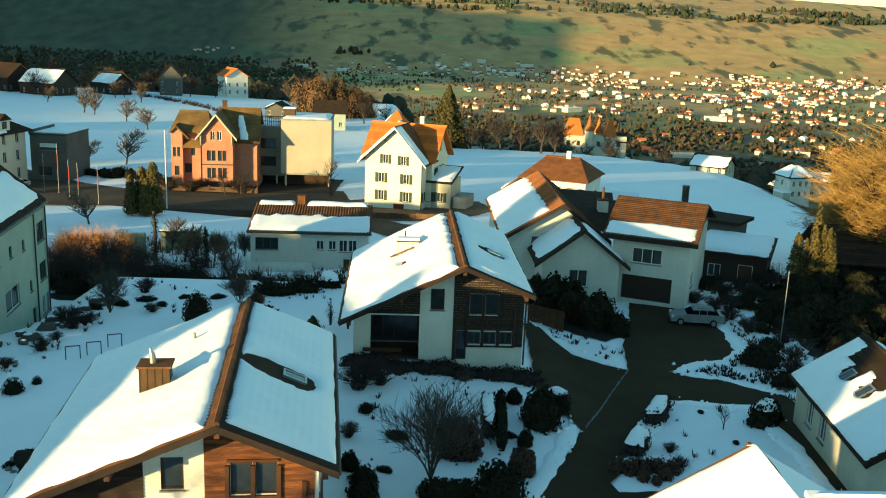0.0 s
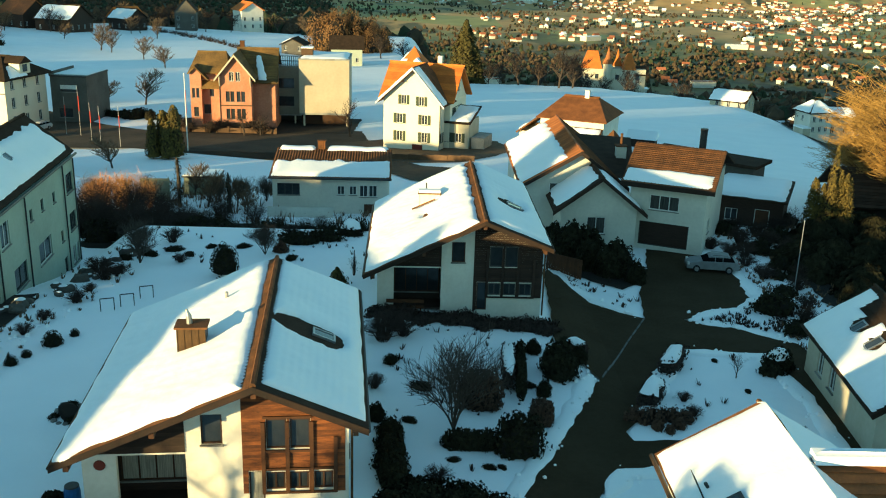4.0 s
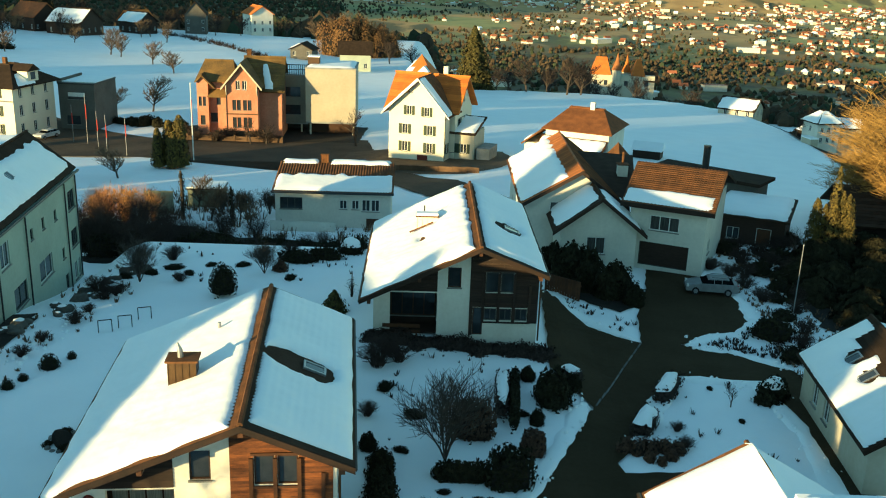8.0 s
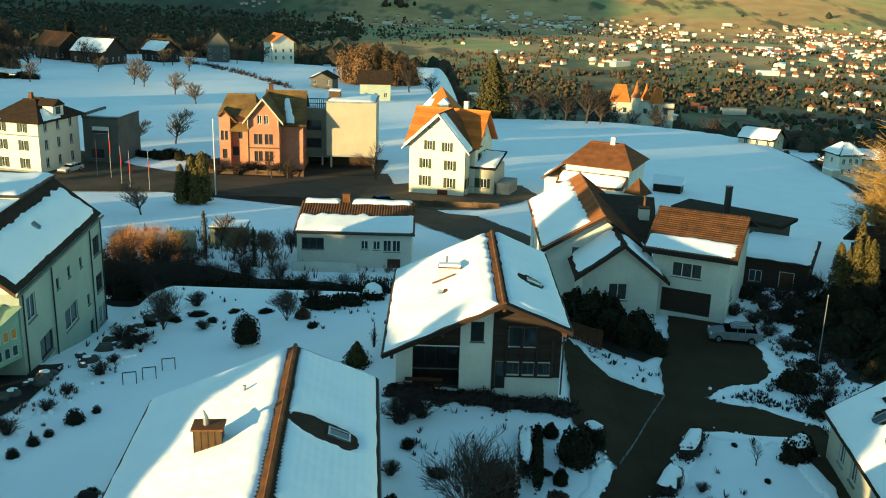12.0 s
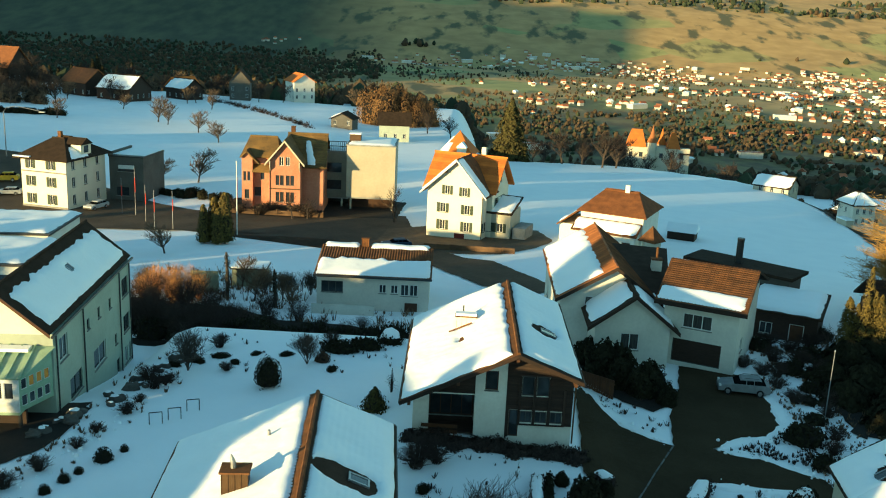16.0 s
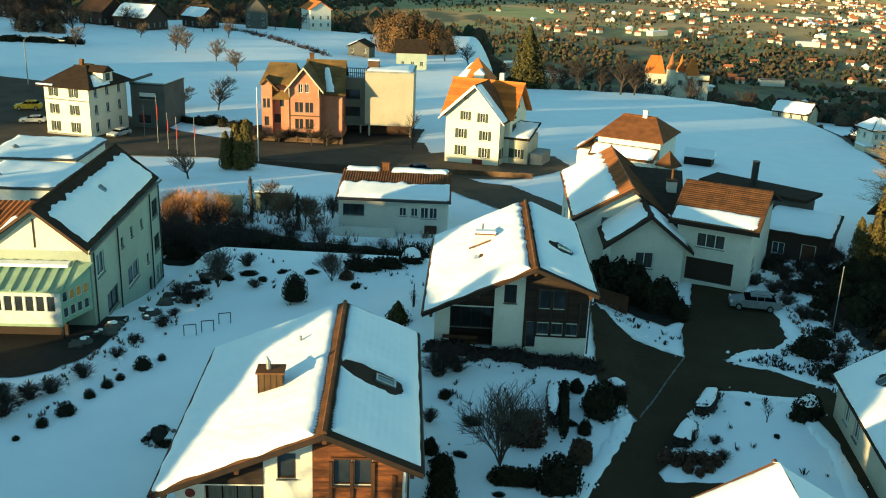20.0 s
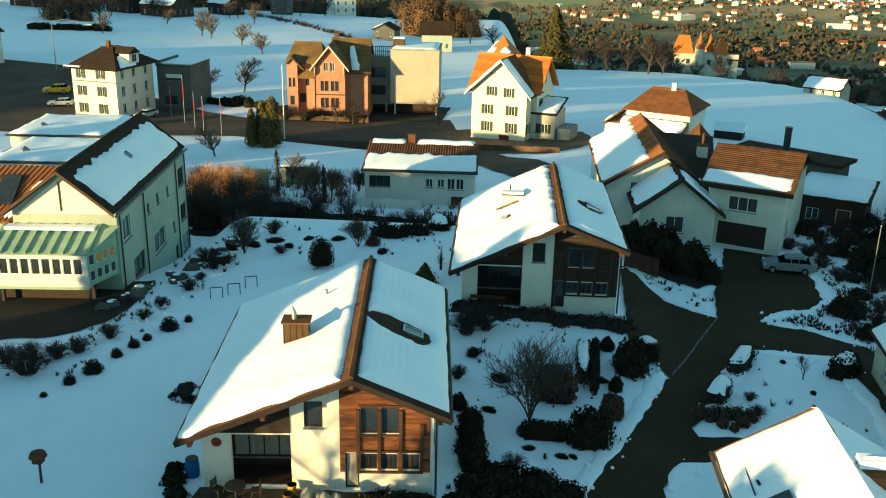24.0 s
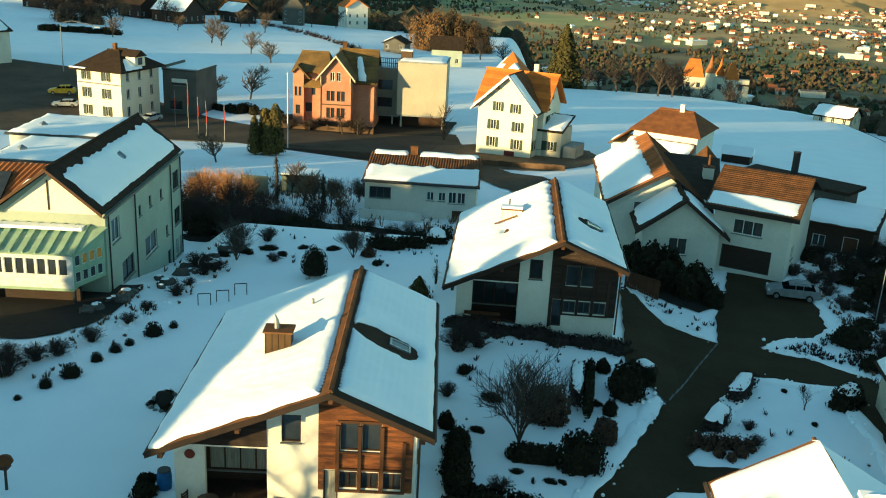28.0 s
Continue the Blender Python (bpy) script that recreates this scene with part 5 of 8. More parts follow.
def bare_tree(m, seed, height=5.0, spread=0.8, limbs=9, depth=3, trunk_r=0.12, twig=None, label="bare leafless tree standing in snow", name="bare_tree", category="tree", group="bare trees", thin=0.012, lean=0.5):
    t = thing(name, m, label, category, group)
    wood, twigs = bare_shape(seed, height, spread, limbs, depth, trunk_r, lean, thin=thin)
    part("trunk", wood, BARK, t)
    part("crown", twigs, twig or TWIG, t)
    return t


def shrub_shape(seed, n=60, height=1.2, radius=0.8, fork=3):
    rnd = random.Random(seed)
    s = Shape()
    for _ in range(n):
        a, r = rnd.uniform(0, 6.283), rnd.uniform(0, 0.3) * radius
        f = math.sqrt(rnd.random())
        out, h = f * radius, height * math.sqrt(1 - 0.75 * f * f) * rnd.uniform(0.65, 1.05)
        b = a + rnd.uniform(-0.6, 0.6)
        p = Vector((math.cos(a) * r, math.sin(a) * r, -0.05))
        q = Vector((math.cos(a) * (r + out * 0.35), math.sin(a) * (r + out * 0.35), h * 0.62))
        e = Vector((math.cos(b) * (r + out), math.sin(b) * (r + out), h))
        s.tube([p, q, e], [0.018, 0.013, 0.006], 3, False)
        for _ in range(fork):
            b = q.lerp(e, rnd.random())
            c = b + Vector((rnd.uniform(-1, 1), rnd.uniform(-1, 1), rnd.uniform(-0.2, 0.8))) * 0.24 * height
            s.tube([b, c], [0.01, 0.005], 3, False)
    return s


def squared(d, boxy):
    """How far a rounded block reaches past a ball in direction d."""
    return (abs(d.x) ** 5 + abs(d.y) ** 5 + abs(d.z) ** 5) ** -0.2 if boxy else 1.0


def leafy_shape(seed, n=900, size=(1, 1, 1), leaf=0.16, jag=0.35, cone=0.0, base=0.0, boxy=False):
    """Many small leaf clumps over an uneven body: a lump, a clipped block, or with cone a pointed tree."""
    rnd = random.Random(seed)
    s = Shape()
    for _ in range(n):
        if cone:
            z = rnd.random() ** 1.4
            a = rnd.uniform(0, 6.283)
            k = (1 - z) ** cone * (1 + jag * noise.noise((math.cos(a) * 2.2, math.sin(a) * 2.2, z * 9 + seed))) * rnd.uniform(0.75, 1.05)
            p = Vector((math.cos(a) * k * size[0], math.sin(a) * k * size[1], z * size[2] + base))
            nrm = Vector((math.cos(a), math.sin(a), 0.25))
        else:
            d = Vector((rnd.gauss(0, 1), rnd.gauss(0, 1), rnd.gauss(0, 1))).normalized()
            d.z = abs(d.z) if rnd.random() < 0.85 else d.z
            k = squared(d, boxy) * (1 + jag * noise.noise(d * 2.0 + Vector((seed, 0, 0)))) * rnd.uniform(0.72, 1.03)
            p = Vector((d.x * k * size[0], d.y * k * size[1], d.z * k * size[2] + base))
            nrm = d
        u = nrm.cross(Vector((rnd.uniform(-1, 1), rnd.uniform(-1, 1), rnd.uniform(-1, 1)))).normalized()
        v = nrm.cross(u).normalized()
        l = leaf * rnd.uniform(0.6, 1.3)
        tip = nrm * l * rnd.uniform(0.1, 0.9) + Vector((0, 0, l * 0.5 if not cone else -l * 0.3))
        s.add([p - u * l, p - v * l * 0.5 + tip * 0.4, p + u * l, p + v * l * 0.6 + tip], ((0, 1, 3), (1, 2, 3)))
    # core: drawn near-black, as the shade deep between the leaves
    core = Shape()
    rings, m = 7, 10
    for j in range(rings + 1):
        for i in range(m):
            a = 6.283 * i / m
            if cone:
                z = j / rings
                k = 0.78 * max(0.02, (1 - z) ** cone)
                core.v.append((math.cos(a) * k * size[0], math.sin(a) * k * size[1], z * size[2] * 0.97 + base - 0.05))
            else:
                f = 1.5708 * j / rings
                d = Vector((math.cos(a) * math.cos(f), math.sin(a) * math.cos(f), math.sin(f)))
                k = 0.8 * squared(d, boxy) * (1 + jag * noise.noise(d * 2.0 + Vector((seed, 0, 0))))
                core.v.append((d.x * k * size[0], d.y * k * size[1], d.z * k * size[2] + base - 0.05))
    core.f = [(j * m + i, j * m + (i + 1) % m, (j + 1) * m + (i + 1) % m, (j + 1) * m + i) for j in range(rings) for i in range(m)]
    return s, core


def bush(m, seed, size, mat, label, category="bush", group="", n=700, leaf=0.14, jag=0.35, name="bush", cap=0.0, boxy=False):
    """A leafy lump round a dark core that stands in for inner shade, and snow lying on top where cap is set."""
    t = thing(name, m, label, category, group)
    leaves, core = leafy_shape(seed, n, size, leaf, jag, boxy=boxy)
    part("foliage", leaves, mat, t)
    part("dark_inside", core, SOIL_CORE, t, soft=True)
    if cap:
        part("snow_cap", snow_cap(seed, size, cap, boxy), SNOW, t, soft=True)
    return t


def snow_cap(seed, size, cap, boxy=False):
    s, rings, k = Shape(), 5, 14
    s.v.append((0, 0, size[2] * 1.0 + cap))
    for j in range(1, rings + 1):
        for i in range(k):
            a, f = 6.283 * i / k, j / rings
            d = Vector((math.cos(a) * f, math.sin(a) * f, 0))
            r = 0.85 + 0.35 * noise.noise((d.x * 2, d.y * 2, seed * 3.0))
            z = size[2] * (1.02 - 0.12 * f ** 4 if boxy else math.sqrt(max(0.05, 1 - (f * 0.8) ** 2))) * (1 + 0.1 * noise.noise((d.x * 3, d.y * 3, seed)))
            r *= (abs(math.cos(a)) ** 5 + abs(math.sin(a)) ** 5) ** -0.2 * 1.12 if boxy else 1.0
            s.v.append((d.x * r * size[0] * 0.85, d.y * r * size[1] * 0.85, z + cap * (1 - f ** 3)))
    s.f = [(0, 1 + i, 1 + (i + 1) % k) for i in range(k)] + [(1 + j * k + i, 1 + (j + 1) * k + i, 1 + (j + 1) * k + (i + 1) % k, 1 + j * k + (i + 1) % k) for j in range(rings - 1) for i in range(k)]
    return s


def conifer(m, seed, height, radius, mat, label, n=2600, leaf=0.3, cone=0.8, group="", name="conifer", jag=0.45):
    t = thing(name, m, label, "tree", group)
    leaves, core = leafy_shape(seed, n, (radius, radius, height * 0.93), leaf, jag, cone, height * 0.07)
    part("trunk", Shape().tube([(0, 0, -0.3), (0, 0, height * 0.5), (0, 0, height * 0.95)], [radius * 0.12, radius * 0.07, 0.02], 6), BARK, t)
    part("foliage", leaves, mat, t)
    part("dark_inside", core, SOIL_CORE, t, soft=True)
    return t


def repeat(first, places, base, seed):
    """Copies of a thing at (x, y, size), its own size being base, each turned and a little different in height."""
    rnd = random.Random(seed)
    for x, y, s in places:
        k = s / base
        m = on_ground(x, y, rnd.uniform(0, 360)) @ Matrix.Diagonal((k, k, k * rnd.uniform(0.85, 1.15), 1))
        copy_thing(first, m)


# clipped balls in a row on the lawn
b = bush(on_ground(-22.4, 51.2), 1, (0.62, 0.62, 0.85), EVERGREEN, "small clipped dark evergreen ball in the snow", group="clipped balls", n=500, leaf=0.07, jag=0.06, name="clipped_bush")
repeat(b, [(-21.6, 52.6, 0.6), (-23.2, 49.4, 0.65), (-23.6, 48.3, 0.8), (-24.1, 46.8, 0.75), (-24.6, 44.6, 1.25), (-25.3, 43.0, 0.8), (-26.0, 41.3, 0.45)], 1.24, 1)
bush(on_ground(-15.1, 64.6, 0, 0.35), 2, (1.05, 1.05, 2.0), EVERGREEN, "round clipped evergreen on the snowy lawn", n=1100, leaf=0.11, jag=0.1, name="topiary")

# low spreading mounds
b = bush(on_ground(-11.1, 73.9), 3, (1.9, 1.2, 0.75), EVERGREEN, "low dark spreading juniper edged with snow", group="low mounds", n=900, jag=0.5, name="juniper", cap=0.0)
repeat(b, [(-9.0, 75.1, 3.2), (-20.3, 70.5, 1.7), (-18.8, 69.3, 1.2), (-17.6, 71.7, 1.2), (-15.1, 71.9, 1.4), (-13.7, 73.0, 0.8), (-21.7, 69.1, 1.6), (-10.9, 68.9, 1.3), (-0.8, 47.2, 1.5), (-1.3, 43.3, 1.0), (0.85, 39.7, 0.8), (2.6, 39.3, 0.8), (3.2, 39.4, 0.6), (5.4, 48.3, 0.9), (-2.5, 49.5, 1.4), (-18.4, 43.3, 1.1), (-17.6, 41.7, 1.2), (-18.9, 42.2, 0.8), (-23.3, 68.0, 1.4), (18.2, 49.3, 0.6), (17.5, 53.7, 0.6)], 3.8, 2)
bush(on_ground(-12.0, 70.9), 44, (0.65, 0.6, 0.8), HORNBEAM, "small reddish-brown bush beside a bare tree", n=500, leaf=0.1)
bush(on_ground(-7.0, 77.0), 4, (1.2, 1.0, 1.0), EVERGREEN, "dark shrub capped with a cushion of snow", n=500, name="juniper", cap=0.35)

# bare garden trees and shrubs
t = bare_tree(on_ground(-30.4, 99.5), 5, 4.2, 0.75, 10, 3, 0.13, name="bare_garden_tree")
repeat(t, [(-31.0, 156.3, 5.0), (-13.6, 158.0, 7.0), (-28.5, 157, 4.5), (18.1, 51.2, 1.5), (34.8, 92.0, 3.6), (33.5, 84.0, 3.2)], 4.2, 3)
t = thing("vase_tree", on_ground(0.95, 42.8), "vase-shaped bare tree with many stems and grey twigs", "tree", "bare trees")
stems, net = Shape(), Shape()
for k in range(9):
    tilt = Matrix.Rotation(2.4 * k, 4, "Z") @ Matrix.Rotation(0.12 + 0.07 * (k % 5), 4, "Y")
    for src, dst in zip(bare_shape(60 + k, 5.0, 0.7, 10, 3, 0.06, 0.6, 0.3, 0.015), (stems, net)):
        dst.add([tilt @ Vector(p) for p in src.v], src.f)
part("trunk", stems, BARK, t)
part("crown", net, TWIG_GREY, t)
repeat(t, [(-21.9, 67.0, 4.2), (-13.1, 70.0, 3.0), (-24.0, 103.5, 3.6), (-21.0, 102.0, 3.4), (-18.8, 104.6, 3.6), (-16.5, 102.5, 3.0)], 5.4, 4)
s = thing("twiggy_shrub", on_ground(-23.2, 63.0), "small brown leafless shrub poking out of the snow", "shrub", "bare shrubs")
part("branchwork", shrub_shape(7, 120, 1.0, 0.75, 4), TWIG, s)
repeat(s, [(-25.6, 49.4, 1.2), (-24.6, 52.6, 0.9), (-24.3, 55.0, 0.8), (-23.5, 58.2, 1.1), (-23.3, 60.2, 0.8), (-22.5, 63.9, 1.3), (-26.6, 47.1, 1.3), (-27.5, 46.1, 1.2), (-29.2, 45.9, 1.4), (-30.2, 45.1, 1.3), (-24.1, 64.7, 1.6), (-28.2, 43.9, 2.2), (-19.0, 67.5, 1.0), (-14.0, 74.5, 1.2), (-12.0, 76.0, 1.3), (-21.0, 73.0, 1.4)], 1.2, 5)
repeat(s, [(14.1, 47.9, 0.7), (14.2, 46.1, 0.8), (-3.3, 46.8, 1.0), (-1.9, 52.4, 1.5), (-3.1, 51.6, 1.8), (-2.6, 53.2, 1.4), (0.1, 37.7, 1.0)], 1.2, 6)

# dark evergreens in the front garden and beside the drive
b = bush(on_ground(7.2, 49.7), 8, (1.15, 1.05, 2.1), EVERGREEN, "dense dark evergreen bush in the front garden", group="evergreen bushes", n=1500, leaf=0.15, jag=0.25)
repeat(b, [(8.5, 51.2, 1.2), (-2.2, 41.2, 1.4), (-2.1, 39.0, 1.6), (-1.9, 37.4, 1.5), (-3.0, 43.2, 1.0), (5.9, 51.8, 1.0), (6.1, 47.6, 0.9)], 2.3, 7)
for x, y, turn, size, mat, label in ((2.45, 45.8, 2, (1.15, 0.8, 1.9), HORNBEAM, "dense reddish-brown clipped hornbeam block"), (5.6, 44.4, 5, (0.6, 0.55, 1.2), HORNBEAM, "small reddish-brown clipped hornbeam"),
        (1.75, 41.1, 2, (1.4, 0.42, 0.85), EVERGREEN, "low dark clipped hedge before the bare tree"), (4.15, 41.1, 3, (1.15, 0.85, 1.9), EVERGREEN, "tall dark clipped evergreen block"),
        (4.95, 49.4, 86, (3.1, 0.26, 1.1), EVERGREEN, "thin dark hedge behind a roll of snow"),
        (-0.7, 35.9, 4, (1.1, 1.2, 0.7), EVERGREEN, "broad dark hedge at the foot of the front garden"), (1.2, 35.7, -4, (1.1, 1.3, 0.75), EVERGREEN, "broad dark hedge at the foot of the front garden"), (2.5, 34.9, -30, (0.8, 1.3, 0.7), EVERGREEN, "broad dark hedge at the foot of the front garden")):
    bush(on_ground(x, y, turn), int(x * 13 + y), size, mat, label, "hedge", "clipped blocks", 1500, 0.12, 0.12, "clipped_hedge", boxy=True)
b = bush(on_ground(11.2, 74.0), 10, (1.7, 1.5, 3.1), EVERGREEN, "tall dark yew beside the house", group="yews", n=1500, leaf=0.24, jag=0.45, name="yew")
repeat(b, [(12.6, 72.0, 3.2), (14.0, 70.4, 3.1), (10.2, 77.5, 2.8), (15.2, 73.0, 2.3), (12.8, 75.6, 2.8), (15.6, 68.6, 2.0)], 3.8, 8)

# planted strip between the drive and its lower path
bush(on_ground(20.6, 51.9), 112, (0.95, 0.6, 0.5), EVERGREEN, "low dark bush at the edge of the snowy garden", n=500, jag=0.4)
for x, y, k in ((10.7, 45.5, 0.9), (11.4, 45.3, 1.1), (12.1, 45.4, 1.0), (12.9, 45.5, 1.0), (13.6, 45.5, 0.9), (11.8, 44.5, 0.6), (13.0, 44.7, 0.7), (12.4, 44.1, 0.5)):
    bush(on_ground(x, y, 37 * x), int(x * 10), (0.6 * k, 0.5 * k, 0.75 * k), HORNBEAM, "small dark bed shrub beside the drive", "bush", "bed shrubs", 300, 0.09, 0.6)

# bank beside the turning place
b = bush(on_ground(24.4, 63.0), 11, (1.65, 1.45, 1.4), EVERGREEN, "dark shrub on the snowy bank by the turning place", group="bank shrubs", n=800, leaf=0.16, jag=0.5)
repeat(b, [(27.4, 84.5, 2.4), (28.2, 77.5, 2.2), (28.4, 73.2, 1.9), (26.5, 66.6, 1.8), (24.6, 58.8, 1.8), (31.1, 81.7, 2.8), (35.4, 90.2, 2.4), (27.4, 70.5, 1.5)], 3.0, 9)
repeat(s, [(27.5, 80.5, 1.9), (26.2, 70.3, 1.6), (29.5, 79.5, 1.8), (25.8, 73.5, 1.4), (29.3, 70.5, 1.6), (30.5, 76.0, 2.0), (32.8, 86.5, 2.0), (26.0, 61.0, 1.3), (28.0, 67.8, 1.5), (30.2, 84.0, 1.8), (25.4, 76.5, 1.4), (27.0, 63.5, 1.3), (26.6, 76.2, 1.6), (24.2, 78.4, 1.5), (28.6, 86.0, 1.9), (33.9, 88.0, 1.7)], 1.2, 10)
bush(on_ground(21.2, 52.9), 12, (1.05, 0.95, 1.2), EVERGREEN, "dark round bush half covered with snow", n=600, jag=0.25, cap=0.12)

# conifers and the dark grove
def leader_conifer(m, seed, height, radius, mat, label):
    """A broad conifer whose crown is made of several pointed leaders."""
    rnd = random.Random(seed)
    t = thing("conifer", m, label, "tree")
    leaves = Shape()
    for k in range(11):
        a, q = rnd.uniform(0, 6.283), radius * (0.0 if k == 0 else rnd.uniform(0.3, 0.75))
        hh = height * (1.0 if k == 0 else rnd.uniform(0.55, 0.9) * (1 - 0.25 * q / radius))
        f = leafy_shape(seed + k, 1300, (radius * 0.42, radius * 0.42, hh * 0.95), 0.12, 0.5, 0.6, 0.05)[0]
        leaves.add([(x + q * math.cos(a), y + q * math.sin(a), z) for x, y, z in f.v], f.f)
        if k == 0:
            core = leafy_shape(seed, 1, (radius * 0.85, radius * 0.85, height * 0.72), 0.12, 0.2, 0.6, 0.05)[1]
    part("trunk", Shape().tube([(0, 0, -0.3), (0, 0, height * 0.5)], [0.2, 0.1], 6), BARK, t)
    part("foliage", leaves, mat, t)
    part("dark_inside", core, SOIL_CORE, t, soft=True)
    return t


leader_conifer(on_ground(36.9, 84.5), 13, 9.0, 2.3, CYPRESS, "broad pointed conifer with golden-olive tips")
g = conifer(on_ground(33.6, 75.0), 14, 1.9, 2.0, EVERGREEN, "dark dense evergreen of the shaded grove", 3600, 0.3, 0.5, "grove trees", "grove_tree", 1.0)
repeat(g, [(30.6, 71.2, 2.4), (38.4, 77.5, 3.0), (33.4, 68.4, 2.5), (37.8, 71.5, 2.8), (36.8, 66.2, 2.6), (43.0, 80.5, 3.2), (42.8, 73.0, 3.0), (46.5, 86.5, 3.4), (34.2, 80.2, 2.8), (31.0, 75.8, 2.3), (40.8, 66.5, 2.8), (41.0, 86.5, 3.2), (48.5, 78.0, 3.2), (36.0, 74.0, 2.6), (40.0, 81.5, 2.9), (45.0, 76.5, 2.9), (39.0, 69.0, 2.6), (44.0, 70.0, 2.8), (37.0, 82.0, 2.6), (32.0, 66.0, 2.0), (45.5, 82.5, 3.0), (34.8, 77.0, 2.4)], 2.7, 11)
conifer(on_ground(54.5, 77.5), 15, 9.0, 2.2, CYPRESS, "tall conifer with sunlit olive branches", 3200, 0.35, 0.8, jag=0.6)
t = bare_tree(on_ground(51.0, 101.0), 16, 15.0, 1.15, 46, 4, 0.3, TWIG_GOLD, "large leafless tree with golden sunlit twigs", "tall_bare_tree", group="golden trees", thin=0.024, lean=0.12)
repeat(t, [(56.5, 104.0, 16.0), (48.4, 105.5, 11.5), (61.0, 98.0, 15.0), (54.5, 112.0, 15.0), (53.5, 97.0, 14.0), (50.0, 95.0, 10.5), (59.0, 108.0, 16.0), (47.5, 100.5, 9.0), (52.5, 107.0, 14.0), (57.0, 99.5, 15.0), (63.0, 106.0, 15.0), (55.0, 93.0, 12.0), (60.5, 114.0, 14.0)], 15.0, 12)
conifer(on_ground(10.5, 290.0), 17, 19.5, 6.2, FIR, "tall dark fir at the edge of the snowfield", 3400, 0.55, 0.75)
c = conifer(on_ground(-38.3, 134.2), 18, 6.8, 1.25, CYPRESS, "narrow olive-green cypress by the road", 1500, 0.2, 0.35, "cypresses", "cypress")
repeat(c, [(-36.6, 133.6, 7.2), (-39.6, 133.0, 5.2), (-37.4, 132.8, 5.8)], 6.8, 13)
conifer(on_ground(-6.6, 60.4), 19, 1.7, 0.95, FIR, "small snow-dusted fir with spreading branches on the lawn", 900, 0.12, 0.8, "young firs", "young_fir", 0.8)
for x, y, hh in ((-5.7, 63.4, 1.9), (-4.4, 62.2, 1.5)):
    st = thing("garden_stake", on_ground(x, y), "thin dark stake with a withered climber in the snow", "stake", "garden stakes")
    part("stake", Shape().tube([(0, 0, -0.2), (0.04, 0, hh)], [0.04, 0.03], 6), BARK, st)
    part("withered_climber", shrub_shape(int(hh * 10), 26, hh * 0.9, 0.22, 2), TWIG, st)

repeat(s, [(-44 + 1.7 * i, 159.6 + 1.2 * math.sin(i * 2.7), 2.2 + 0.9 * math.sin(i * 1.7)) for i in range(11)], 1.2, 52)
# fruit trees on the field and woods round it
t = bare_tree(on_ground(-55.4, 184.4), 20, 8.5, 0.85, 22, 3, 0.2, twig=TWIG_BROWN, label="bare fruit tree on the snowy slope", name="fruit_tree", group="fruit trees", thin=0.055)
repeat(t, [(-63.1, 186.0, 6.0), (-65.5, 183.5, 5.5), (-113.6, 301.0, 7.0), (-92.5, 271.6, 9.0), (-88.2, 267.1, 7.0), (-75.6, 254.0, 7.5), (-65.7, 237.8, 7.5), (-104.8, 340.4, 8.0), (-91.3, 323.9, 8.0), (-125, 330, 8), (-140, 320, 8), (-118, 262, 7), (-150, 338, 9), (-146, 362, 10), (-160, 345, 9), (-138, 366, 9), (-122, 386, 10), (-168, 360, 10), (-104, 396, 9), (-98, 410, 9), (-86, 425, 9), (-70, 424, 10), (-66, 440, 9), (-58, 405, 9), (-48, 380, 9), (-180, 366, 9)], 8.5, 15)
t2 = bare_tree(on_ground(26.5, 286.5), 21, 13.0, 0.9, 18, 3, 0.3, label="bare dark tree on the crest of the snowfield", name="field_tree", group="crest trees", thin=0.06)
repeat(t2, [(38.5, 284.5, 15.0), (43.0, 287.0, 13.0), (17.5, 288.0, 9.0), (33.0, 290.0, 9.0), (-8.0, 300.0, 9.0), (2.0, 305.0, 10.0), (22.0, 302.0, 11.0), (46.0, 306.0, 12.0), (66.0, 318.0, 13.0), (84.0, 312.0, 13.0), (96.0, 300.0, 13.0), (36.0, 316.0, 13.0), (-16.0, 310.0, 10.0), (12.0, 322.0, 13.0), (52.0, 330.0, 13.0)], 13.0, 16)
bk = bush(on_ground(-170.0, 352.0), 83, (4.5, 4.0, 6.0), TWIG_BROWN, "dense dark bare copse beside the farm", "tree", "farm copse", 1500, 0.35, 0.6, "copse")
repeat(bk, [(-178, 362, 9), (-163, 342, 7), (-186, 372, 9), (-154, 332, 6), (-174, 342, 8), (-190, 384, 9)], 9.0, 84)
b = bush(on_ground(-34.0, 330.0), 22, (7.5, 6.5, 13), TWIG_RED, "large rounded beech still holding brown leaves", "tree", "beeches", 6000, 0.3, 0.55, "beech")
repeat(t2, [(-178, 372, 13), (-172, 362, 12), (-166, 348, 12), (-158, 340, 11), (-184, 384, 13), (-150, 330, 10), (-176, 350, 12), (-186, 362, 12), (-190, 376, 13), (-143, 318, 8), (-162, 330, 11), (-170, 338, 12)], 13.0, 81)
repeat(t2, [(56, 334, 10), (61, 338, 11), (72, 336, 11), (79, 340, 12), (50, 340, 11), (85, 330, 11)], 13.0, 82)
repeat(b, [(-25.0, 334.0, 12.0), (-18.0, 338.0, 9.0)], 13.5, 17)
# bare trees at the corner of the hill field
repeat(bk, [(-147, 294, 7.5), (-142, 300, 7.0), (-151, 301, 8.0), (-138, 296, 5.5), (-145, 306, 7.0)], 9.0, 93)
repeat(t2, [(-145, 290, 10), (-140, 297, 10), (-150, 296, 11), (-136, 302, 9), (-128, 328, 9), (-103, 345, 9), (-86, 372, 9), (-78, 380, 9), (-62, 392, 9)], 13.0, 94)
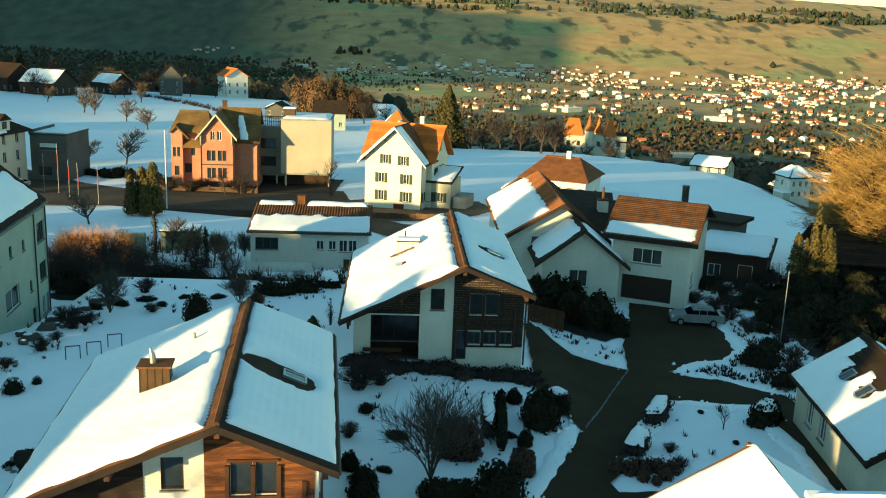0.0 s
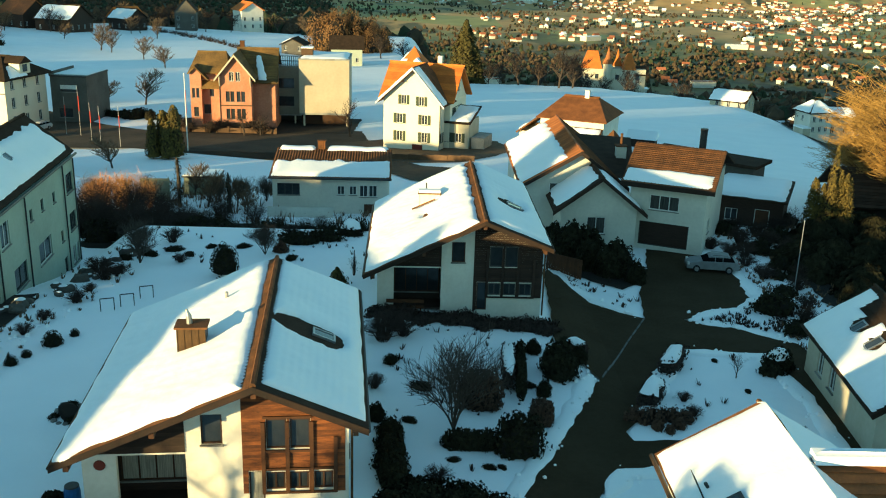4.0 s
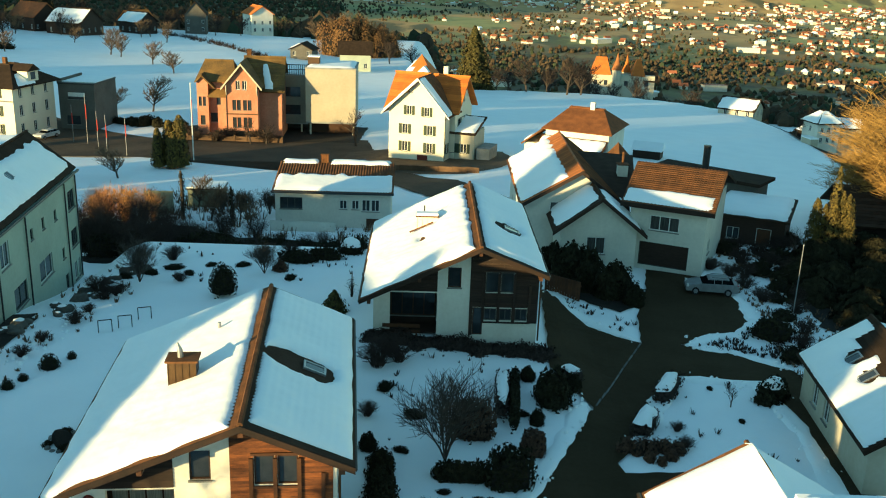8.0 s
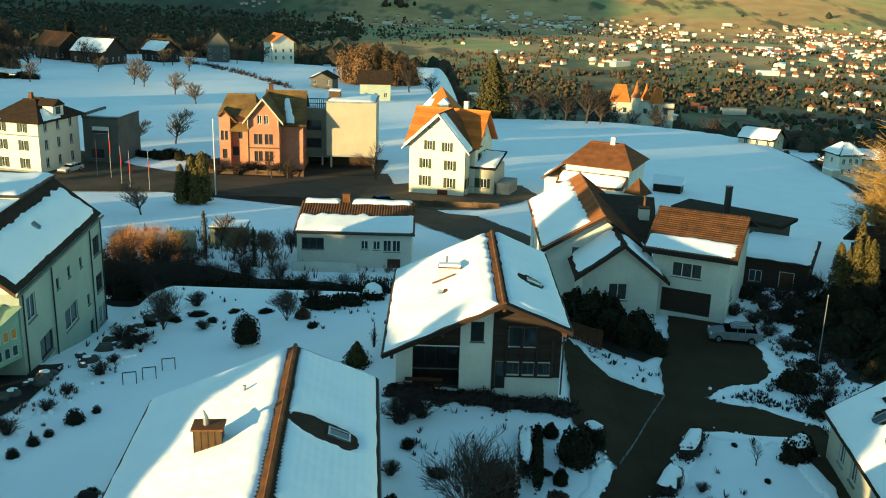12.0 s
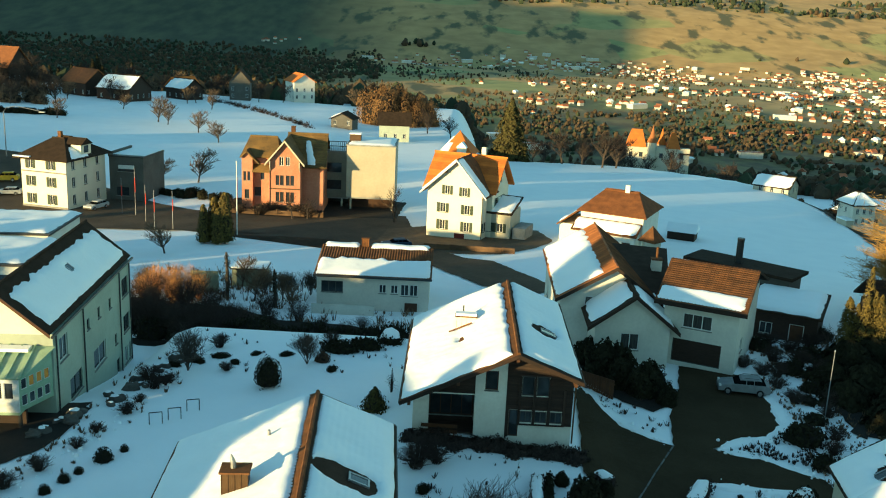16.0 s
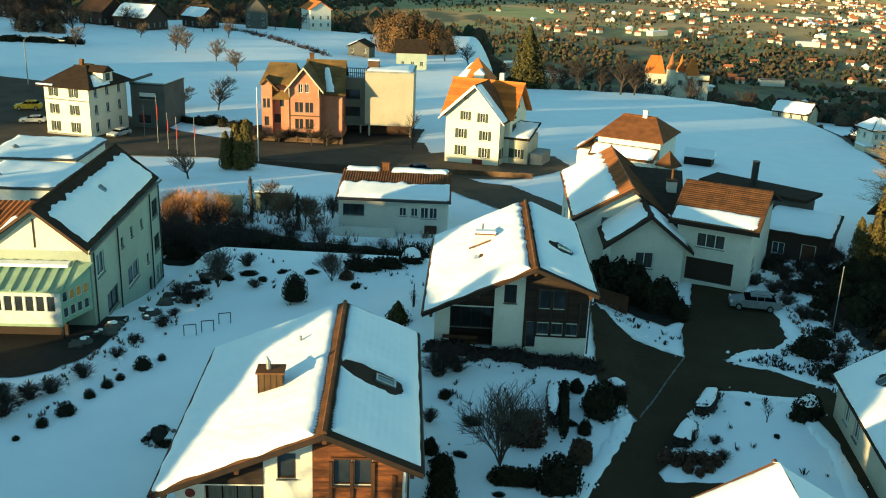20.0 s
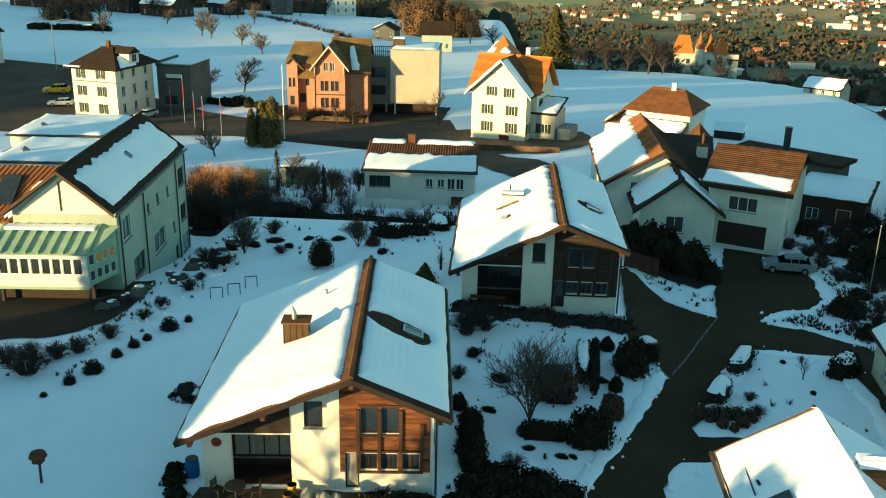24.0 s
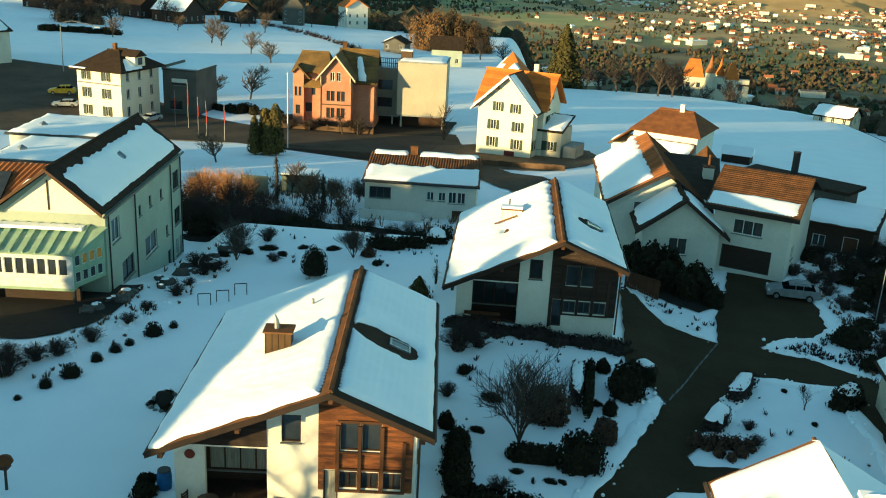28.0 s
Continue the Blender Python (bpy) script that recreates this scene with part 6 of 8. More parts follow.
# trees between the farms beyond the field
repeat(t2, [(-174, 335, 12), (-162, 338, 13), (-160, 352, 9), (-155, 372, 12), (-134, 347, 9), (-141, 372, 12), (-143, 392, 12), (-124, 386, 11), (-123, 402, 12), (-114, 408, 12), (-107, 398, 11), (-105, 418, 13), (-99, 432, 12), (-90, 424, 11), (-70, 446, 12), (-64, 452, 13), (-57, 470, 14), (-48, 440, 13), (-40, 420, 12), (-139, 402, 12)], 13.0, 85)
repeat(bk, [(-164, 336, 7), (-146, 374, 7), (-133, 388, 6), (-117, 396, 6), (-110, 412, 7), (-94, 430, 6), (-66, 450, 8), (-56, 452, 8), (-128, 404, 7)], 9.0, 86)
fc = conifer(on_ground(-152, 378), 87, 13.0, 2.8, EVERGREEN, "dark spruce standing between the farm roofs", n=1200, leaf=0.45, group="farm spruces", name="spruce")
repeat(fc, [(-156, 383, 12), (-109, 412, 10), (-104, 440, 11)], 13.0, 88)

rnd = random.Random(55)
repeat(fc, [(rnd.uniform(-250, -95), rnd.uniform(420, 500), rnd.uniform(9, 15)) for _ in range(26)], 13.0, 89)
repeat(t2, [(rnd.uniform(-230, -60), rnd.uniform(415, 500), rnd.uniform(9, 14)) for _ in range(26)], 13.0, 90)
# gardens and scrub falling away beyond the field
SCRUB = [(71, 146), (75, 172), (79, 198), (83, 230), (85, 256), (88, 276), (120, 280), (150, 200), (120, 150), (84, 138)]
sheet("scrub_ground", SCRUB, SOIL_CORE, 0.1, "dark bare garden ground below the snowfield", "ground", 1.2, 3.0)
rnd = random.Random(77)
spots = []
while len(spots) < 46:
    x, y = rnd.uniform(70, 128), rnd.uniform(142, 275)
    if inside(SCRUB, x, y) and not any(abs(x - hx) < 8 and -4 < y - hy < 12 for hx, hy in ((76.4, 183), (86, 192), (71, 211), (93, 216))):
        spots.append((x, y, rnd.uniform(1.6, 3.4)))
b = bush(on_ground(77, 170), 71, (1.6, 1.5, 1.5), TWIG_BROWN, "brown leafless garden bush below the field", group="scrub bushes", n=500, leaf=0.2, jag=0.5)
repeat(b, spots, 3.0, 72)
repeat(t2, [(80, 205, 7), (100, 190, 8), (88, 228, 9), (104, 222, 9), (98, 245, 10), (112, 205, 9), (108, 262, 11), (92, 178, 7)], 13.0, 73)

# thicket on the bank below the lawn, and the sunlit reed behind it
s2 = thing("thicket", on_ground(-27.0, 82.0), "tall dense leafless thicket on the shaded bank", "shrub", "thicket shrubs")
part("branchwork", shrub_shape(23, 170, 3.6, 2.0, 4), TWIG, s2)
repeat(s2, [(-25.0, 83.5, 3.6), (-29.5, 85.0, 4.4), (-23.0, 85.5, 3.4), (-27.0, 88.0, 4.2), (-32.0, 88.5, 4.6), (-24.5, 89.5, 3.2), (-30.0, 92.0, 4.6), (-21.0, 84.0, 2.6), (-34.5, 92.0, 4.6), (-27.5, 94.0, 3.6), (-19.0, 85.0, 2.2), (-16.5, 84.5, 2.2), (-14.0, 85.0, 2.0), (-12.0, 86.0, 2.2), (-9.5, 86.5, 2.0), (-7.5, 86.0, 2.2), (-20.5, 90.0, 2.2), (-18.0, 93.0, 2.6), (-22.0, 95.0, 3.0), (-31.5, 97.0, 4.0), (-35.5, 98.0, 4.0), (-28.5, 84.0, 4.4), (-31.0, 84.5, 4.4), (-33.5, 85.5, 4.2), (-26.0, 86.0, 4.0), (-22.5, 88.0, 2.8), (-15.0, 89.0, 1.8), (-11.0, 90.5, 1.8), (-24.0, 82.4, 2.6)], 4.0, 18)
h = bush(on_ground(-20.0, 82.0, 0, 0.0), 24, (2.4, 0.8, 2.4), EVERGREEN, "dark hedge along the edge of the lawn", "hedge", "lawn hedge", 800, 0.16, 0.2, "hedge")
for i in range(11):
    x = -30.0 + i * 2.55
    copy_thing(h, pose(x, 82.2 + 0.28 * i, ground_z(x, 82.6 + 0.28 * i) + 0.1, 0, 0, 6 + 4 * math.sin(i)) @ Matrix.Diagonal((0.75, 1, 0.85 + 0.12 * math.sin(i * 2.3), 1)))
r = thing("reed_grass", on_ground(-34.0, 100.0), "tall dry reed grass lit golden-orange by the sun", "grass", "reed clumps")
part("reed_stand", shrub_shape(25, 150, 3.8, 1.3, 2), REED, r)
repeat(r, [(-32.0, 101.0, 2.6), (-36.0, 101.5, 2.8), (-30.5, 99.5, 2.2), (-34.5, 103.5, 2.8), (-33.0, 98.0, 2.4), (-36.5, 98.5, 2.4), (-38.0, 102.5, 2.6)], 2.9, 19)
repeat(t, [(-24.5, 100.5, 5.0), (-21.5, 101.5, 4.0), (-19.5, 97.0, 3.4), (-27.5, 107.0, 4.5), (-42.5, 124.0, 6.0)], 8.5, 20)

# evergreens along the chalet wall and the low hedge at the foot of the front garden
e = bush(on_ground(-1.9, 35.2), 41, (0.78, 0.85, 0.75), EVERGREEN, "dark dense evergreen along the chalet wall", "bush", "wall evergreens", 800, 0.13, 0.45)
repeat(e, [(-1.7, 36.8, 2.0), (-2.1, 38.6, 1.9), (-2.3, 40.4, 1.5), (-2.4, 42.0, 1.2), (-1.2, 34.0, 2.0), (-2.3, 33.6, 2.2), (0.2, 34.2, 2.0), (1.4, 33.4, 2.0), (-0.6, 32.6, 2.2)], 2.0, 31)
for i in range(8):
    x, y = -1.6 + 0.62 * i, 36.2 - 0.22 * i
    copy_thing(e, on_ground(x, y, 40 * i) @ Matrix.Diagonal((0.6, 0.6, 0.7 + 0.15 * math.sin(i * 2.1), 1)))

# out of view to the side: house and trees added to block the low sun
nb, left, right = simple_house("neighbour_house", "plain tall neighbouring house with a broad gable", pose(-50.9, 15.3, 2.4, 0, 0, -46), 25.0, 10, ((-9.0, 8.2), (4.5, 8.9), (13.0, 6.3)), 0.4, PLASTER_CREAM, TILE_DARK, {"back": rows((3, 7, 11, 15, 19), (1.0, 3.8), 1.0, 1.5)})
h2 = conifer(on_ground(-20.6, 17.1), 26, 7.0, 2.4, EVERGREEN, "tall dark conifer behind the chalets", 1500, 0.4, 0.4, "back conifers", "back_conifer")
repeat(h2, [(-19.1, 15.5, 7.2), (-18.3, 14.7, 6.6), (-16.1, 12.3, 5.6), (-14.5, 10.7, 4.8), (-13.0, 9.1, 4.8), (-11.5, 7.6, 4.8)], 7.0, 21)
for x, y, k in ((-17.65, 11.85, 33), (-18.75, 13.1, 34), (-19.6, 14.0, 35)):
    conifer(on_ground(x, y), k, 11.6, 1.25, EVERGREEN, "slender clipped conifer behind the chalets", 1500, 0.3, 0.1, "back conifers", "back_conifer", 0.1)
for x, y, k, hh in ((-12.75, 8.0, 36, 7.5), (-13.5, 8.8, 37, 7.5), (-14.1, 9.5, 38, 6.9)):
    conifer(on_ground(x, y), k, hh, 0.85, EVERGREEN, "slender clipped conifer behind the chalets", 1200, 0.2, 0.1, "back conifers", "back_conifer", 0.1)
# unseen conifers, each cut to the height its shadow needs (across, along, shadow top)
for p, a, top in ((78.3, -30, 6.35), (80.4, -30, 6.35), (82.5, -30, 6.35), (84.6, -30, 6.35), (86.7, -30, 6.35), (88.8, -30, 6.35), (90.9, -30, 6.0), (102.0, -60, 9.3), (104.6, -60, 9.3), (118.2, -50, 9.3), (120.4, -50, 9.3), (153.0, -30, 9.3)):
    x, y = -0.676 * p + 0.737 * a, 0.737 * p + 0.676 * a
    conifer(on_ground(x, y), int(p), top - 0.11 * a - ground_z(x, y), 1.35, EVERGREEN, "slender clipped conifer at the edge of the village", 1300, 0.3, 0.1, "edge conifers", "back_conifer", 0.1)
conifer(on_ground(-42.5, 16.8), 30, 12.2, 1.4, EVERGREEN, "slender tall conifer beside the neighbouring house", 1600, 0.3, 0.2, "back conifers", "back_conifer", 0.15)
for x, y, k in ((-44.4, 33.6, 28), (-45.6, 34.9, 29), (-46.8, 36.2, 31)):
    conifer(on_ground(x, y), k, 15.4, 1.9, EVERGREEN, "broad tall clipped conifer beside the neighbouring house", 1800, 0.4, 0.1, "back conifers", "back_conifer", 0.1)
bare_tree(on_ground(-25.1, 18.8), 27, 8.0, 0.8, 14, 3, 0.2, label="bare tree whose branches shade the chalet front", name="bare_garden_tree")

# unseen rows of trees added so that their long shadow lies over the hill field
w = thing("wood_tree", on_ground(-142.4, 110.9), "tall larch of the open wood beyond the village", "tree", "edge wood")
part("trunk", Shape().tube([(0, 0, -0.3), (0, 0, 8), (0, 0, 15.2)], [0.3, 0.2, 0.03], 6), BARK, w)
part("foliage", leafy_shape(61, 520, (4.4, 4.4, 15.0), 0.36, 0.1, 0.12, 0.3)[0], FIR, w)
for row in range(3):
    for i in range(72):
        x, y = -142.4 - 2.04 * (i + row / 3) - 5.5 * row, 110.9 + 2.22 * (i + row / 3) - 5.1 * row
        if row or i:
            k = 1.0 + 0.5 * smooth(46, 54, i) * (1 - smooth(57, 62, i))
            copy_thing(w, on_ground(x, y, 137.5 * i + 50 * row) @ Matrix.Diagonal((1, 1, k, 1)))
bt = bush(on_ground(-15.9, 33.8), 91, (0.55, 0.5, 0.38), EVERGREEN, "dark evergreen at the corner of the terrace", "bush", "terrace shrubs", 600, 0.12, 0.45)
repeat(bt, [(-15.4, 32.6, 1.5), (-16.2, 34.8, 1.2), (-14.9, 31.6, 1.1)], 1.6, 92)


YARD = material("brown_gravel", (0.12, 0.085, 0.05), 0.95, (0.07, 0.05, 0.032), 0.8, 0.5, 12)
# ---- things on roofs ----
def on_slope(corners, u, v):
    """The pose on a slope, with its z along the slope's normal and its y up the slope."""
    a, b, c, d = map(Vector, corners)
    n = (b - a).cross(d - a).normalized()
    up = ((d - a) + (c - b)).normalized()
    x = up.cross(n).normalized()
    p = a + (b - a) * u + (d - a) * v + (c - b - d + a) * (u * v)
    return Matrix(((x.x, up.x, n.x, p.x), (x.y, up.y, n.y, p.y), (x.z, up.z, n.z, p.z), (0, 0, 0, 1)))


def slopes_of(profile, d, over_f, over_b, thick):
    (xl, zl), (xr, zr), (xe, ze) = profile
    y0, y1 = -over_f, d + over_b
    return (((xl, y1, zl + thick), (xl, y0, zl + thick), (xr, y0, zr + thick), (xr, y1, zr + thick)),
            ((xe, y0, ze + thick), (xe, y1, ze + thick), (xr, y1, zr + thick), (xr, y0, zr + thick)))


def skylight(h, corners, u, v, w=0.8, l=1.2):
    m = on_slope(corners, u, v)
    s = Shape()
    for a, b, c, d in ((-w / 2, -l / 2, w / 2, -l / 2 + 0.1), (-w / 2, l / 2 - 0.1, w / 2, l / 2), (-w / 2, -l / 2 + 0.1, -w / 2 + 0.1, l / 2 - 0.1), (w / 2 - 0.1, -l / 2 + 0.1, w / 2, l / 2 - 0.1)):
        s.box(a, b, 0.0, c, d, 0.1, m)
    f = part("roof_window", s, METAL_GREY, h, "metal-framed roof window")
    part("pane", Shape().box(-w / 2 + 0.1, -l / 2 + 0.1, 0.02, w / 2 - 0.1, l / 2 - 0.1, 0.07, m), GLASS, f)


def chimney(h, x, y, z0, z1, w=0.9, d=0.7, mat=None, flue=True):
    c = part("chimney", Shape().box(x - w / 2, y - d / 2, z0, x + w / 2, y + d / 2, z1), mat or COPPER, h)
    for i in range(5):
        sx = x - w / 2 + w * i / 4
        part("seam", Shape().box(sx - 0.015, y - d / 2 - 0.03, z0, sx + 0.015, y - d / 2 - 0.002, z1), mat or COPPER, c)
    part("cap", Shape().box(x - w / 2 - 0.1, y - d / 2 - 0.1, z1, x + w / 2 + 0.1, y + d / 2 + 0.1, z1 + 0.09), TILE_BROWN, c)
    if flue:
        part("flue", Shape().tube([(x - 0.1, y, z1 + 0.09), (x - 0.12, y, z1 + 0.45), (x - 0.2, y, z1 + 0.75)], [0.14, 0.12, 0.05], 8), METAL_GREY, c)
    return c


left, right = slopes_of(PROFILE_A, 12.0, 2.0, 1.3, 0.24)
chimney(house_a, -1.4, 4.3, 4.9, 6.75, 1.2, 0.85)
skylight(house_a, right, 0.475, 0.42, 0.8, 1.1)
part("vent_pipe", Shape().tube([(-0.45, 9.05, 5.4), (-0.45, 9.05, 6.5)], [0.08, 0.08], 8), METAL_GREY, house_a)
left, right = slopes_of(PROFILE_B, 13.0, 2.0, 1.4, 0.24)
chimney(house_b, -1.9, 7.4, 4.4, 5.85, 1.4, 0.5, PLASTER_WARM, False)
part("chimney_snow", Shape().box(-2.66, 7.1, 5.944, -1.14, 7.7, 6.12), SNOW, house_b, "cushion of snow on the chimney")
part("snow_guard", Shape().tube([(-3.1, 6.4, 4.95), (-1.5, 6.4, 5.7)], [0.06, 0.06], 6), TILE_BROWN, house_b)
skylight(house_b, right, 0.43, 0.42, 0.8, 1.1)
part("vent_pipe", Shape().tube([(-2.1, 8.2, 4.8), (-2.1, 8.2, 6.4)], [0.05, 0.05], 8), METAL_DARK, house_b)
chimney(hc, 5.3, 6.2, 4.2, 7.4, 0.9, 0.9, PLASTER_WHITE, False)
part("flue", Shape().tube([(5.3, 6.2, 7.4), (5.3, 6.2, 8.6)], [0.12, 0.12], 8), TILE_BROWN, hc)
chimney(hr, 0.4, 7.6, 11.6, 13.4, 0.7, 0.7, TILE_BROWN, False)
part("gutter", Shape().tube([(-6.55, -0.66, 3.42), (6.55, -0.66, 3.42)], [0.13, 0.13], 8), METAL_DARK, hb)
part("cellar_door", Shape().box(3.6, -0.06, -1.4, 5.0, -0.003, 0.5), FRAME_BROWN, hb)
part("terrace_wall", Shape().box(-6.5, -2.2, -1.2, 0.4, -1.9, 0.6), PLASTER_GREY, hb)
chimney(hb, -1.5, 7.2, 4.8, 5.9, 0.8, 0.6, TILE_BROWN, False)
for x0, x1 in ((-6.3, -2.2), (-0.8, 6.0)):
    snow_on(hb, (x0, 6.6, 4.92), (x1, 6.6, 4.92), (x1, 8.3, 4.92), (x0, 8.3, 4.92), 0, 1, 0, 1, 0.4, x0, (0.2, 0.3, 0.2, 0.3), 0.2, label="band of snow along the ridge")
left, right = slopes_of(PROFILE_5, 11.0, 0.4, 0.4, 0.22)
skylight(h5, left, 0.30, 0.5, 0.8, 1.1)
skylight(h5, left, 0.50, 0.51, 0.8, 1.1)
skylight(he, slopes_of(((-4.1, 6.9), (0, 9.98), (3.65, 7.0)), 19.2, 0.6, 0.6, 0.22)[1], 0.51, 0.54, 0.8, 1.2)
left, right = slopes_of(((-4.1, 3.6), (0, 6.1), (4.1, 3.6)), 13.6, 0.8, 0.8, 0.22)
m6 = on_slope(left, 0.26, 0.28)
part("vent", Shape().tube([m6 @ Vector((0, 0, 0.2)), m6 @ Vector((0, 0, 0.45))], [0.07, 0.07], 8), METAL_DARK, h6)
part("snow_guard", Shape().tube([(-3.35, 9.9, 4.55), (-3.3, 12.0, 4.6)], [0.035, 0.035], 6), METAL_DARK, h6)
part("gutter", Shape().tube([(-4.2, -0.8, 3.75), (-4.2, 14.4, 3.75)], [0.1, 0.1], 8), COPPER, h6)
near = (0.0, 3.4, 2.68), (14, 3.4, 2.68), (14, 9.5, 6.4), (0.0, 9.5, 6.4)
far = (14, 13.6, 3.9), (1.5, 13.6, 3.9), (0.0, 9.5, 6.4), (14, 9.5, 6.4)
roof_slab(h6, *near, TILE_RUST, 0.18, "side_wing_roof", courses=0.4)
roof_slab(h6, *far, TILE_RUST, 0.18, "side_wing_roof")
snow_on(h6, *[(x, y, z + 0.19) for x, y, z in far], 0.01, 0.99, 0.02, 1.03, 0.3, 19.0, (0.1, 0.1, 0.05, 0.1), crest=True)
part("ridge_snow", Shape().hexa([(0.3, 9.25, 6.42), (14, 9.25, 6.42), (14, 9.9, 6.5), (0.3, 9.9, 6.5), (0.3, 9.32, 6.74), (14, 9.32, 6.74), (14, 9.85, 6.8), (0.3, 9.85, 6.8)]), SNOW, h6, "band of snow along the ridge")
part("side_wing_wall", Shape().box(3.9, 3.9, -1.5, 13.8, 13.2, 2.5), PLASTER_WHITE, h6)
m6 = on_slope([(x, y, z + 0.19) for x, y, z in near], 0.27, 0.52)
rw = part("roof_window", Shape().box(-1.6, -1.6, 0, 1.6, 1.6, 0.16, m6), FRAME_WHITE, h6, "large roof window with a pale frame")
part("pane", Shape().box(-1.48, -1.48, 0.162, -0.05, 1.48, 0.19, m6), GLASS, rw)
part("pane", Shape().box(0.05, -1.48, 0.162, 1.48, 1.48, 0.19, m6), GLASS, rw)
m6 = on_slope(left, 0.39, 0.32)
rw = part("roof_window", Shape().box(-0.75, -0.8, 0.1, 0.75, 0.8, 0.38, m6), METAL_DARK, h6, "dark roof window sunk in the snow")
part("pane", Shape().box(-0.6, -0.65, 0.382, 0.6, 0.65, 0.4, m6), GLASS, rw)

# ---- flat-roofed part and low shed behind the garage wing ----
fb = thing("flat_roof_house", pose(29.4, 101.0, -2.2, 0, 0, -38), "low house with a wide dark flat roof", "house")
walls_of(fb, 11.5, 3.5, ((-7, 4.9), (7, 4.9)), RENDER_GREY, {"front": rows((2, 5, 8), (1.0,), 1.1, 1.4)})
part("roof", Shape().box(-6.3, -0.8, 4.9, 6.3, 4.0, 5.25), TILE_DARK, fb)
part("chimney", Shape().tube([(-0.6, 1.2, 5.25), (-0.6, 1.2, 7.7), (-0.6, 1.2, 8.1)], [0.38, 0.38, 0.42], 10), METAL_DARK, fb)
ls = thing("shed", pose(30.8, 89.0, -1.4, 0, 0, -24), "low dark timber shed with snow on its roof", "shed")
walls_of(ls, 6.6, 9, ((-4, 2.9), (4, 2.9)), WOOD_DARK, {"front": [(1.2, 0.6, 1.2, 1.2), (4.0, 0.0, 1.4, 2.0, dict(glass=WOOD_TRIM, bars=0))]})
part("roof", Shape().box(-3.7, -0.6, 2.9, 3.7, 9.4, 3.1), TILE_DARK, ls)
snow_on(ls, (-3.6, -0.5, 3.1), (3.6, -0.5, 3.1), (3.6, 9.3, 3.12), (-3.6, 9.3, 3.12), 0.02, 0.98, 0.02, 0.98, 0.35, 20.0, (0.3, 0.2, 0.3, 0.2))
gh = thing("garden_shed", pose(35.5, 158, -8.2, 0, 0, -20), "small dark shed with a snowy gable roof", "shed")
part("body", Shape().box(-2.3, 0.4, -0.5, 2.3, 4.6, 1.8), WOOD_DARK, gh)
part("roof", Shape().add([(-2.6, 0.1, 1.8), (2.6, 0.1, 1.8), (2.6, 4.9, 1.8), (-2.6, 4.9, 1.8), (-2.6, 2.5, 3.0), (2.6, 2.5, 3.0)], ((0, 1, 5, 4), (2, 3, 4, 5), (1, 2, 5), (3, 0, 4))), SNOW, gh)


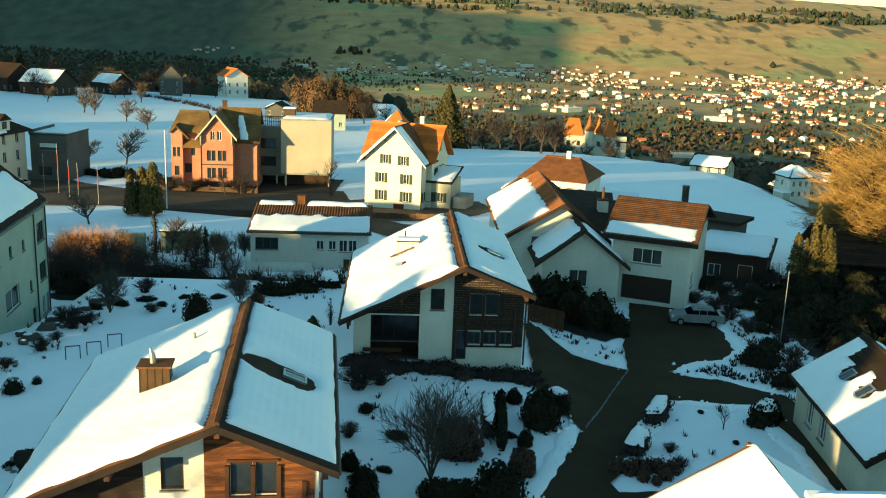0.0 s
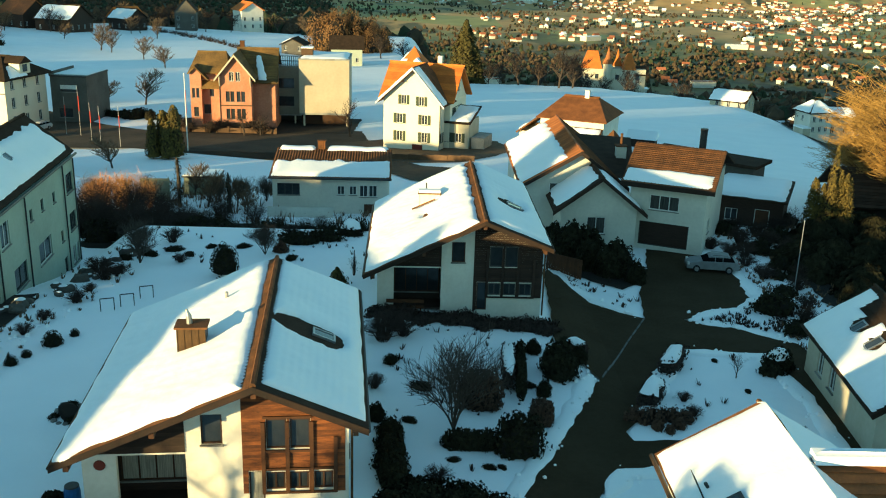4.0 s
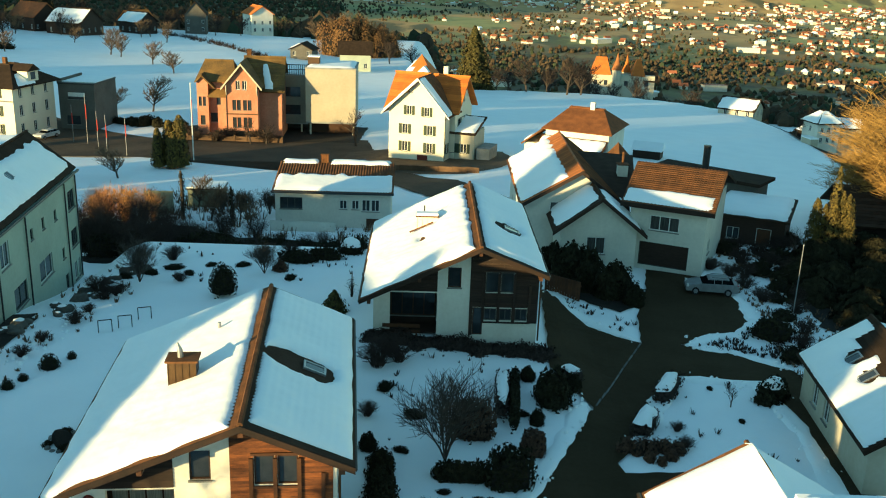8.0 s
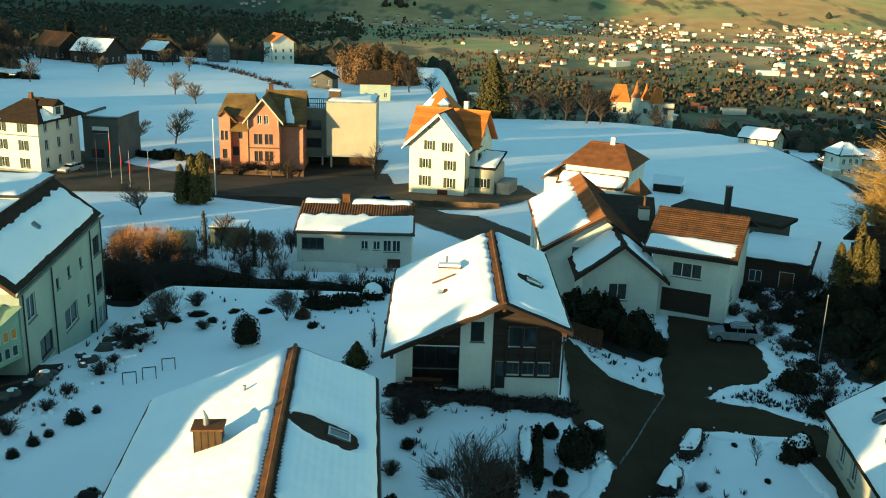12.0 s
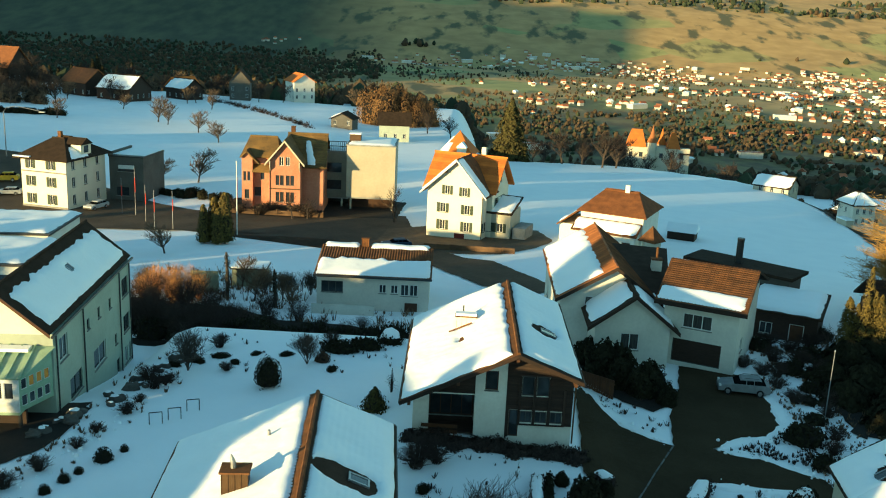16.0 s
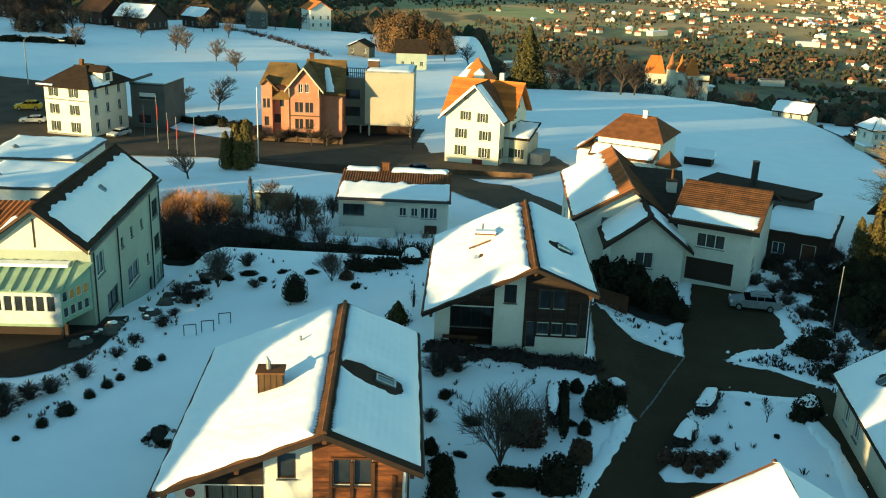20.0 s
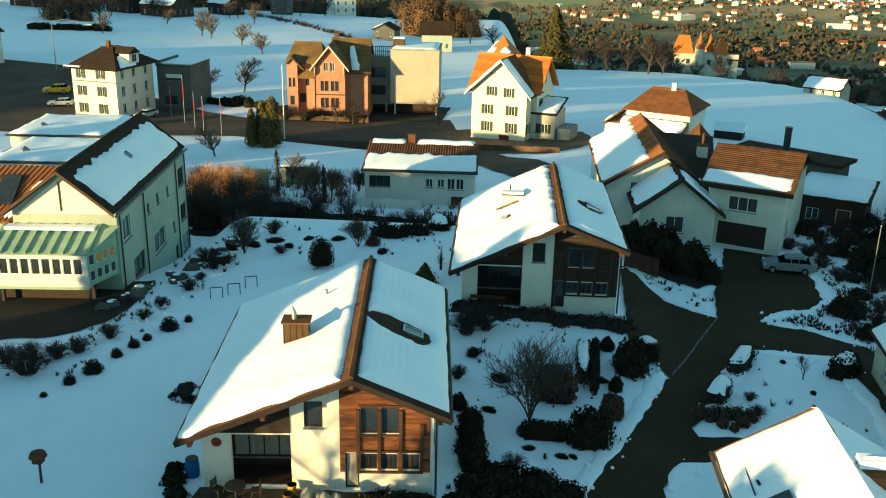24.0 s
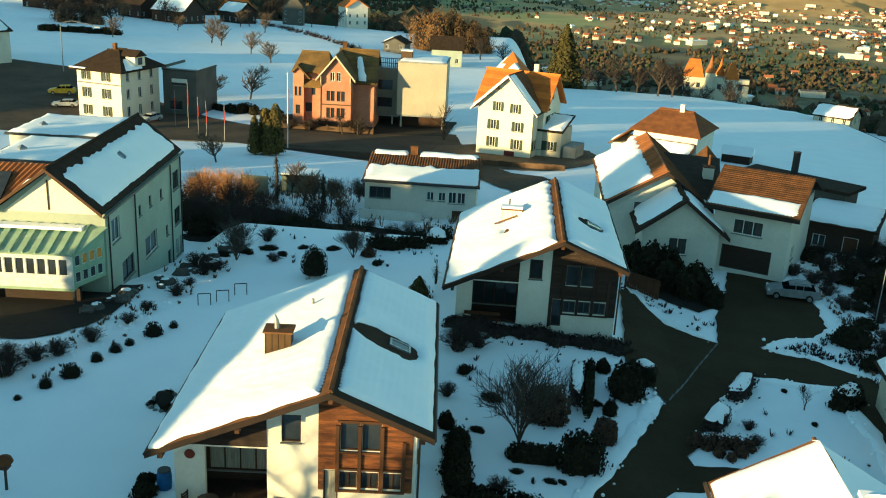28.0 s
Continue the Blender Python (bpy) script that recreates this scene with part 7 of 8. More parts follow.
# ---- silver car at the turning place ----
def car(m, label="silver estate car parked beside the snowy bank", shade=(0.21, 0.22, 0.23)):
    c = thing("car", m, label, "car")
    paint = material("car_paint", shade, 0.5, None, 2, metal=0.0)
    rubber = material("black_rubber", (0.015, 0.015, 0.015), 0.85)
    lamp_red = material("red_lamp_cover", (0.35, 0.02, 0.015), 0.2)
    lamp_clear = material("clear_lamp_cover", (0.7, 0.7, 0.68), 0.1)
    side = [(-2.2, 0.3), (-2.24, 0.5), (-2.12, 0.68), (-1.7, 0.8), (-1.05, 0.9), (0.5, 0.93), (2.05, 0.95), (2.22, 0.8), (2.25, 0.5), (2.15, 0.3)]
    s = Shape()
    k = len(side)
    for y, inset in ((-0.86, 0.0), (-0.8, -0.03), (0.8, -0.03), (0.86, 0.0)):
        s.v += [(x, y, z + (0.03 if abs(y) < 0.85 and z > 0.5 else 0)) for x, z in side]
    s.f = [tuple(range(k))[::-1], tuple(range(3 * k, 4 * k))] + [(r * k + i, r * k + (i + 1) % k, (r + 1) * k + (i + 1) % k, (r + 1) * k + i) for r in range(3) for i in range(k)]
    body = part("body", s, paint, c)
    cab = [(-1.0, 0.88), (-0.3, 1.27), (1.2, 1.31), (1.9, 0.93)]
    s = Shape()
    s.v = [(x, y * (0.80 if z < 1.2 else 0.66), z) for y in (-1, 1) for x, z in cab]
    s.f = [(3, 2, 1, 0), (4, 5, 6, 7), (0, 1, 5, 4), (1, 2, 6, 5), (2, 3, 7, 6)]
    cabin = part("cabin", s, material("tinted_car_glass", (0.006, 0.007, 0.008), 0.6, gloss=0.0), c, "dark car windows")
    part("roof", Shape().hexa([(-0.42, -0.68, 1.24), (1.42, -0.68, 1.28), (1.42, 0.68, 1.28), (-0.42, 0.68, 1.24), (-0.26, -0.58, 1.34), (1.3, -0.58, 1.38), (1.3, 0.58, 1.38), (-0.26, 0.58, 1.34)]), paint, cabin)
    for x in (0.1, 0.75):
        part("pillar", Shape().hexa([(x, -0.815, 0.97), (x + 0.05, -0.815, 0.97), (x + 0.05, 0.815, 0.97), (x, 0.815, 0.97), (x, -0.665, 1.30), (x + 0.05, -0.665, 1.30), (x + 0.05, 0.665, 1.30), (x, 0.665, 1.30)]), paint, cabin)
    for y in (-0.55, 0.55):
        part("roof_rail", Shape().tube([(-0.1, y, 1.42), (1.2, y, 1.42)], [0.02, 0.02], 6), METAL_DARK, c)
    for x in (-1.4, 1.35):
        for y in (-0.86, 0.86):
            w = part("wheel", Shape().tube([(x, y - 0.1, 0.31), (x, y + 0.1, 0.31)], [0.31, 0.31], 16), rubber, c)
            part("rim", Shape().tube([(x, y - 0.11, 0.31), (x, y + 0.11, 0.31)], [0.19, 0.19], 10), METAL_GREY, w)
    for y in (-0.7, 0.7):
        part("headlight", Shape().box(-2.19, y - 0.16, 0.62, -2.0, y + 0.16, 0.78), lamp_clear, c)
        part("tail_light", Shape().box(2.1, y - 0.1, 0.65, 2.19, y + 0.1, 0.95), lamp_red, c)
    part("bumper", Shape().box(-2.26, -0.8, 0.3, -2.18, 0.8, 0.52), METAL_DARK, c)
    return c


car(on_ground(22.5, 72.0, -8, 0.04) @ Matrix.Diagonal((0.92, 0.96, 1.0, 1)))
car(on_ground(-89.5, 174.0, 15, 0.06) @ Matrix.Diagonal((1.1, 1.1, 1.35, 1)), "yellow van parked beside the cream house", (0.6, 0.42, 0.03))
car(on_ground(-83.8, 163.6, 15, 0.06), "white car parked beside the cream house", (0.62, 0.61, 0.58))
car(on_ground(-64.8, 156.0, 70, 0.06), "pale car parked before the grey block", (0.5, 0.5, 0.49))
car(on_ground(-11.5, 137.5, 20, 0.06), "dark blue car parked by the village road", (0.03, 0.05, 0.09))


# ---- poles, lamps, garden things ----
def pole(x, y, hgt, r, mat, label, name="pole", band=None):
    p = thing(name, on_ground(x, y), label, "pole")
    part("shaft", Shape().tube([(0, 0, -0.3), (0, 0, hgt)], [r, r * 0.7], 8), mat, p)
    part("knob", Shape().tube([(0, 0, hgt), (0, 0, hgt + r * 2.2)], [r * 1.3, r * 0.5], 8), mat, p)
    if band:
        part("flag", Shape().box(-0.02, -0.06, hgt * 0.5, 0.1, 0.04, hgt * 0.8), band, p, "furled red and white flag")
    return p


RED = material("red_cloth", (0.40, 0.05, 0.035), 0.9)
pole(27.5, 67.2, 5.6, 0.05, METAL_GREY, "tall slim grey pole in the bank", "flagpole")
pole(-36.6, 140.8, 11.5, 0.10, FRAME_WHITE, "white flagpole by the road before the villa", "flagpole", RED)
for x, y, hh in ((-59.3, 153.3, 6.0), (-56.6, 152.2, 8.0), (-53.1, 147.1, 6.0), (-49.1, 139.5, 6.5), (-47.4, 143.1, 6.0)):
    pole(x, y, hh, 0.05, METAL_GREY, "slim flagpole with a furled red flag by the road", "flagpole", RED)
sl = thing("street_lamp", on_ground(-100, 196, 0), "tall street lamp with a long curved arm", "lamp")
part("post", Shape().tube([(0, 0, -0.5), (0, 0, 9.5), (0.6, 0, 10.4), (3.0, -0.5, 10.9), (9.0, -2.0, 10.2)], [0.12, 0.1, 0.08, 0.07, 0.06], 6), METAL_GREY, sl)
part("lamp_head", Shape().box(8.6, -2.3, 10.0, 9.8, -1.8, 10.2), METAL_GREY, sl)
for x, y, t in ((-21.0, 56.8, 20), (-20.0, 57.7, 20), (-19.2, 59.3, 20)):
    f = thing("rack", on_ground(x, y, t), "low metal frame standing in the snow", "rack", "garden racks")
    for a in (-0.42, 0.42):
        part("leg", Shape().tube([(a, 0, -0.1), (a, 0, 0.85)], [0.035, 0.035], 6), METAL_DARK, f)
    part("bar", Shape().tube([(-0.42, 0, 0.85), (0.42, 0, 0.85)], [0.035, 0.035], 6), METAL_DARK, f)
bh = thing("bird_house", on_ground(-22.0, 33.0), "brown round-roofed bird house on a post", "bird house")
part("post", Shape().tube([(0, 0, -0.2), (0.03, 0, 1.1)], [0.07, 0.06], 8), BARK, bh)
part("house", Shape().box(-0.22, -0.2, 1.1, 0.22, 0.2, 1.45), WOOD_TRIM, bh)
part("roof", Shape().tube([(0, 0, 1.42), (0, 0, 1.62), (0, 0, 1.75)], [0.42, 0.34, 0.05], 12), TILE_BROWN, bh)
fr = thing("flower_ring", on_ground(-18.1, 42.4), "ring-shaped flower bed edged with stones in the snow", "flower bed")
for i in range(16):
    a = 6.283 * i / 16
    part("stone", Shape().tube([(0.95 * math.cos(a), 0.95 * math.sin(a), -0.1), (0.95 * math.cos(a), 0.95 * math.sin(a), 0.1 + 0.04 * math.sin(i * 2.1))], [0.2, 0.13], 6), STONE, fr)
part("soil", Shape().tube([(0, 0, 0.0), (0.05, 0, 0.05)], [0.85, 0.7], 14), SOIL_CORE, fr)
fp = thing("fence_panel", on_ground(10.2, 69.8, -38), "brown wooden fence panel beside the drive", "fence")
for i in range(14):
    part("board", Shape().box(-1.6 + i * 0.23, -0.02, -0.1, -1.4 + i * 0.23, 0.02, 1.5), WOOD_TRIM, fp)
part("rail", Shape().box(-1.65, 0.02, 1.1, 1.65, 0.06, 1.2), WOOD_TRIM, fp)
bar = thing("water_barrel", pose(-15.2, 34.4, 1.7), "blue plastic water barrel under the eaves", "barrel")
blue = material("blue_plastic", (0.03, 0.10, 0.28), 0.5)
part("drum", Shape().tube([(0, 0, -0.2), (0, 0, 0.2), (0, 0, 0.6), (0, 0, 0.85)], [0.3, 0.34, 0.34, 0.3], 14), blue, bar)
part("lid", Shape().tube([(0, 0, 0.85), (0, 0, 0.9)], [0.31, 0.29], 14), METAL_DARK, bar)
def sack(seed, height, radius):
    """A lumpy tied cover over a potted plant."""
    s, k = Shape(), 12
    rings = ((0.0, 0.75), (0.2, 1.0), (0.45, 1.05), (0.7, 0.85), (0.88, 0.45), (1.0, 0.16))
    for f, r in rings:
        for i in range(k):
            a = 6.28318 * i / k
            q = radius * r * (1 + 0.3 * noise.noise((math.cos(a) * 1.6, math.sin(a) * 1.6, f * 2 + seed)))
            s.v.append((q * math.cos(a) + 0.1 * f * math.sin(seed), q * math.sin(a), height * f))
    n = len(rings)
    s.f = [(j * k + i, j * k + (i + 1) % k, (j + 1) * k + (i + 1) % k, (j + 1) * k + i) for j in range(n - 1) for i in range(k)] + [tuple((n - 1) * k + i for i in range(k))]
    return s


for i, (x, y, hh, r) in enumerate(((-9.3, 32.85, 0.62, 0.3), (-8.4, 32.55, 0.66, 0.27), (-8.05, 32.8, 0.5, 0.24), (-8.85, 33.1, 0.5, 0.26))):
    pot = thing("plant_pot", on_ground(x, y), "potted plant wrapped in pale cloth on the terrace", "pot", "wrapped pots")
    part("pot", Shape().tube([(0, 0, -0.1), (0, 0, 0.22)], [0.2, 0.26], 10), TILE_BROWN, pot)
    part("wrap", sack(i * 3.7, hh, r), CURTAIN, pot, soft=True).location = (0, 0, 0.12)
for x, y, r in ((-10.2, 32.9, 0.27), (-9.85, 32.6, 0.2), (-7.75, 32.3, 0.22)):
    tp = thing("terracotta_pot", on_ground(x, y), "squat terracotta pot on the terrace", "pot", "terracotta pots")
    part("bowl", Shape().tube([(0, 0, -0.05), (0, 0, r * 0.6), (0, 0, r * 1.3)], [r * 0.6, r, r * 0.95], 12, False), TILE_BROWN, tp, soft=True)
    part("soil", Shape().tube([(0, 0, r * 1.0), (0, 0, r * 1.15)], [r * 0.9, r * 0.85], 12), SOIL_CORE, tp)
bk2 = thing("bucket", on_ground(-10.15, 33.4), "yellow plastic bucket by the chalet wall", "bucket")
part("pail", Shape().tube([(0, 0, -0.02), (0, 0, 0.5)], [0.17, 0.22], 12), material("yellow_plastic", (0.55, 0.38, 0.03), 0.5), bk2)
part("rim", Shape().tube([(0, 0, 0.46), (0, 0, 0.5)], [0.235, 0.235], 12), material("yellow_plastic_rim", (0.5, 0.34, 0.03), 0.5), bk2)
tb = thing("garden_table", on_ground(-12.6, 32.7, 8), "dark round garden table on the terrace", "table")
part("tabletop", Shape().tube([(0, 0, 0.7), (0, 0, 0.74)], [0.5, 0.5], 16), METAL_DARK, tb)
part("pedestal", Shape().tube([(0, 0, 0.02), (0, 0, 0.7)], [0.05, 0.04], 8), METAL_DARK, tb)
part("foot", Shape().tube([(0, 0, -0.03), (0, 0, 0.03)], [0.28, 0.26], 12), METAL_DARK, tb)
gc = thing("garden_chair", on_ground(-13.5, 32.8, 70), "dark folded-back garden chair beside the table", "chair", "garden chairs")
for x in (-0.2, 0.2):
    part("leg", Shape().box(x - 0.02, -0.22, -0.03, x + 0.02, -0.18, 0.44), METAL_DARK, gc)
    part("leg", Shape().box(x - 0.02, 0.18, -0.03, x + 0.02, 0.22, 0.92), METAL_DARK, gc)
part("seat", Shape().box(-0.23, -0.23, 0.42, 0.23, 0.2, 0.46), WOOD_DARK, gc)
for z in (0.55, 0.68, 0.81):
    part("back_slat", Shape().box(-0.2, 0.16, z, 0.2, 0.18, z + 0.09), WOOD_DARK, gc)
copy_thing(gc, on_ground(-11.7, 32.9, -80))
pl = thing("wall_plate", house_a.matrix_basis @ pose(-4.65, -0.03, 2.5), "round red plate hung on the chalet wall", "plate")
part("dish", Shape().tube([(0, 0, 0), (0, -0.05, 0)], [0.24, 0.2], 14), RED_PAINT, pl)
pb = thing("planter", house_a.matrix_basis @ pose(3.6, -0.75, -0.35), "long low planter with dark shrubs before the boarded gable", "planter")
part("trough", Shape().box(-1.9, -0.35, -0.3, 1.9, 0.35, 0.3), WOOD_DARK, pb)
pf, core = leafy_shape(57, 900, (1.9, 0.42, 0.4), 0.1, 0.5, base=0.3)
part("foliage", pf, EVERGREEN, pb)
sheet("terrace", [(-14.5, 30.6), (-2.5, 31.8), (-3.4, 33.9), (-8.5, 33.8), (-14.6, 33.4)], PAVING, 0.03, "worn brown paved terrace before the chalet front", "terrace", 0.25)
sheet("house_soil", [(-46, 44), (-30, 48.6), (-26.8, 51.5), (-26.0, 56), (-26.6, 60), (-28, 60), (-34, 58.5), (-46, 56)], SOIL_CORE, 0.06, "bare brown earth before the green house", "soil", 0.5, 1.0)
sheet("bank_soil", [(-38, 80.5), (-26, 81), (-14, 81.5), (-5, 83), (-4, 88), (-12, 92), (-20, 93), (-26, 97), (-38, 99)], SOIL_CORE, 0.06, "dark earth of the shaded bank below the lawn", "soil", 0.7, 1.5)
sheet("bed_soil", [(9.4, 72.6), (11, 69.6), (14.2, 66.6), (16.4, 68.6), (16.6, 75.4), (12, 76.8), (9.8, 80.5)], SOIL_CORE, 0.06, "dark planting bed under the yews", "soil", 0.3, 1.0)
sheet("yard_soil", [(-15, 143), (-9, 139), (-3, 134), (4, 134), (9.5, 140), (13, 147), (11, 156), (3, 156), (-8, 156), (-14, 152)], YARD, 0.07, "brown gravelled yard round the white house", "soil", 0.5, 1.5)
sheet("villa_soil", [(-46, 157.5), (-31, 157.5), (-22, 160), (-13.5, 161), (-13, 178), (-31, 180), (-45, 172)], SOIL_CORE, 0.08, "brown earth of the villa garden", "soil", 0.4, 2.0)
sheet("grove_soil", [(29, 64), (44, 62), (56, 80), (56, 96), (44, 96), (34, 86), (29.5, 76)], SOIL_CORE, 0.06, "dark needle-covered ground under the grove", "soil", 0.8, 2.0)
sheet("hedge_soil", [(-4.2, 54.7), (7.2, 54.9), (7.4, 56.5), (-4.2, 56.5)], SOIL_CORE, 0.05, "dark earth strip before the shaded chalet", "soil", 0.3, 0.8)
hd = bush(on_ground(-3.2, 55.3), 31, (1.0, 0.75, 0.42), TWIG, "low ragged brown hedge before the shaded chalet", "hedge", "front hedge", 900, 0.1, 0.9, "front_hedge")
for i in range(1, 9):
    x = -3.2 + 1.3 * i
    copy_thing(hd, on_ground(x, 55.3 + 0.03 * i + 0.15 * math.sin(i * 2.3), 40 * (i % 3) - 30) @ Matrix.Diagonal((1, 1, 0.95 + 0.35 * math.sin(i * 1.9), 1)))

# snow heaped along the drive
BANKS = [[(9.2, 50.2), (6.4, 43.6), (3.2, 36.2), (2.9, 30)], [(9.1, 72.6), (10.3, 67.2), (11.7, 64.0), (13.4, 62.2), (14.5, 61.4)], [(17.9, 60.8), (20.2, 62.5), (22.2, 62.9), (23.9, 65.4), (24.5, 69.6), (23.9, 74.5)], [(17.9, 60.5), (20.5, 59.9), (23.9, 57.0)], [(15.4, 55.3), (12.8, 48.8), (11.2, 45.6)], [(15.8, 55.2), (20.8, 54.5), (21.4, 48.2), (20.6, 40.5)], [(7.9, 37.4), (9.1, 39.7), (12.4, 40.2)]]
for i, line in enumerate(BANKS):
    tagged(part("snow_bank", snow_bank(line, 0.62, 0.12, 3.1 * i), SNOW, soft=True), "lumpy ridge of cleared snow along the drive edge", "snow", "snow banks")
for x, y, l, w, hh, t in ((4.25, 49.6, 2.5, 0.42, 0.95, 85), (14.6, 52.7, 2.0, 0.6, 0.95, 62), (12.3, 48.1, 1.6, 0.6, 0.9, 67), (8.6, 52.6, 0.8, 0.45, 0.6, 130)):
    bush(on_ground(x, y, t), int(x * 7), (l, w, hh), TWIG, "clipped brown hedge topped with a roll of snow", "hedge", "snowy hedges", 700, 0.1, 0.2, "snowy_hedge", cap=0.2, boxy=True)

# kerb stones along the drive
KERB_LINE = [(14.7, 60.9), (12.6, 56.4), (9.8, 50.0)]
kb = thing("kerb", Matrix.Identity(4), "grey kerb stones along the dark drive", "kerb", kind="structure")
for (x0, y0), (x1, y1) in zip(KERB_LINE, KERB_LINE[1:]):
    n = int(math.hypot(x1 - x0, y1 - y0) / 1.0)
    ang = math.degrees(math.atan2(y1 - y0, x1 - x0))
    for i in range(n):
        x, y = x0 + (x1 - x0) * (i + 0.5) / n, y0 + (y1 - y0) * (i + 0.5) / n
        k = part("kerb_stone", Shape().box(-0.497, -0.05, -0.1, 0.497, 0.05, 0.1), KERB, kb)
        k.matrix_basis = on_ground(x, y, ang)

SHED_GREEN = material("greenish_boarding", (0.26, 0.27, 0.19), 0.9, (0.19, 0.20, 0.14), 2, 0.2, 20)
# low walls and steps of the yard round the white house
yw = thing("yard_wall", pose(-1.0, 136.6, 0, 0, 0, -12), "low plastered terrace wall before the white house", "wall")
for i in range(7):
    x = -6.5 + 2.0 * i
    p = pose(-1.0, 136.6, 0, 0, 0, -12) @ Vector((x, 0, 0))
    z = ground_z(p.x, p.y)
    part("panel", Shape().box(x, -0.15, z - 0.4, x + 1.97, 0.15, z + 0.9), STONE_BROWN, yw)
db = thing("dark_barn", pose(47.0, 93.5, -3.4, 0, 0, -10), "low barn with a broad dark brown roof in shade", "barn")
walls_of(db, 9.0, 9, ((-6, 3.2), (6, 3.2)), WOOD_DARK, {})
roof_slab(db, (-5.2, -0.8, 3.2), (5.2, -0.8, 3.2), (5.2, 5.0, 6.2), (-5.2, 5.0, 6.2), TILE_DARK, courses=0.5)
roof_slab(db, (5.2, 10.0, 3.4), (-5.2, 10.0, 3.4), (-5.2, 5.0, 6.2), (5.2, 5.0, 6.2), TILE_DARK)

# garden bench and small hut
bn = thing("bench", on_ground(-1.9, 56.0), "plain brown wooden bench before the shaded chalet", "bench")
for y in (-0.18, 0.0, 0.18):
    part("seat_board", Shape().box(-1.2, y - 0.08, 0.43, 1.2, y + 0.08, 0.47), WOOD_TRIM, bn)
for x in (-1.0, 1.0):
    part("leg", Shape().box(x - 0.05, -0.2, -0.05, x + 0.05, 0.2, 0.43), WOOD_TRIM, bn)
part("backrest", Shape().box(-1.2, 0.24, 0.6, 1.2, 0.28, 0.85), WOOD_TRIM, bn)
for x, y, hh, r in ((-27.8, 101.2, 5.4, 0.2), (-21.7, 98.2, 4.4, 0.14)):
    tk = thing("lopped_trunk", on_ground(x, y), "tall lopped tree trunk overgrown with ivy", "tree", "lopped trunks")
    part("trunk", Shape().tube([(0, 0, -0.3), (0.06, 0, hh * 0.5), (-0.04, 0.03, hh)], [r * 1.2, r, r * 0.6], 7), BARK, tk)
    part("ivy", leafy_shape(int(hh * 10), 420, (r * 2.2, r * 2.2, hh * 0.95), 0.1, 0.5, 0.15, 0.0)[0], EVERGREEN, tk)
gs = thing("garden_screen", on_ground(-31.0, 103.4, 4), "weathered green board screen behind the thicket", "fence")
for i in range(7):
    part("board", Shape().box(-1.6 + 0.46 * i, -0.03, -0.3, -1.15 + 0.46 * i, 0.03, 2.6), SHED_GREEN, gs)
ht = thing("garden_hut", on_ground(-26.8, 107.4, 3), "low greenish garden hut behind the bare shrubs", "hut")
walls_of(ht, 4.0, 3.0, ((-3, 2.1), (3, 2.1)), SHED_GREEN, {})
part("roof", Shape().box(-2.2, -0.2, 2.1, 2.2, 3.2, 2.25), METAL_DARK, ht)
part("snow", Shape().box(-2.1, -0.1, 2.254, 2.1, 3.1, 2.4), SNOW, ht)
fn = thing("wire_fence", Matrix.Identity(4), "thin post fence round the bungalow garden", "fence")
for i in range(9):
    x, y = -25.0 + 1.0 * i, 106.5 - 0.1 * i
    f = part("post", Shape().box(-0.05, -0.05, -0.2, 0.05, 0.05, 1.6), METAL_GREY, fn)
    f.matrix_basis = on_ground(x, y)


# boulders of the rockery between the lawn and the green house
ROCK = material("dark_wet_rock", (0.10, 0.09, 0.075), 0.85, (0.05, 0.046, 0.04), 2.5, 0.4, 9, vary=0.3)


def boulder(m, seed, size):
    t, s, k = thing("boulder", m, "dark boulder half buried in the snowy bank", "rock", "rockery boulders"), Shape(), 8
    for j in range(5):
        f = -0.5 + 2.0 * j / 4
        for i in range(k):
            a = 6.283 * i / k
            d = Vector((math.cos(a) * math.cos(f), math.sin(a) * math.cos(f), math.sin(f)))
            q = size * (1 + 0.45 * noise.noise(d * 1.7 + Vector((seed, 0, 0))))
            s.v.append((d.x * q * 1.25, d.y * q, d.z * q * 0.8))
    s.v.append((0, 0, size * 0.85))
    s.f = [(j * k + i, j * k + (i + 1) % k, (j + 1) * k + (i + 1) % k, (j + 1) * k + i) for j in range(4) for i in range(k)] + [(4 * k + i, 4 * k + (i + 1) % k, 5 * k) for i in range(k)]
    part("stone", s, ROCK, t)
    cap = Shape()
    cap.v = [(0, 0, size * 0.98)] + [(math.cos(0.785 * i) * size * 0.7 * (1 + 0.3 * noise.noise((i, seed, 1.5))), math.sin(0.785 * i) * size * 0.6, size * 0.74) for i in range(8)]
    cap.f = [(0, 1 + i, 1 + (i + 1) % 8) for i in range(8)]
    if seed % 3:
        part("snow_cap", cap, SNOW, t, soft=True)


rnd = random.Random(31)
for i in range(26):
    f = i / 25
    x, y = -27.2 + 4.6 * f + rnd.uniform(-0.9, 0.9), 54.5 + 16.0 * f + rnd.uniform(-0.7, 0.7)
    boulder(on_ground(x, y, rnd.uniform(0, 360)), i, rnd.uniform(0.25, 0.6))

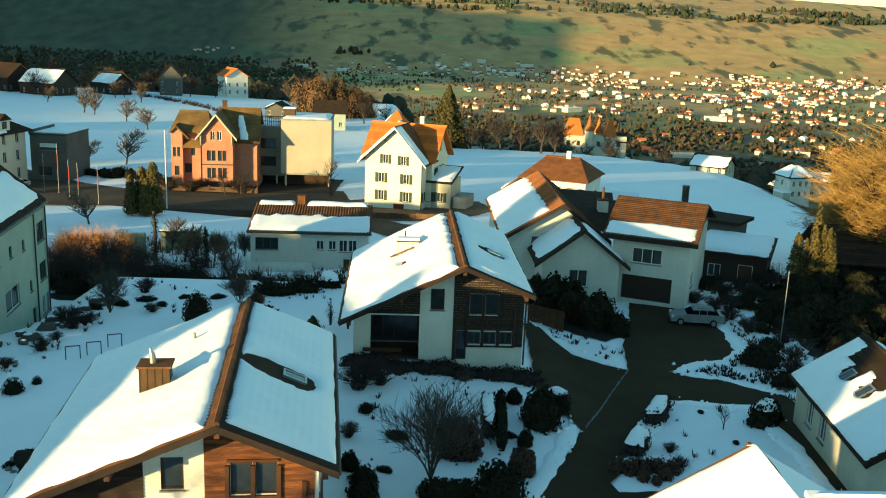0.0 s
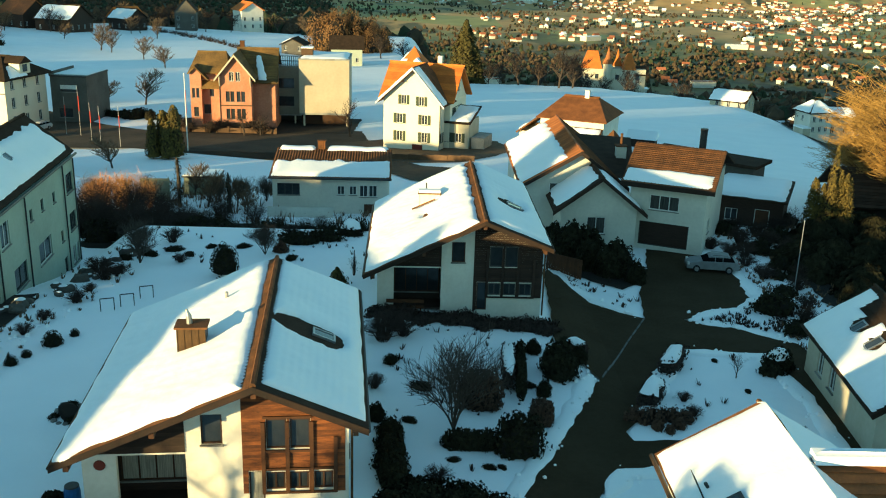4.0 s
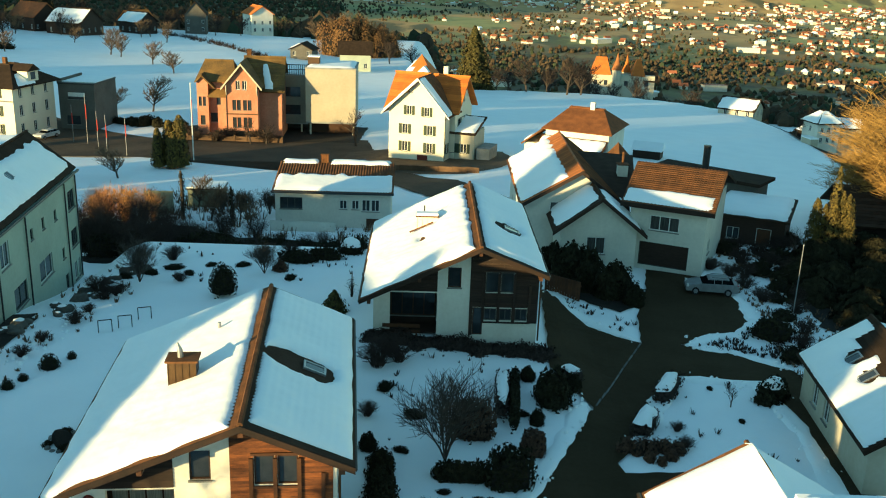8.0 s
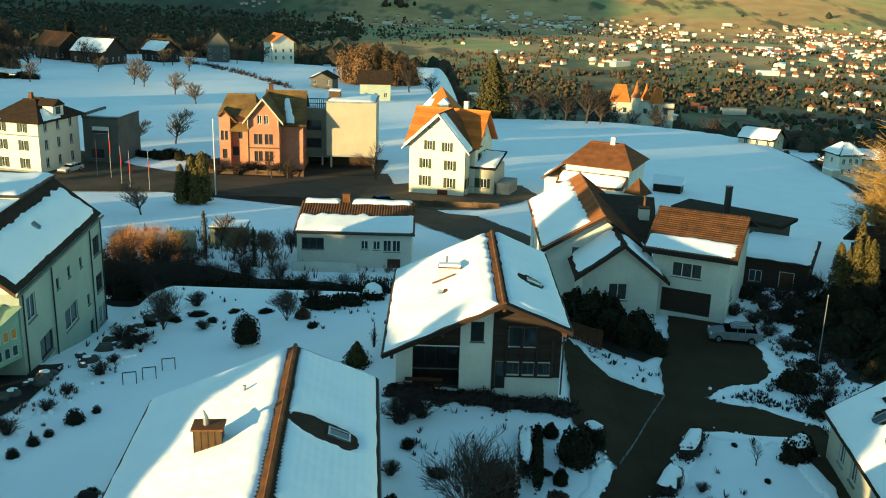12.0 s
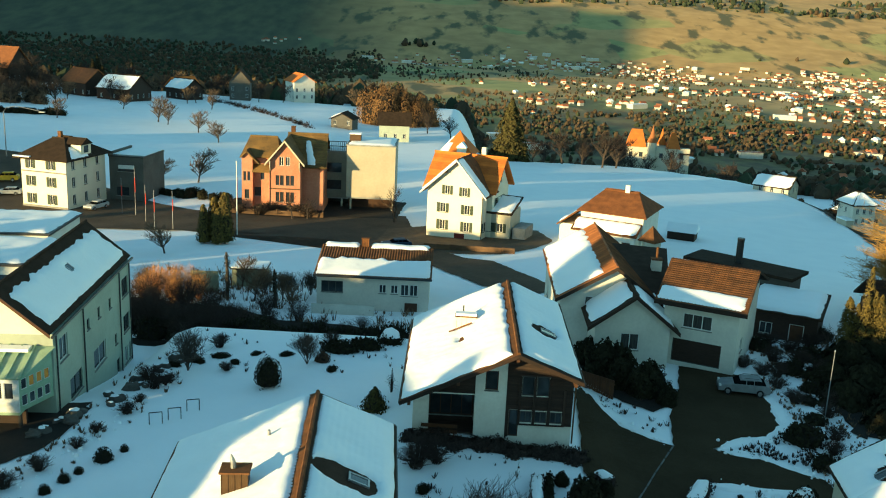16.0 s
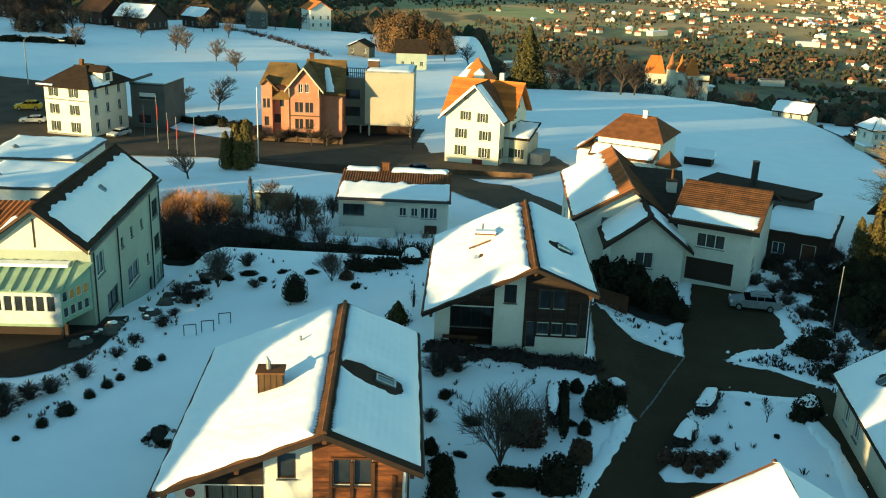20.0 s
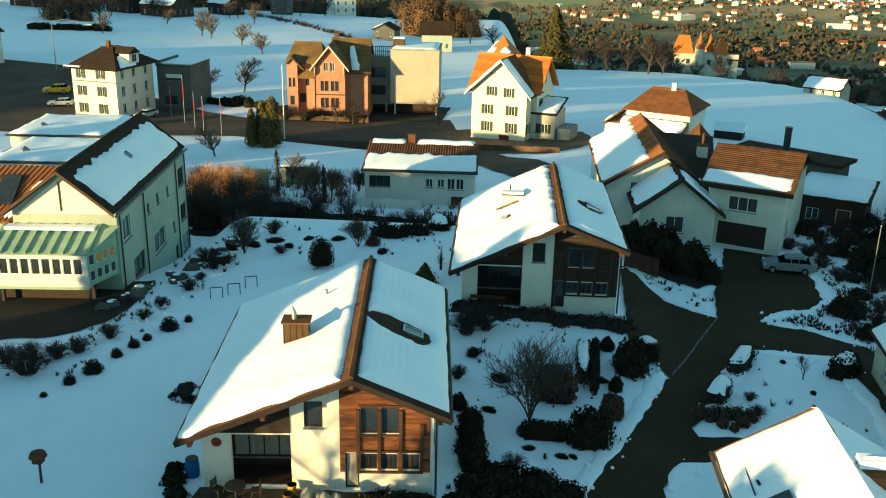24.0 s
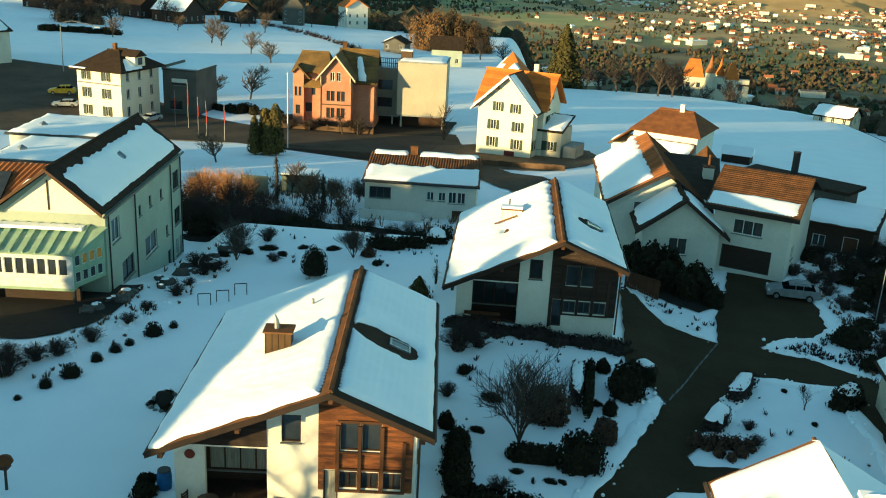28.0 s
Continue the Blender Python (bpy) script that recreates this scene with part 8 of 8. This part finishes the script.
# small growth poking out of the snow, and crumbs of snow along the cleared edges
def undergrowth(name, poly, n, seed, mat, label, low=0.12, high=0.42, patch=0.0):
    rnd, s = random.Random(seed), Shape()
    xs, ys = [p[0] for p in poly], [p[1] for p in poly]
    while n:
        x, y = rnd.uniform(min(xs), max(xs)), rnd.uniform(min(ys), max(ys))
        if not inside(poly, x, y) or inside(DRIVE, x, y) or noise.noise((x * 0.35, y * 0.35, seed)) < patch:
            continue
        n -= 1
        z = ground_z(x, y)
        h = rnd.uniform(low, high)
        for _ in range(rnd.randint(5, 10)):
            a, r = rnd.uniform(0, 6.283), rnd.uniform(0.2, 0.9) * h
            d = Vector((math.cos(a), math.sin(a), 0))
            side = Vector((-d.y, d.x, 0)) * rnd.uniform(0.02, 0.07)
            base = Vector((x, y, z - 0.03)) + d * r * 0.35
            tip = Vector((x, y, z + h * rnd.uniform(0.5, 1.0))) + d * r
            s.add([base - side, base + side, tip + side * 0.5, tip - side * 0.3], ((0, 1, 2, 3),))
    tagged(part(name, s, mat), label, "undergrowth", kind="stuff")


undergrowth("undergrowth", [(-3.4, 34), (3, 33), (9, 49.5), (7, 54), (-3.6, 54)], 40, 1, TWIG, "small dark tufts in the snow of the front garden", patch=-0.05)
undergrowth("undergrowth", [(9.6, 39), (20.5, 39), (21, 54.5), (15.6, 55.2)], 22, 2, TWIG, "scattered dark tufts in the snowy garden by the drive", patch=0.1)
undergrowth("undergrowth", [(23.5, 54), (30, 56), (38, 92), (26, 92), (24.4, 76), (24.6, 66)], 900, 3, TWIG_BROWN, "brown stalks and tufts on the snowy bank", patch=-0.15)
undergrowth("undergrowth", [(18.5, 60.5), (24, 57.4), (27, 58), (26, 66), (24, 64.5), (22, 62.6)], 260, 13, TWIG, "dark plant remains in the cleared snow of the bank", 0.08, 0.34, patch=-0.1)
undergrowth("undergrowth", [(-31, 43), (-25, 44), (-21.5, 62), (-22, 72), (-27, 70), (-26.5, 52)], 130, 4, TWIG_BROWN, "brown plant stalks along the border of the lawn", patch=-0.05)
undergrowth("undergrowth", [(-30, 95), (-18, 92), (-5, 90), (-4, 98), (-18, 98), (-18, 112), (-42, 116), (-40, 100)], 420, 5, TWIG_BROWN, "dry stalks in the snow round the bungalow", 0.3, 1.1)
undergrowth("undergrowth", [(-24, 66), (-5, 68), (-5, 80), (-28, 80)], 45, 6, TWIG, "dark plant remains in the snowy lawn", patch=0.0)
undergrowth("undergrowth", [(9, 72), (10.5, 66), (14.5, 61), (15.5, 66), (17, 74)], 60, 7, TWIG, "tufts on the planted bank beside the drive")
undergrowth("undergrowth", [(-118, 372), (-96, 352), (-72, 322), (-52, 288), (-49, 289), (-69, 325), (-93, 356), (-115, 377)], 420, 9, TWIG, "dark hedge along the track over the snowy hill", 0.6, 1.7)
fh = bush(on_ground(-66, 171.5), 120, (1.9, 0.9, 1.3), EVERGREEN, "dark clipped hedge at the foot of the snowy field", "hedge", "field hedge", 600, 0.22, 0.2, "clipped_hedge", boxy=True)
repeat(fh, [(-66 + 2.2 * i, 171.5 - 0.18 * i + 0.3 * math.sin(i * 2.1), 3.6 + 0.5 * math.sin(i * 1.3)) for i in range(1, 10)] + [(-139 + 2.3 * i, 263.5 + 0.8 * i, 4.4 + 0.6 * math.sin(i * 1.9)) for i in range(9)], 3.8, 121)


def snow_rubble(lines, seed):
    rnd, s = random.Random(seed), Shape()
    for line in lines:
        for (x0, y0), (x1, y1) in zip(line, line[1:]):
            for _ in range(int(math.hypot(x1 - x0, y1 - y0) * 3)):
                t = rnd.random()
                x, y = x0 + (x1 - x0) * t + rnd.gauss(0, 0.45), y0 + (y1 - y0) * t + rnd.gauss(0, 0.45)
                r = rnd.uniform(0.04, 0.17)
                z = ground_z(x, y) + 0.02
                s.tube([(x, y, z - 0.05), (x + rnd.uniform(-0.03, 0.03), y, z + r * 0.7), (x, y, z + r * 1.2)], [r, r * rnd.uniform(0.7, 1.1), r * 0.3], 5)
    tagged(part("snow_rubble", s, SNOW), "loose lumps of cleared snow along the drive", "snow", kind="stuff")


snow_rubble(BANKS + [[(-26.4, 47.6), (-24.9, 51.5), (-24.0, 56.0), (-23.2, 60.5), (-22.6, 64.5)]], 12)


# ---- far houses ----
def far_house(x, y, turn, w, d, hgt, rise, wall_mat, roof_mat, label, snow=0, name="far_house", group="far houses", dz=0.0, wins=True):
    h = thing(name, on_ground(x, y, turn, dz), label, "house", group)
    op = {}
    if wins:
        n = max(2, int(w / 2.8))
        op = {"left": rows((1.2, d / 2 - 0.4, d - 2.2), [1.1 + 2.8 * k for k in range(max(1, int(hgt / 2.9)))], 0.9, 1.4), "front": [(0.8 + (w - 1.6 - 0.9) * i / (n - 1), v, 0.9, 1.4) for i in range(n) for v in [1.1 + 2.8 * k for k in range(max(1, int(hgt / 2.9)))]]}
    walls_of(h, w, d, ((-w / 2 - 0.6, hgt), (0, hgt + rise), (w / 2 + 0.6, hgt)), wall_mat, op, -4)
    left, right = gable_roof(h, d, ((-w / 2 - 0.6, hgt - 0.2), (0, hgt + rise), (w / 2 + 0.6, hgt - 0.2)), 0.6, 0.6, roof_mat)
    if snow & 1:
        snow_on(h, *left, 0.02, 0.98, 0.03, 0.95, 0.35, x, (0.3, 0.3, 0.3, 0.3), 1.0)
    if snow & 2:
        snow_on(h, *right, 0.02, 0.98, 0.03, 0.95, 0.35, y, (0.3, 0.3, 0.3, 0.3), 1.0)
    return h


far_house(-71, 389, 32, 9, 10, 7.8, 3.0, PLASTER_WHITE, TILE_ORANGE, "tall white house with a bright orange roof on the hill", 0, dz=0.5)
far_house(-168, 345, 80, 14, 18, 8.0, 7.0, WOOD_DARK, TILE_RUST, "tall old barn with a broad rust-red roof", 0)
far_house(-119.5, 334, 72, 12, 14, 4.2, 4.6, WOOD_DARK, TILE_DARK, "large dark barn with its roof half under snow", 1)
far_house(-137, 340, 60, 11, 13, 5.0, 4.4, WOOD_DARK, TILE_RUST, "old dark farmhouse with a rust-red roof", 0)
far_house(-107.5, 358, 62, 9, 10, 4.2, 3.4, WOOD_DARK, TILE_DARK, "dark wooden barn with snow on its roof", 3)
far_house(-94, 374, 10, 8, 10, 7.0, 5.0, RENDER_GREY, TILE_DARK, "half-timbered house with a steep dark roof", 0)
far_house(-117, 362, -35, 8, 10, 4.0, 3.5, PLASTER_PINK, TILE_ORANGE, "small house with an orange roof", 0)
far_house(-205, 372, 10, 10, 12, 6.0, 3.5, PLASTER_CREAM, TILE_DARK, "farmhouse with a snow-covered roof", 3)
far_house(-43, 300, -10, 7, 6, 3.0, 1.8, RENDER_GREY, TILE_DARK, "grey house with a dark roof behind the villa", 1)
far_house(-20.5, 286, 96, 8, 9, 5.0, 3.2, PLASTER_GREEN, TILE_DARK, "white house with a dark brown roof and green shutters", 0)


ph = thing("pyramid_roof_house", pose(83.3, 200, -10.2, 0, 0, 14) @ Matrix.Diagonal((0.9, 0.9, 0.9, 1)), "white house with a snow-covered pyramid roof below the field", "house", "far houses")
walls_of(ph, 6.0, 6.0, ((-5, 2.6), (5, 2.6)), PLASTER_WHITE, {"front": rows((0.8, 2.6, 4.3), (-1.9, 0.5), 0.8, 1.2), "left": rows((2.3,), (-1.9, 0.5), 0.8, 1.2)}, -7)
for sl in hip_roof(ph, -3.0, 0, 3.0, 6.0, 2.6, 5.3, 0.7, 2.7, 2.7, TILE_DARK):
    snow_on(ph, *sl, 0.02, 0.98, 0.03, 0.97, 0.3, sl[0][0], (0.2, 0.2, 0.2, 0.2), 0.5)
part("porch_roof", Shape().box(-5.2, -1.0, -0.9, -3.05, 3.0, -0.6), SNOW, ph)
part("porch_wall", Shape().box(-5.0, -0.8, -7.0, -3.05, 2.8, -0.9), PLASTER_CREAM, ph)
far_house(92.0, 206, 80, 8, 9, 4.6, 1.6, PLASTER_CREAM, TILE_DARK, "low house with a broad snowy roof", 3, dz=3.2)
far_house(86.0, 254, 55, 8.5, 9.5, 2.6, 2.6, PLASTER_CREAM, TILE_DARK, "timber house with a broad snowy roof below the field", 3, dz=0.2)
far_house(92, 214, 20, 9, 9, 3.5, 2.4, WOOD_DARK, TILE_DARK, "dark shed with snow on its roof below the field", 3, dz=0.5)
far_house(103, 394, 40, 9, 7, 3.0, 2.2, PLASTER_CREAM, TILE_DARK, "low shed with a snowy roof", 3, dz=0.3)
far_house(-128, 190, -30, 14, 16, 7, 3, PLASTER_WHITE, TILE_DARK, "white building with a snowy roof beside the parking place", 3)

# ---- little castle with towers beyond the field ----
ca = thing("castle", pose(66.5, 345, -23.5, 0, 0, -8) @ Matrix.Diagonal((1.25, 1.0, 0.95, 1)), "small cream castle with orange roofs and pointed towers", "castle")
part("wall", Shape().box(-9, 0, -4, 9, 10, 6.5), PLASTER_CREAM, ca)
for x0, x1, ze, zr, m in ((-9.4, -3.5, 6.4, 12.5, TILE_ORANGE), (2.2, 6.2, 6.4, 12.0, TILE_ORANGE)):
    roof_slab(ca, (x0, -0.4, ze), (x1, -0.4, ze), (x1 - 1.4, 5, zr), (x0 + 1.4, 5, zr), m)
    roof_slab(ca, (x1, 10.4, ze), (x0, 10.4, ze), (x0 + 1.4, 5, zr), (x1 - 1.4, 5, zr), m)
    roof_slab(ca, (x1, -0.4, ze), (x1, 10.4, ze), (x1 - 1.4, 5.1, zr), (x1 - 1.4, 4.9, zr), m)
    roof_slab(ca, (x0, 10.4, ze), (x0, -0.4, ze), (x0 + 1.4, 4.9, zr), (x0 + 1.4, 5.1, zr), m)
roof_slab(ca, (6.2, -0.6, 4.5), (10, -0.6, 4.5), (10, 5, 7.5), (6.2, 5, 7.5), TILE_DARK)
for x, y, r, z in ((-2.0, -0.5, 1.3, 8.4), (1.0, 6.0, 1.2, 7.0)):
    tw = part("tower", Shape().tube([(x, y, -4), (x, y, z)], [r, r], 10), PLASTER_CREAM, ca)
    part("spire", Shape().tube([(x, y, z - 0.05), (x, y, z + 2.5), (x, y, z + 6.5)], [r * 1.25, r * 0.6, 0.03], 10), TILE_RUST if z > 8 else TILE_ORANGE, tw)
for i in range(6):
    part("window", Shape().box(-8.3 + i * 2.9, -0.08, 2.5, -7.3 + i * 2.9, -0.003, 4.3), GLASS, ca)

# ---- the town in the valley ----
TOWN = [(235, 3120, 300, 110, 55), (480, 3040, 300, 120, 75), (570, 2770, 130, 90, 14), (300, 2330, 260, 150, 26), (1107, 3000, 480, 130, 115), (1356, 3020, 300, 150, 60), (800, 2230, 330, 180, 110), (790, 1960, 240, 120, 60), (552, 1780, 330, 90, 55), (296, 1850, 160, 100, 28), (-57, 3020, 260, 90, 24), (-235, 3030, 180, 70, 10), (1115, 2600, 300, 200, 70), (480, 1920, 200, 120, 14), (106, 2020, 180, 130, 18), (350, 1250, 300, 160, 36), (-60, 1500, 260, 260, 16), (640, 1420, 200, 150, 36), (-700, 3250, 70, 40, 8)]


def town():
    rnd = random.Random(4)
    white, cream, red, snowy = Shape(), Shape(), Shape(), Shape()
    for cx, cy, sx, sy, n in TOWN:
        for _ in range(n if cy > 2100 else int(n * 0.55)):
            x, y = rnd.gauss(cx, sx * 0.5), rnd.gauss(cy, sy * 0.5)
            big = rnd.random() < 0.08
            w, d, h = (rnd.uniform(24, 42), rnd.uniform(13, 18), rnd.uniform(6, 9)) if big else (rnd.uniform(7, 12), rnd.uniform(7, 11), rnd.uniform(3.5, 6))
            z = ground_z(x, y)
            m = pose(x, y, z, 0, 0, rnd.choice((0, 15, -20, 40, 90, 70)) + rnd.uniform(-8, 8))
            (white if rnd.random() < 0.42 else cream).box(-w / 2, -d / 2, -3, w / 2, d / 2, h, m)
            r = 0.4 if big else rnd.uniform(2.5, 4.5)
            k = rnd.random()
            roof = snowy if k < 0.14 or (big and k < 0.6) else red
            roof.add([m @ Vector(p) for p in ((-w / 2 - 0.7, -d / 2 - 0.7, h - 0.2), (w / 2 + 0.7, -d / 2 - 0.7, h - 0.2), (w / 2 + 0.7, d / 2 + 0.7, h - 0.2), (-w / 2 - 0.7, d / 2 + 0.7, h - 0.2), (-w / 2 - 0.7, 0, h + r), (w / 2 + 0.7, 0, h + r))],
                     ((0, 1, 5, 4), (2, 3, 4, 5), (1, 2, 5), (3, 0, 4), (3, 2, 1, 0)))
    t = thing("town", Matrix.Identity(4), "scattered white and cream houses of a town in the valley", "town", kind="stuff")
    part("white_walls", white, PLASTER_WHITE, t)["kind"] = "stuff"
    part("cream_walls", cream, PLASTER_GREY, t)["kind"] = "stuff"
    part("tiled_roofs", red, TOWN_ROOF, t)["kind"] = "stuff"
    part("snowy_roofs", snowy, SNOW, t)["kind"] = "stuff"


def clump(s, x, y, z, r, h, rnd):
    """A small uneven crown: a lopsided six-sided lump."""
    k = 6
    a0 = rnd.uniform(0, 6)
    for zz, rr in ((0.0, 0.7), (0.35, 1.0), (0.75, 0.7)):
        for i in range(k):
            q = r * rr * rnd.uniform(0.65, 1.25)
            s.v.append((x + q * math.cos(a0 + 6.283 * i / k), y + q * math.sin(a0 + 6.283 * i / k), z + h * zz * rnd.uniform(0.85, 1.15)))
    s.v.append((x + rnd.uniform(-0.3, 0.3) * r, y, z + h))
    b = len(s.v) - 19
    s.f += [(b + j * k + i, b + j * k + (i + 1) % k, b + (j + 1) * k + (i + 1) % k, b + (j + 1) * k + i) for j in range(2) for i in range(k)]
    s.f += [(b + 12 + i, b + 12 + (i + 1) % k, b + 18) for i in range(k)]


def woods():
    rnd = random.Random(9)
    brown, dark = Shape(), Shape()
    for _ in range(15000):
        y = 420 + 2700 * rnd.random() ** 1.3
        x = rnd.uniform(-0.62, 0.62) * y
        g = noise.noise((x / 170, y / 260, 2.0))
        near = y < 900
        if g < (-0.35 if near else -0.08):
            continue
        if near and x > -140 * (y - 380) / 300 and y < 470 and x < 0:
            continue
        s = brown if rnd.random() < 0.7 else dark
        r = rnd.uniform(2.0, 4.6) if near else rnd.uniform(1.3, 3.7)
        clump(s, x, y, ground_z(x, y) - 0.5, r, r * rnd.uniform(1.5, 2.8), rnd)
    for _ in range(7000):
        y = 440 + 1300 * rnd.random() ** 1.2
        x = y * rnd.uniform(-0.02, 0.6)
        if noise.noise((x / 90, y / 140, 21.0)) < -0.12:
            continue
        r = rnd.uniform(2.2, 4.8)
        clump(brown if rnd.random() < 0.72 else dark, x, y, ground_z(x, y) - 0.6, r, r * rnd.uniform(1.2, 2.2), rnd)
    for _ in range(9000):
        y = rnd.uniform(900, 3150)
        x = -y * rnd.uniform(0.1, 0.6)
        if noise.noise((x / 120, y / 330, 11.0)) < -0.22 - 0.3 * smooth(0.14, 0.3, -x / y):
            continue
        r = rnd.uniform(3.5, 6.5)
        clump(brown if rnd.random() < 0.6 else dark, x, y, ground_z(x, y) - 1, r, r * rnd.uniform(1.3, 2.2), rnd)
    for _ in range(5200):
        y = rnd.uniform(3250, 4700)
        x = rnd.uniform(-0.55, 0.6) * y
        g = noise.noise((x / 420, y / 160, 5.0)) + 0.25 * noise.noise((x / 90, y / 60, 8.0))
        band = smooth(3950, 4150, y) * (1 - smooth(4420, 4560, y))
        if g < 0.72 - 0.84 * band:
            continue
        r = rnd.uniform(6, 12)
        clump(dark if rnd.random() < 0.75 else brown, x, y, ground_z(x, y) - 1, r, r * rnd.uniform(1.5, 2.6), rnd)
    tagged(part("brown_woods", brown, WOODS_BROWN), "bare brown trees scattered through the valley", "woods", kind="stuff")
    tagged(part("dark_woods", dark, WOODS_DARK), "dark conifer woods on the far hills", "woods", kind="stuff")


TOWN_ROOF = material("weathered_red_roofs", (0.34, 0.12, 0.055), 0.85, (0.22, 0.085, 0.045), 0.01, vary=0.35)
WOODS_BROWN = material("winter_woods", (0.085, 0.055, 0.028), 0.95, (0.04, 0.03, 0.018), 0.05, vary=0.35)
WOODS_DARK = material("conifer_woods", (0.035, 0.045, 0.022), 0.95, (0.022, 0.03, 0.015), 0.05, vary=0.35)
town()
woods()
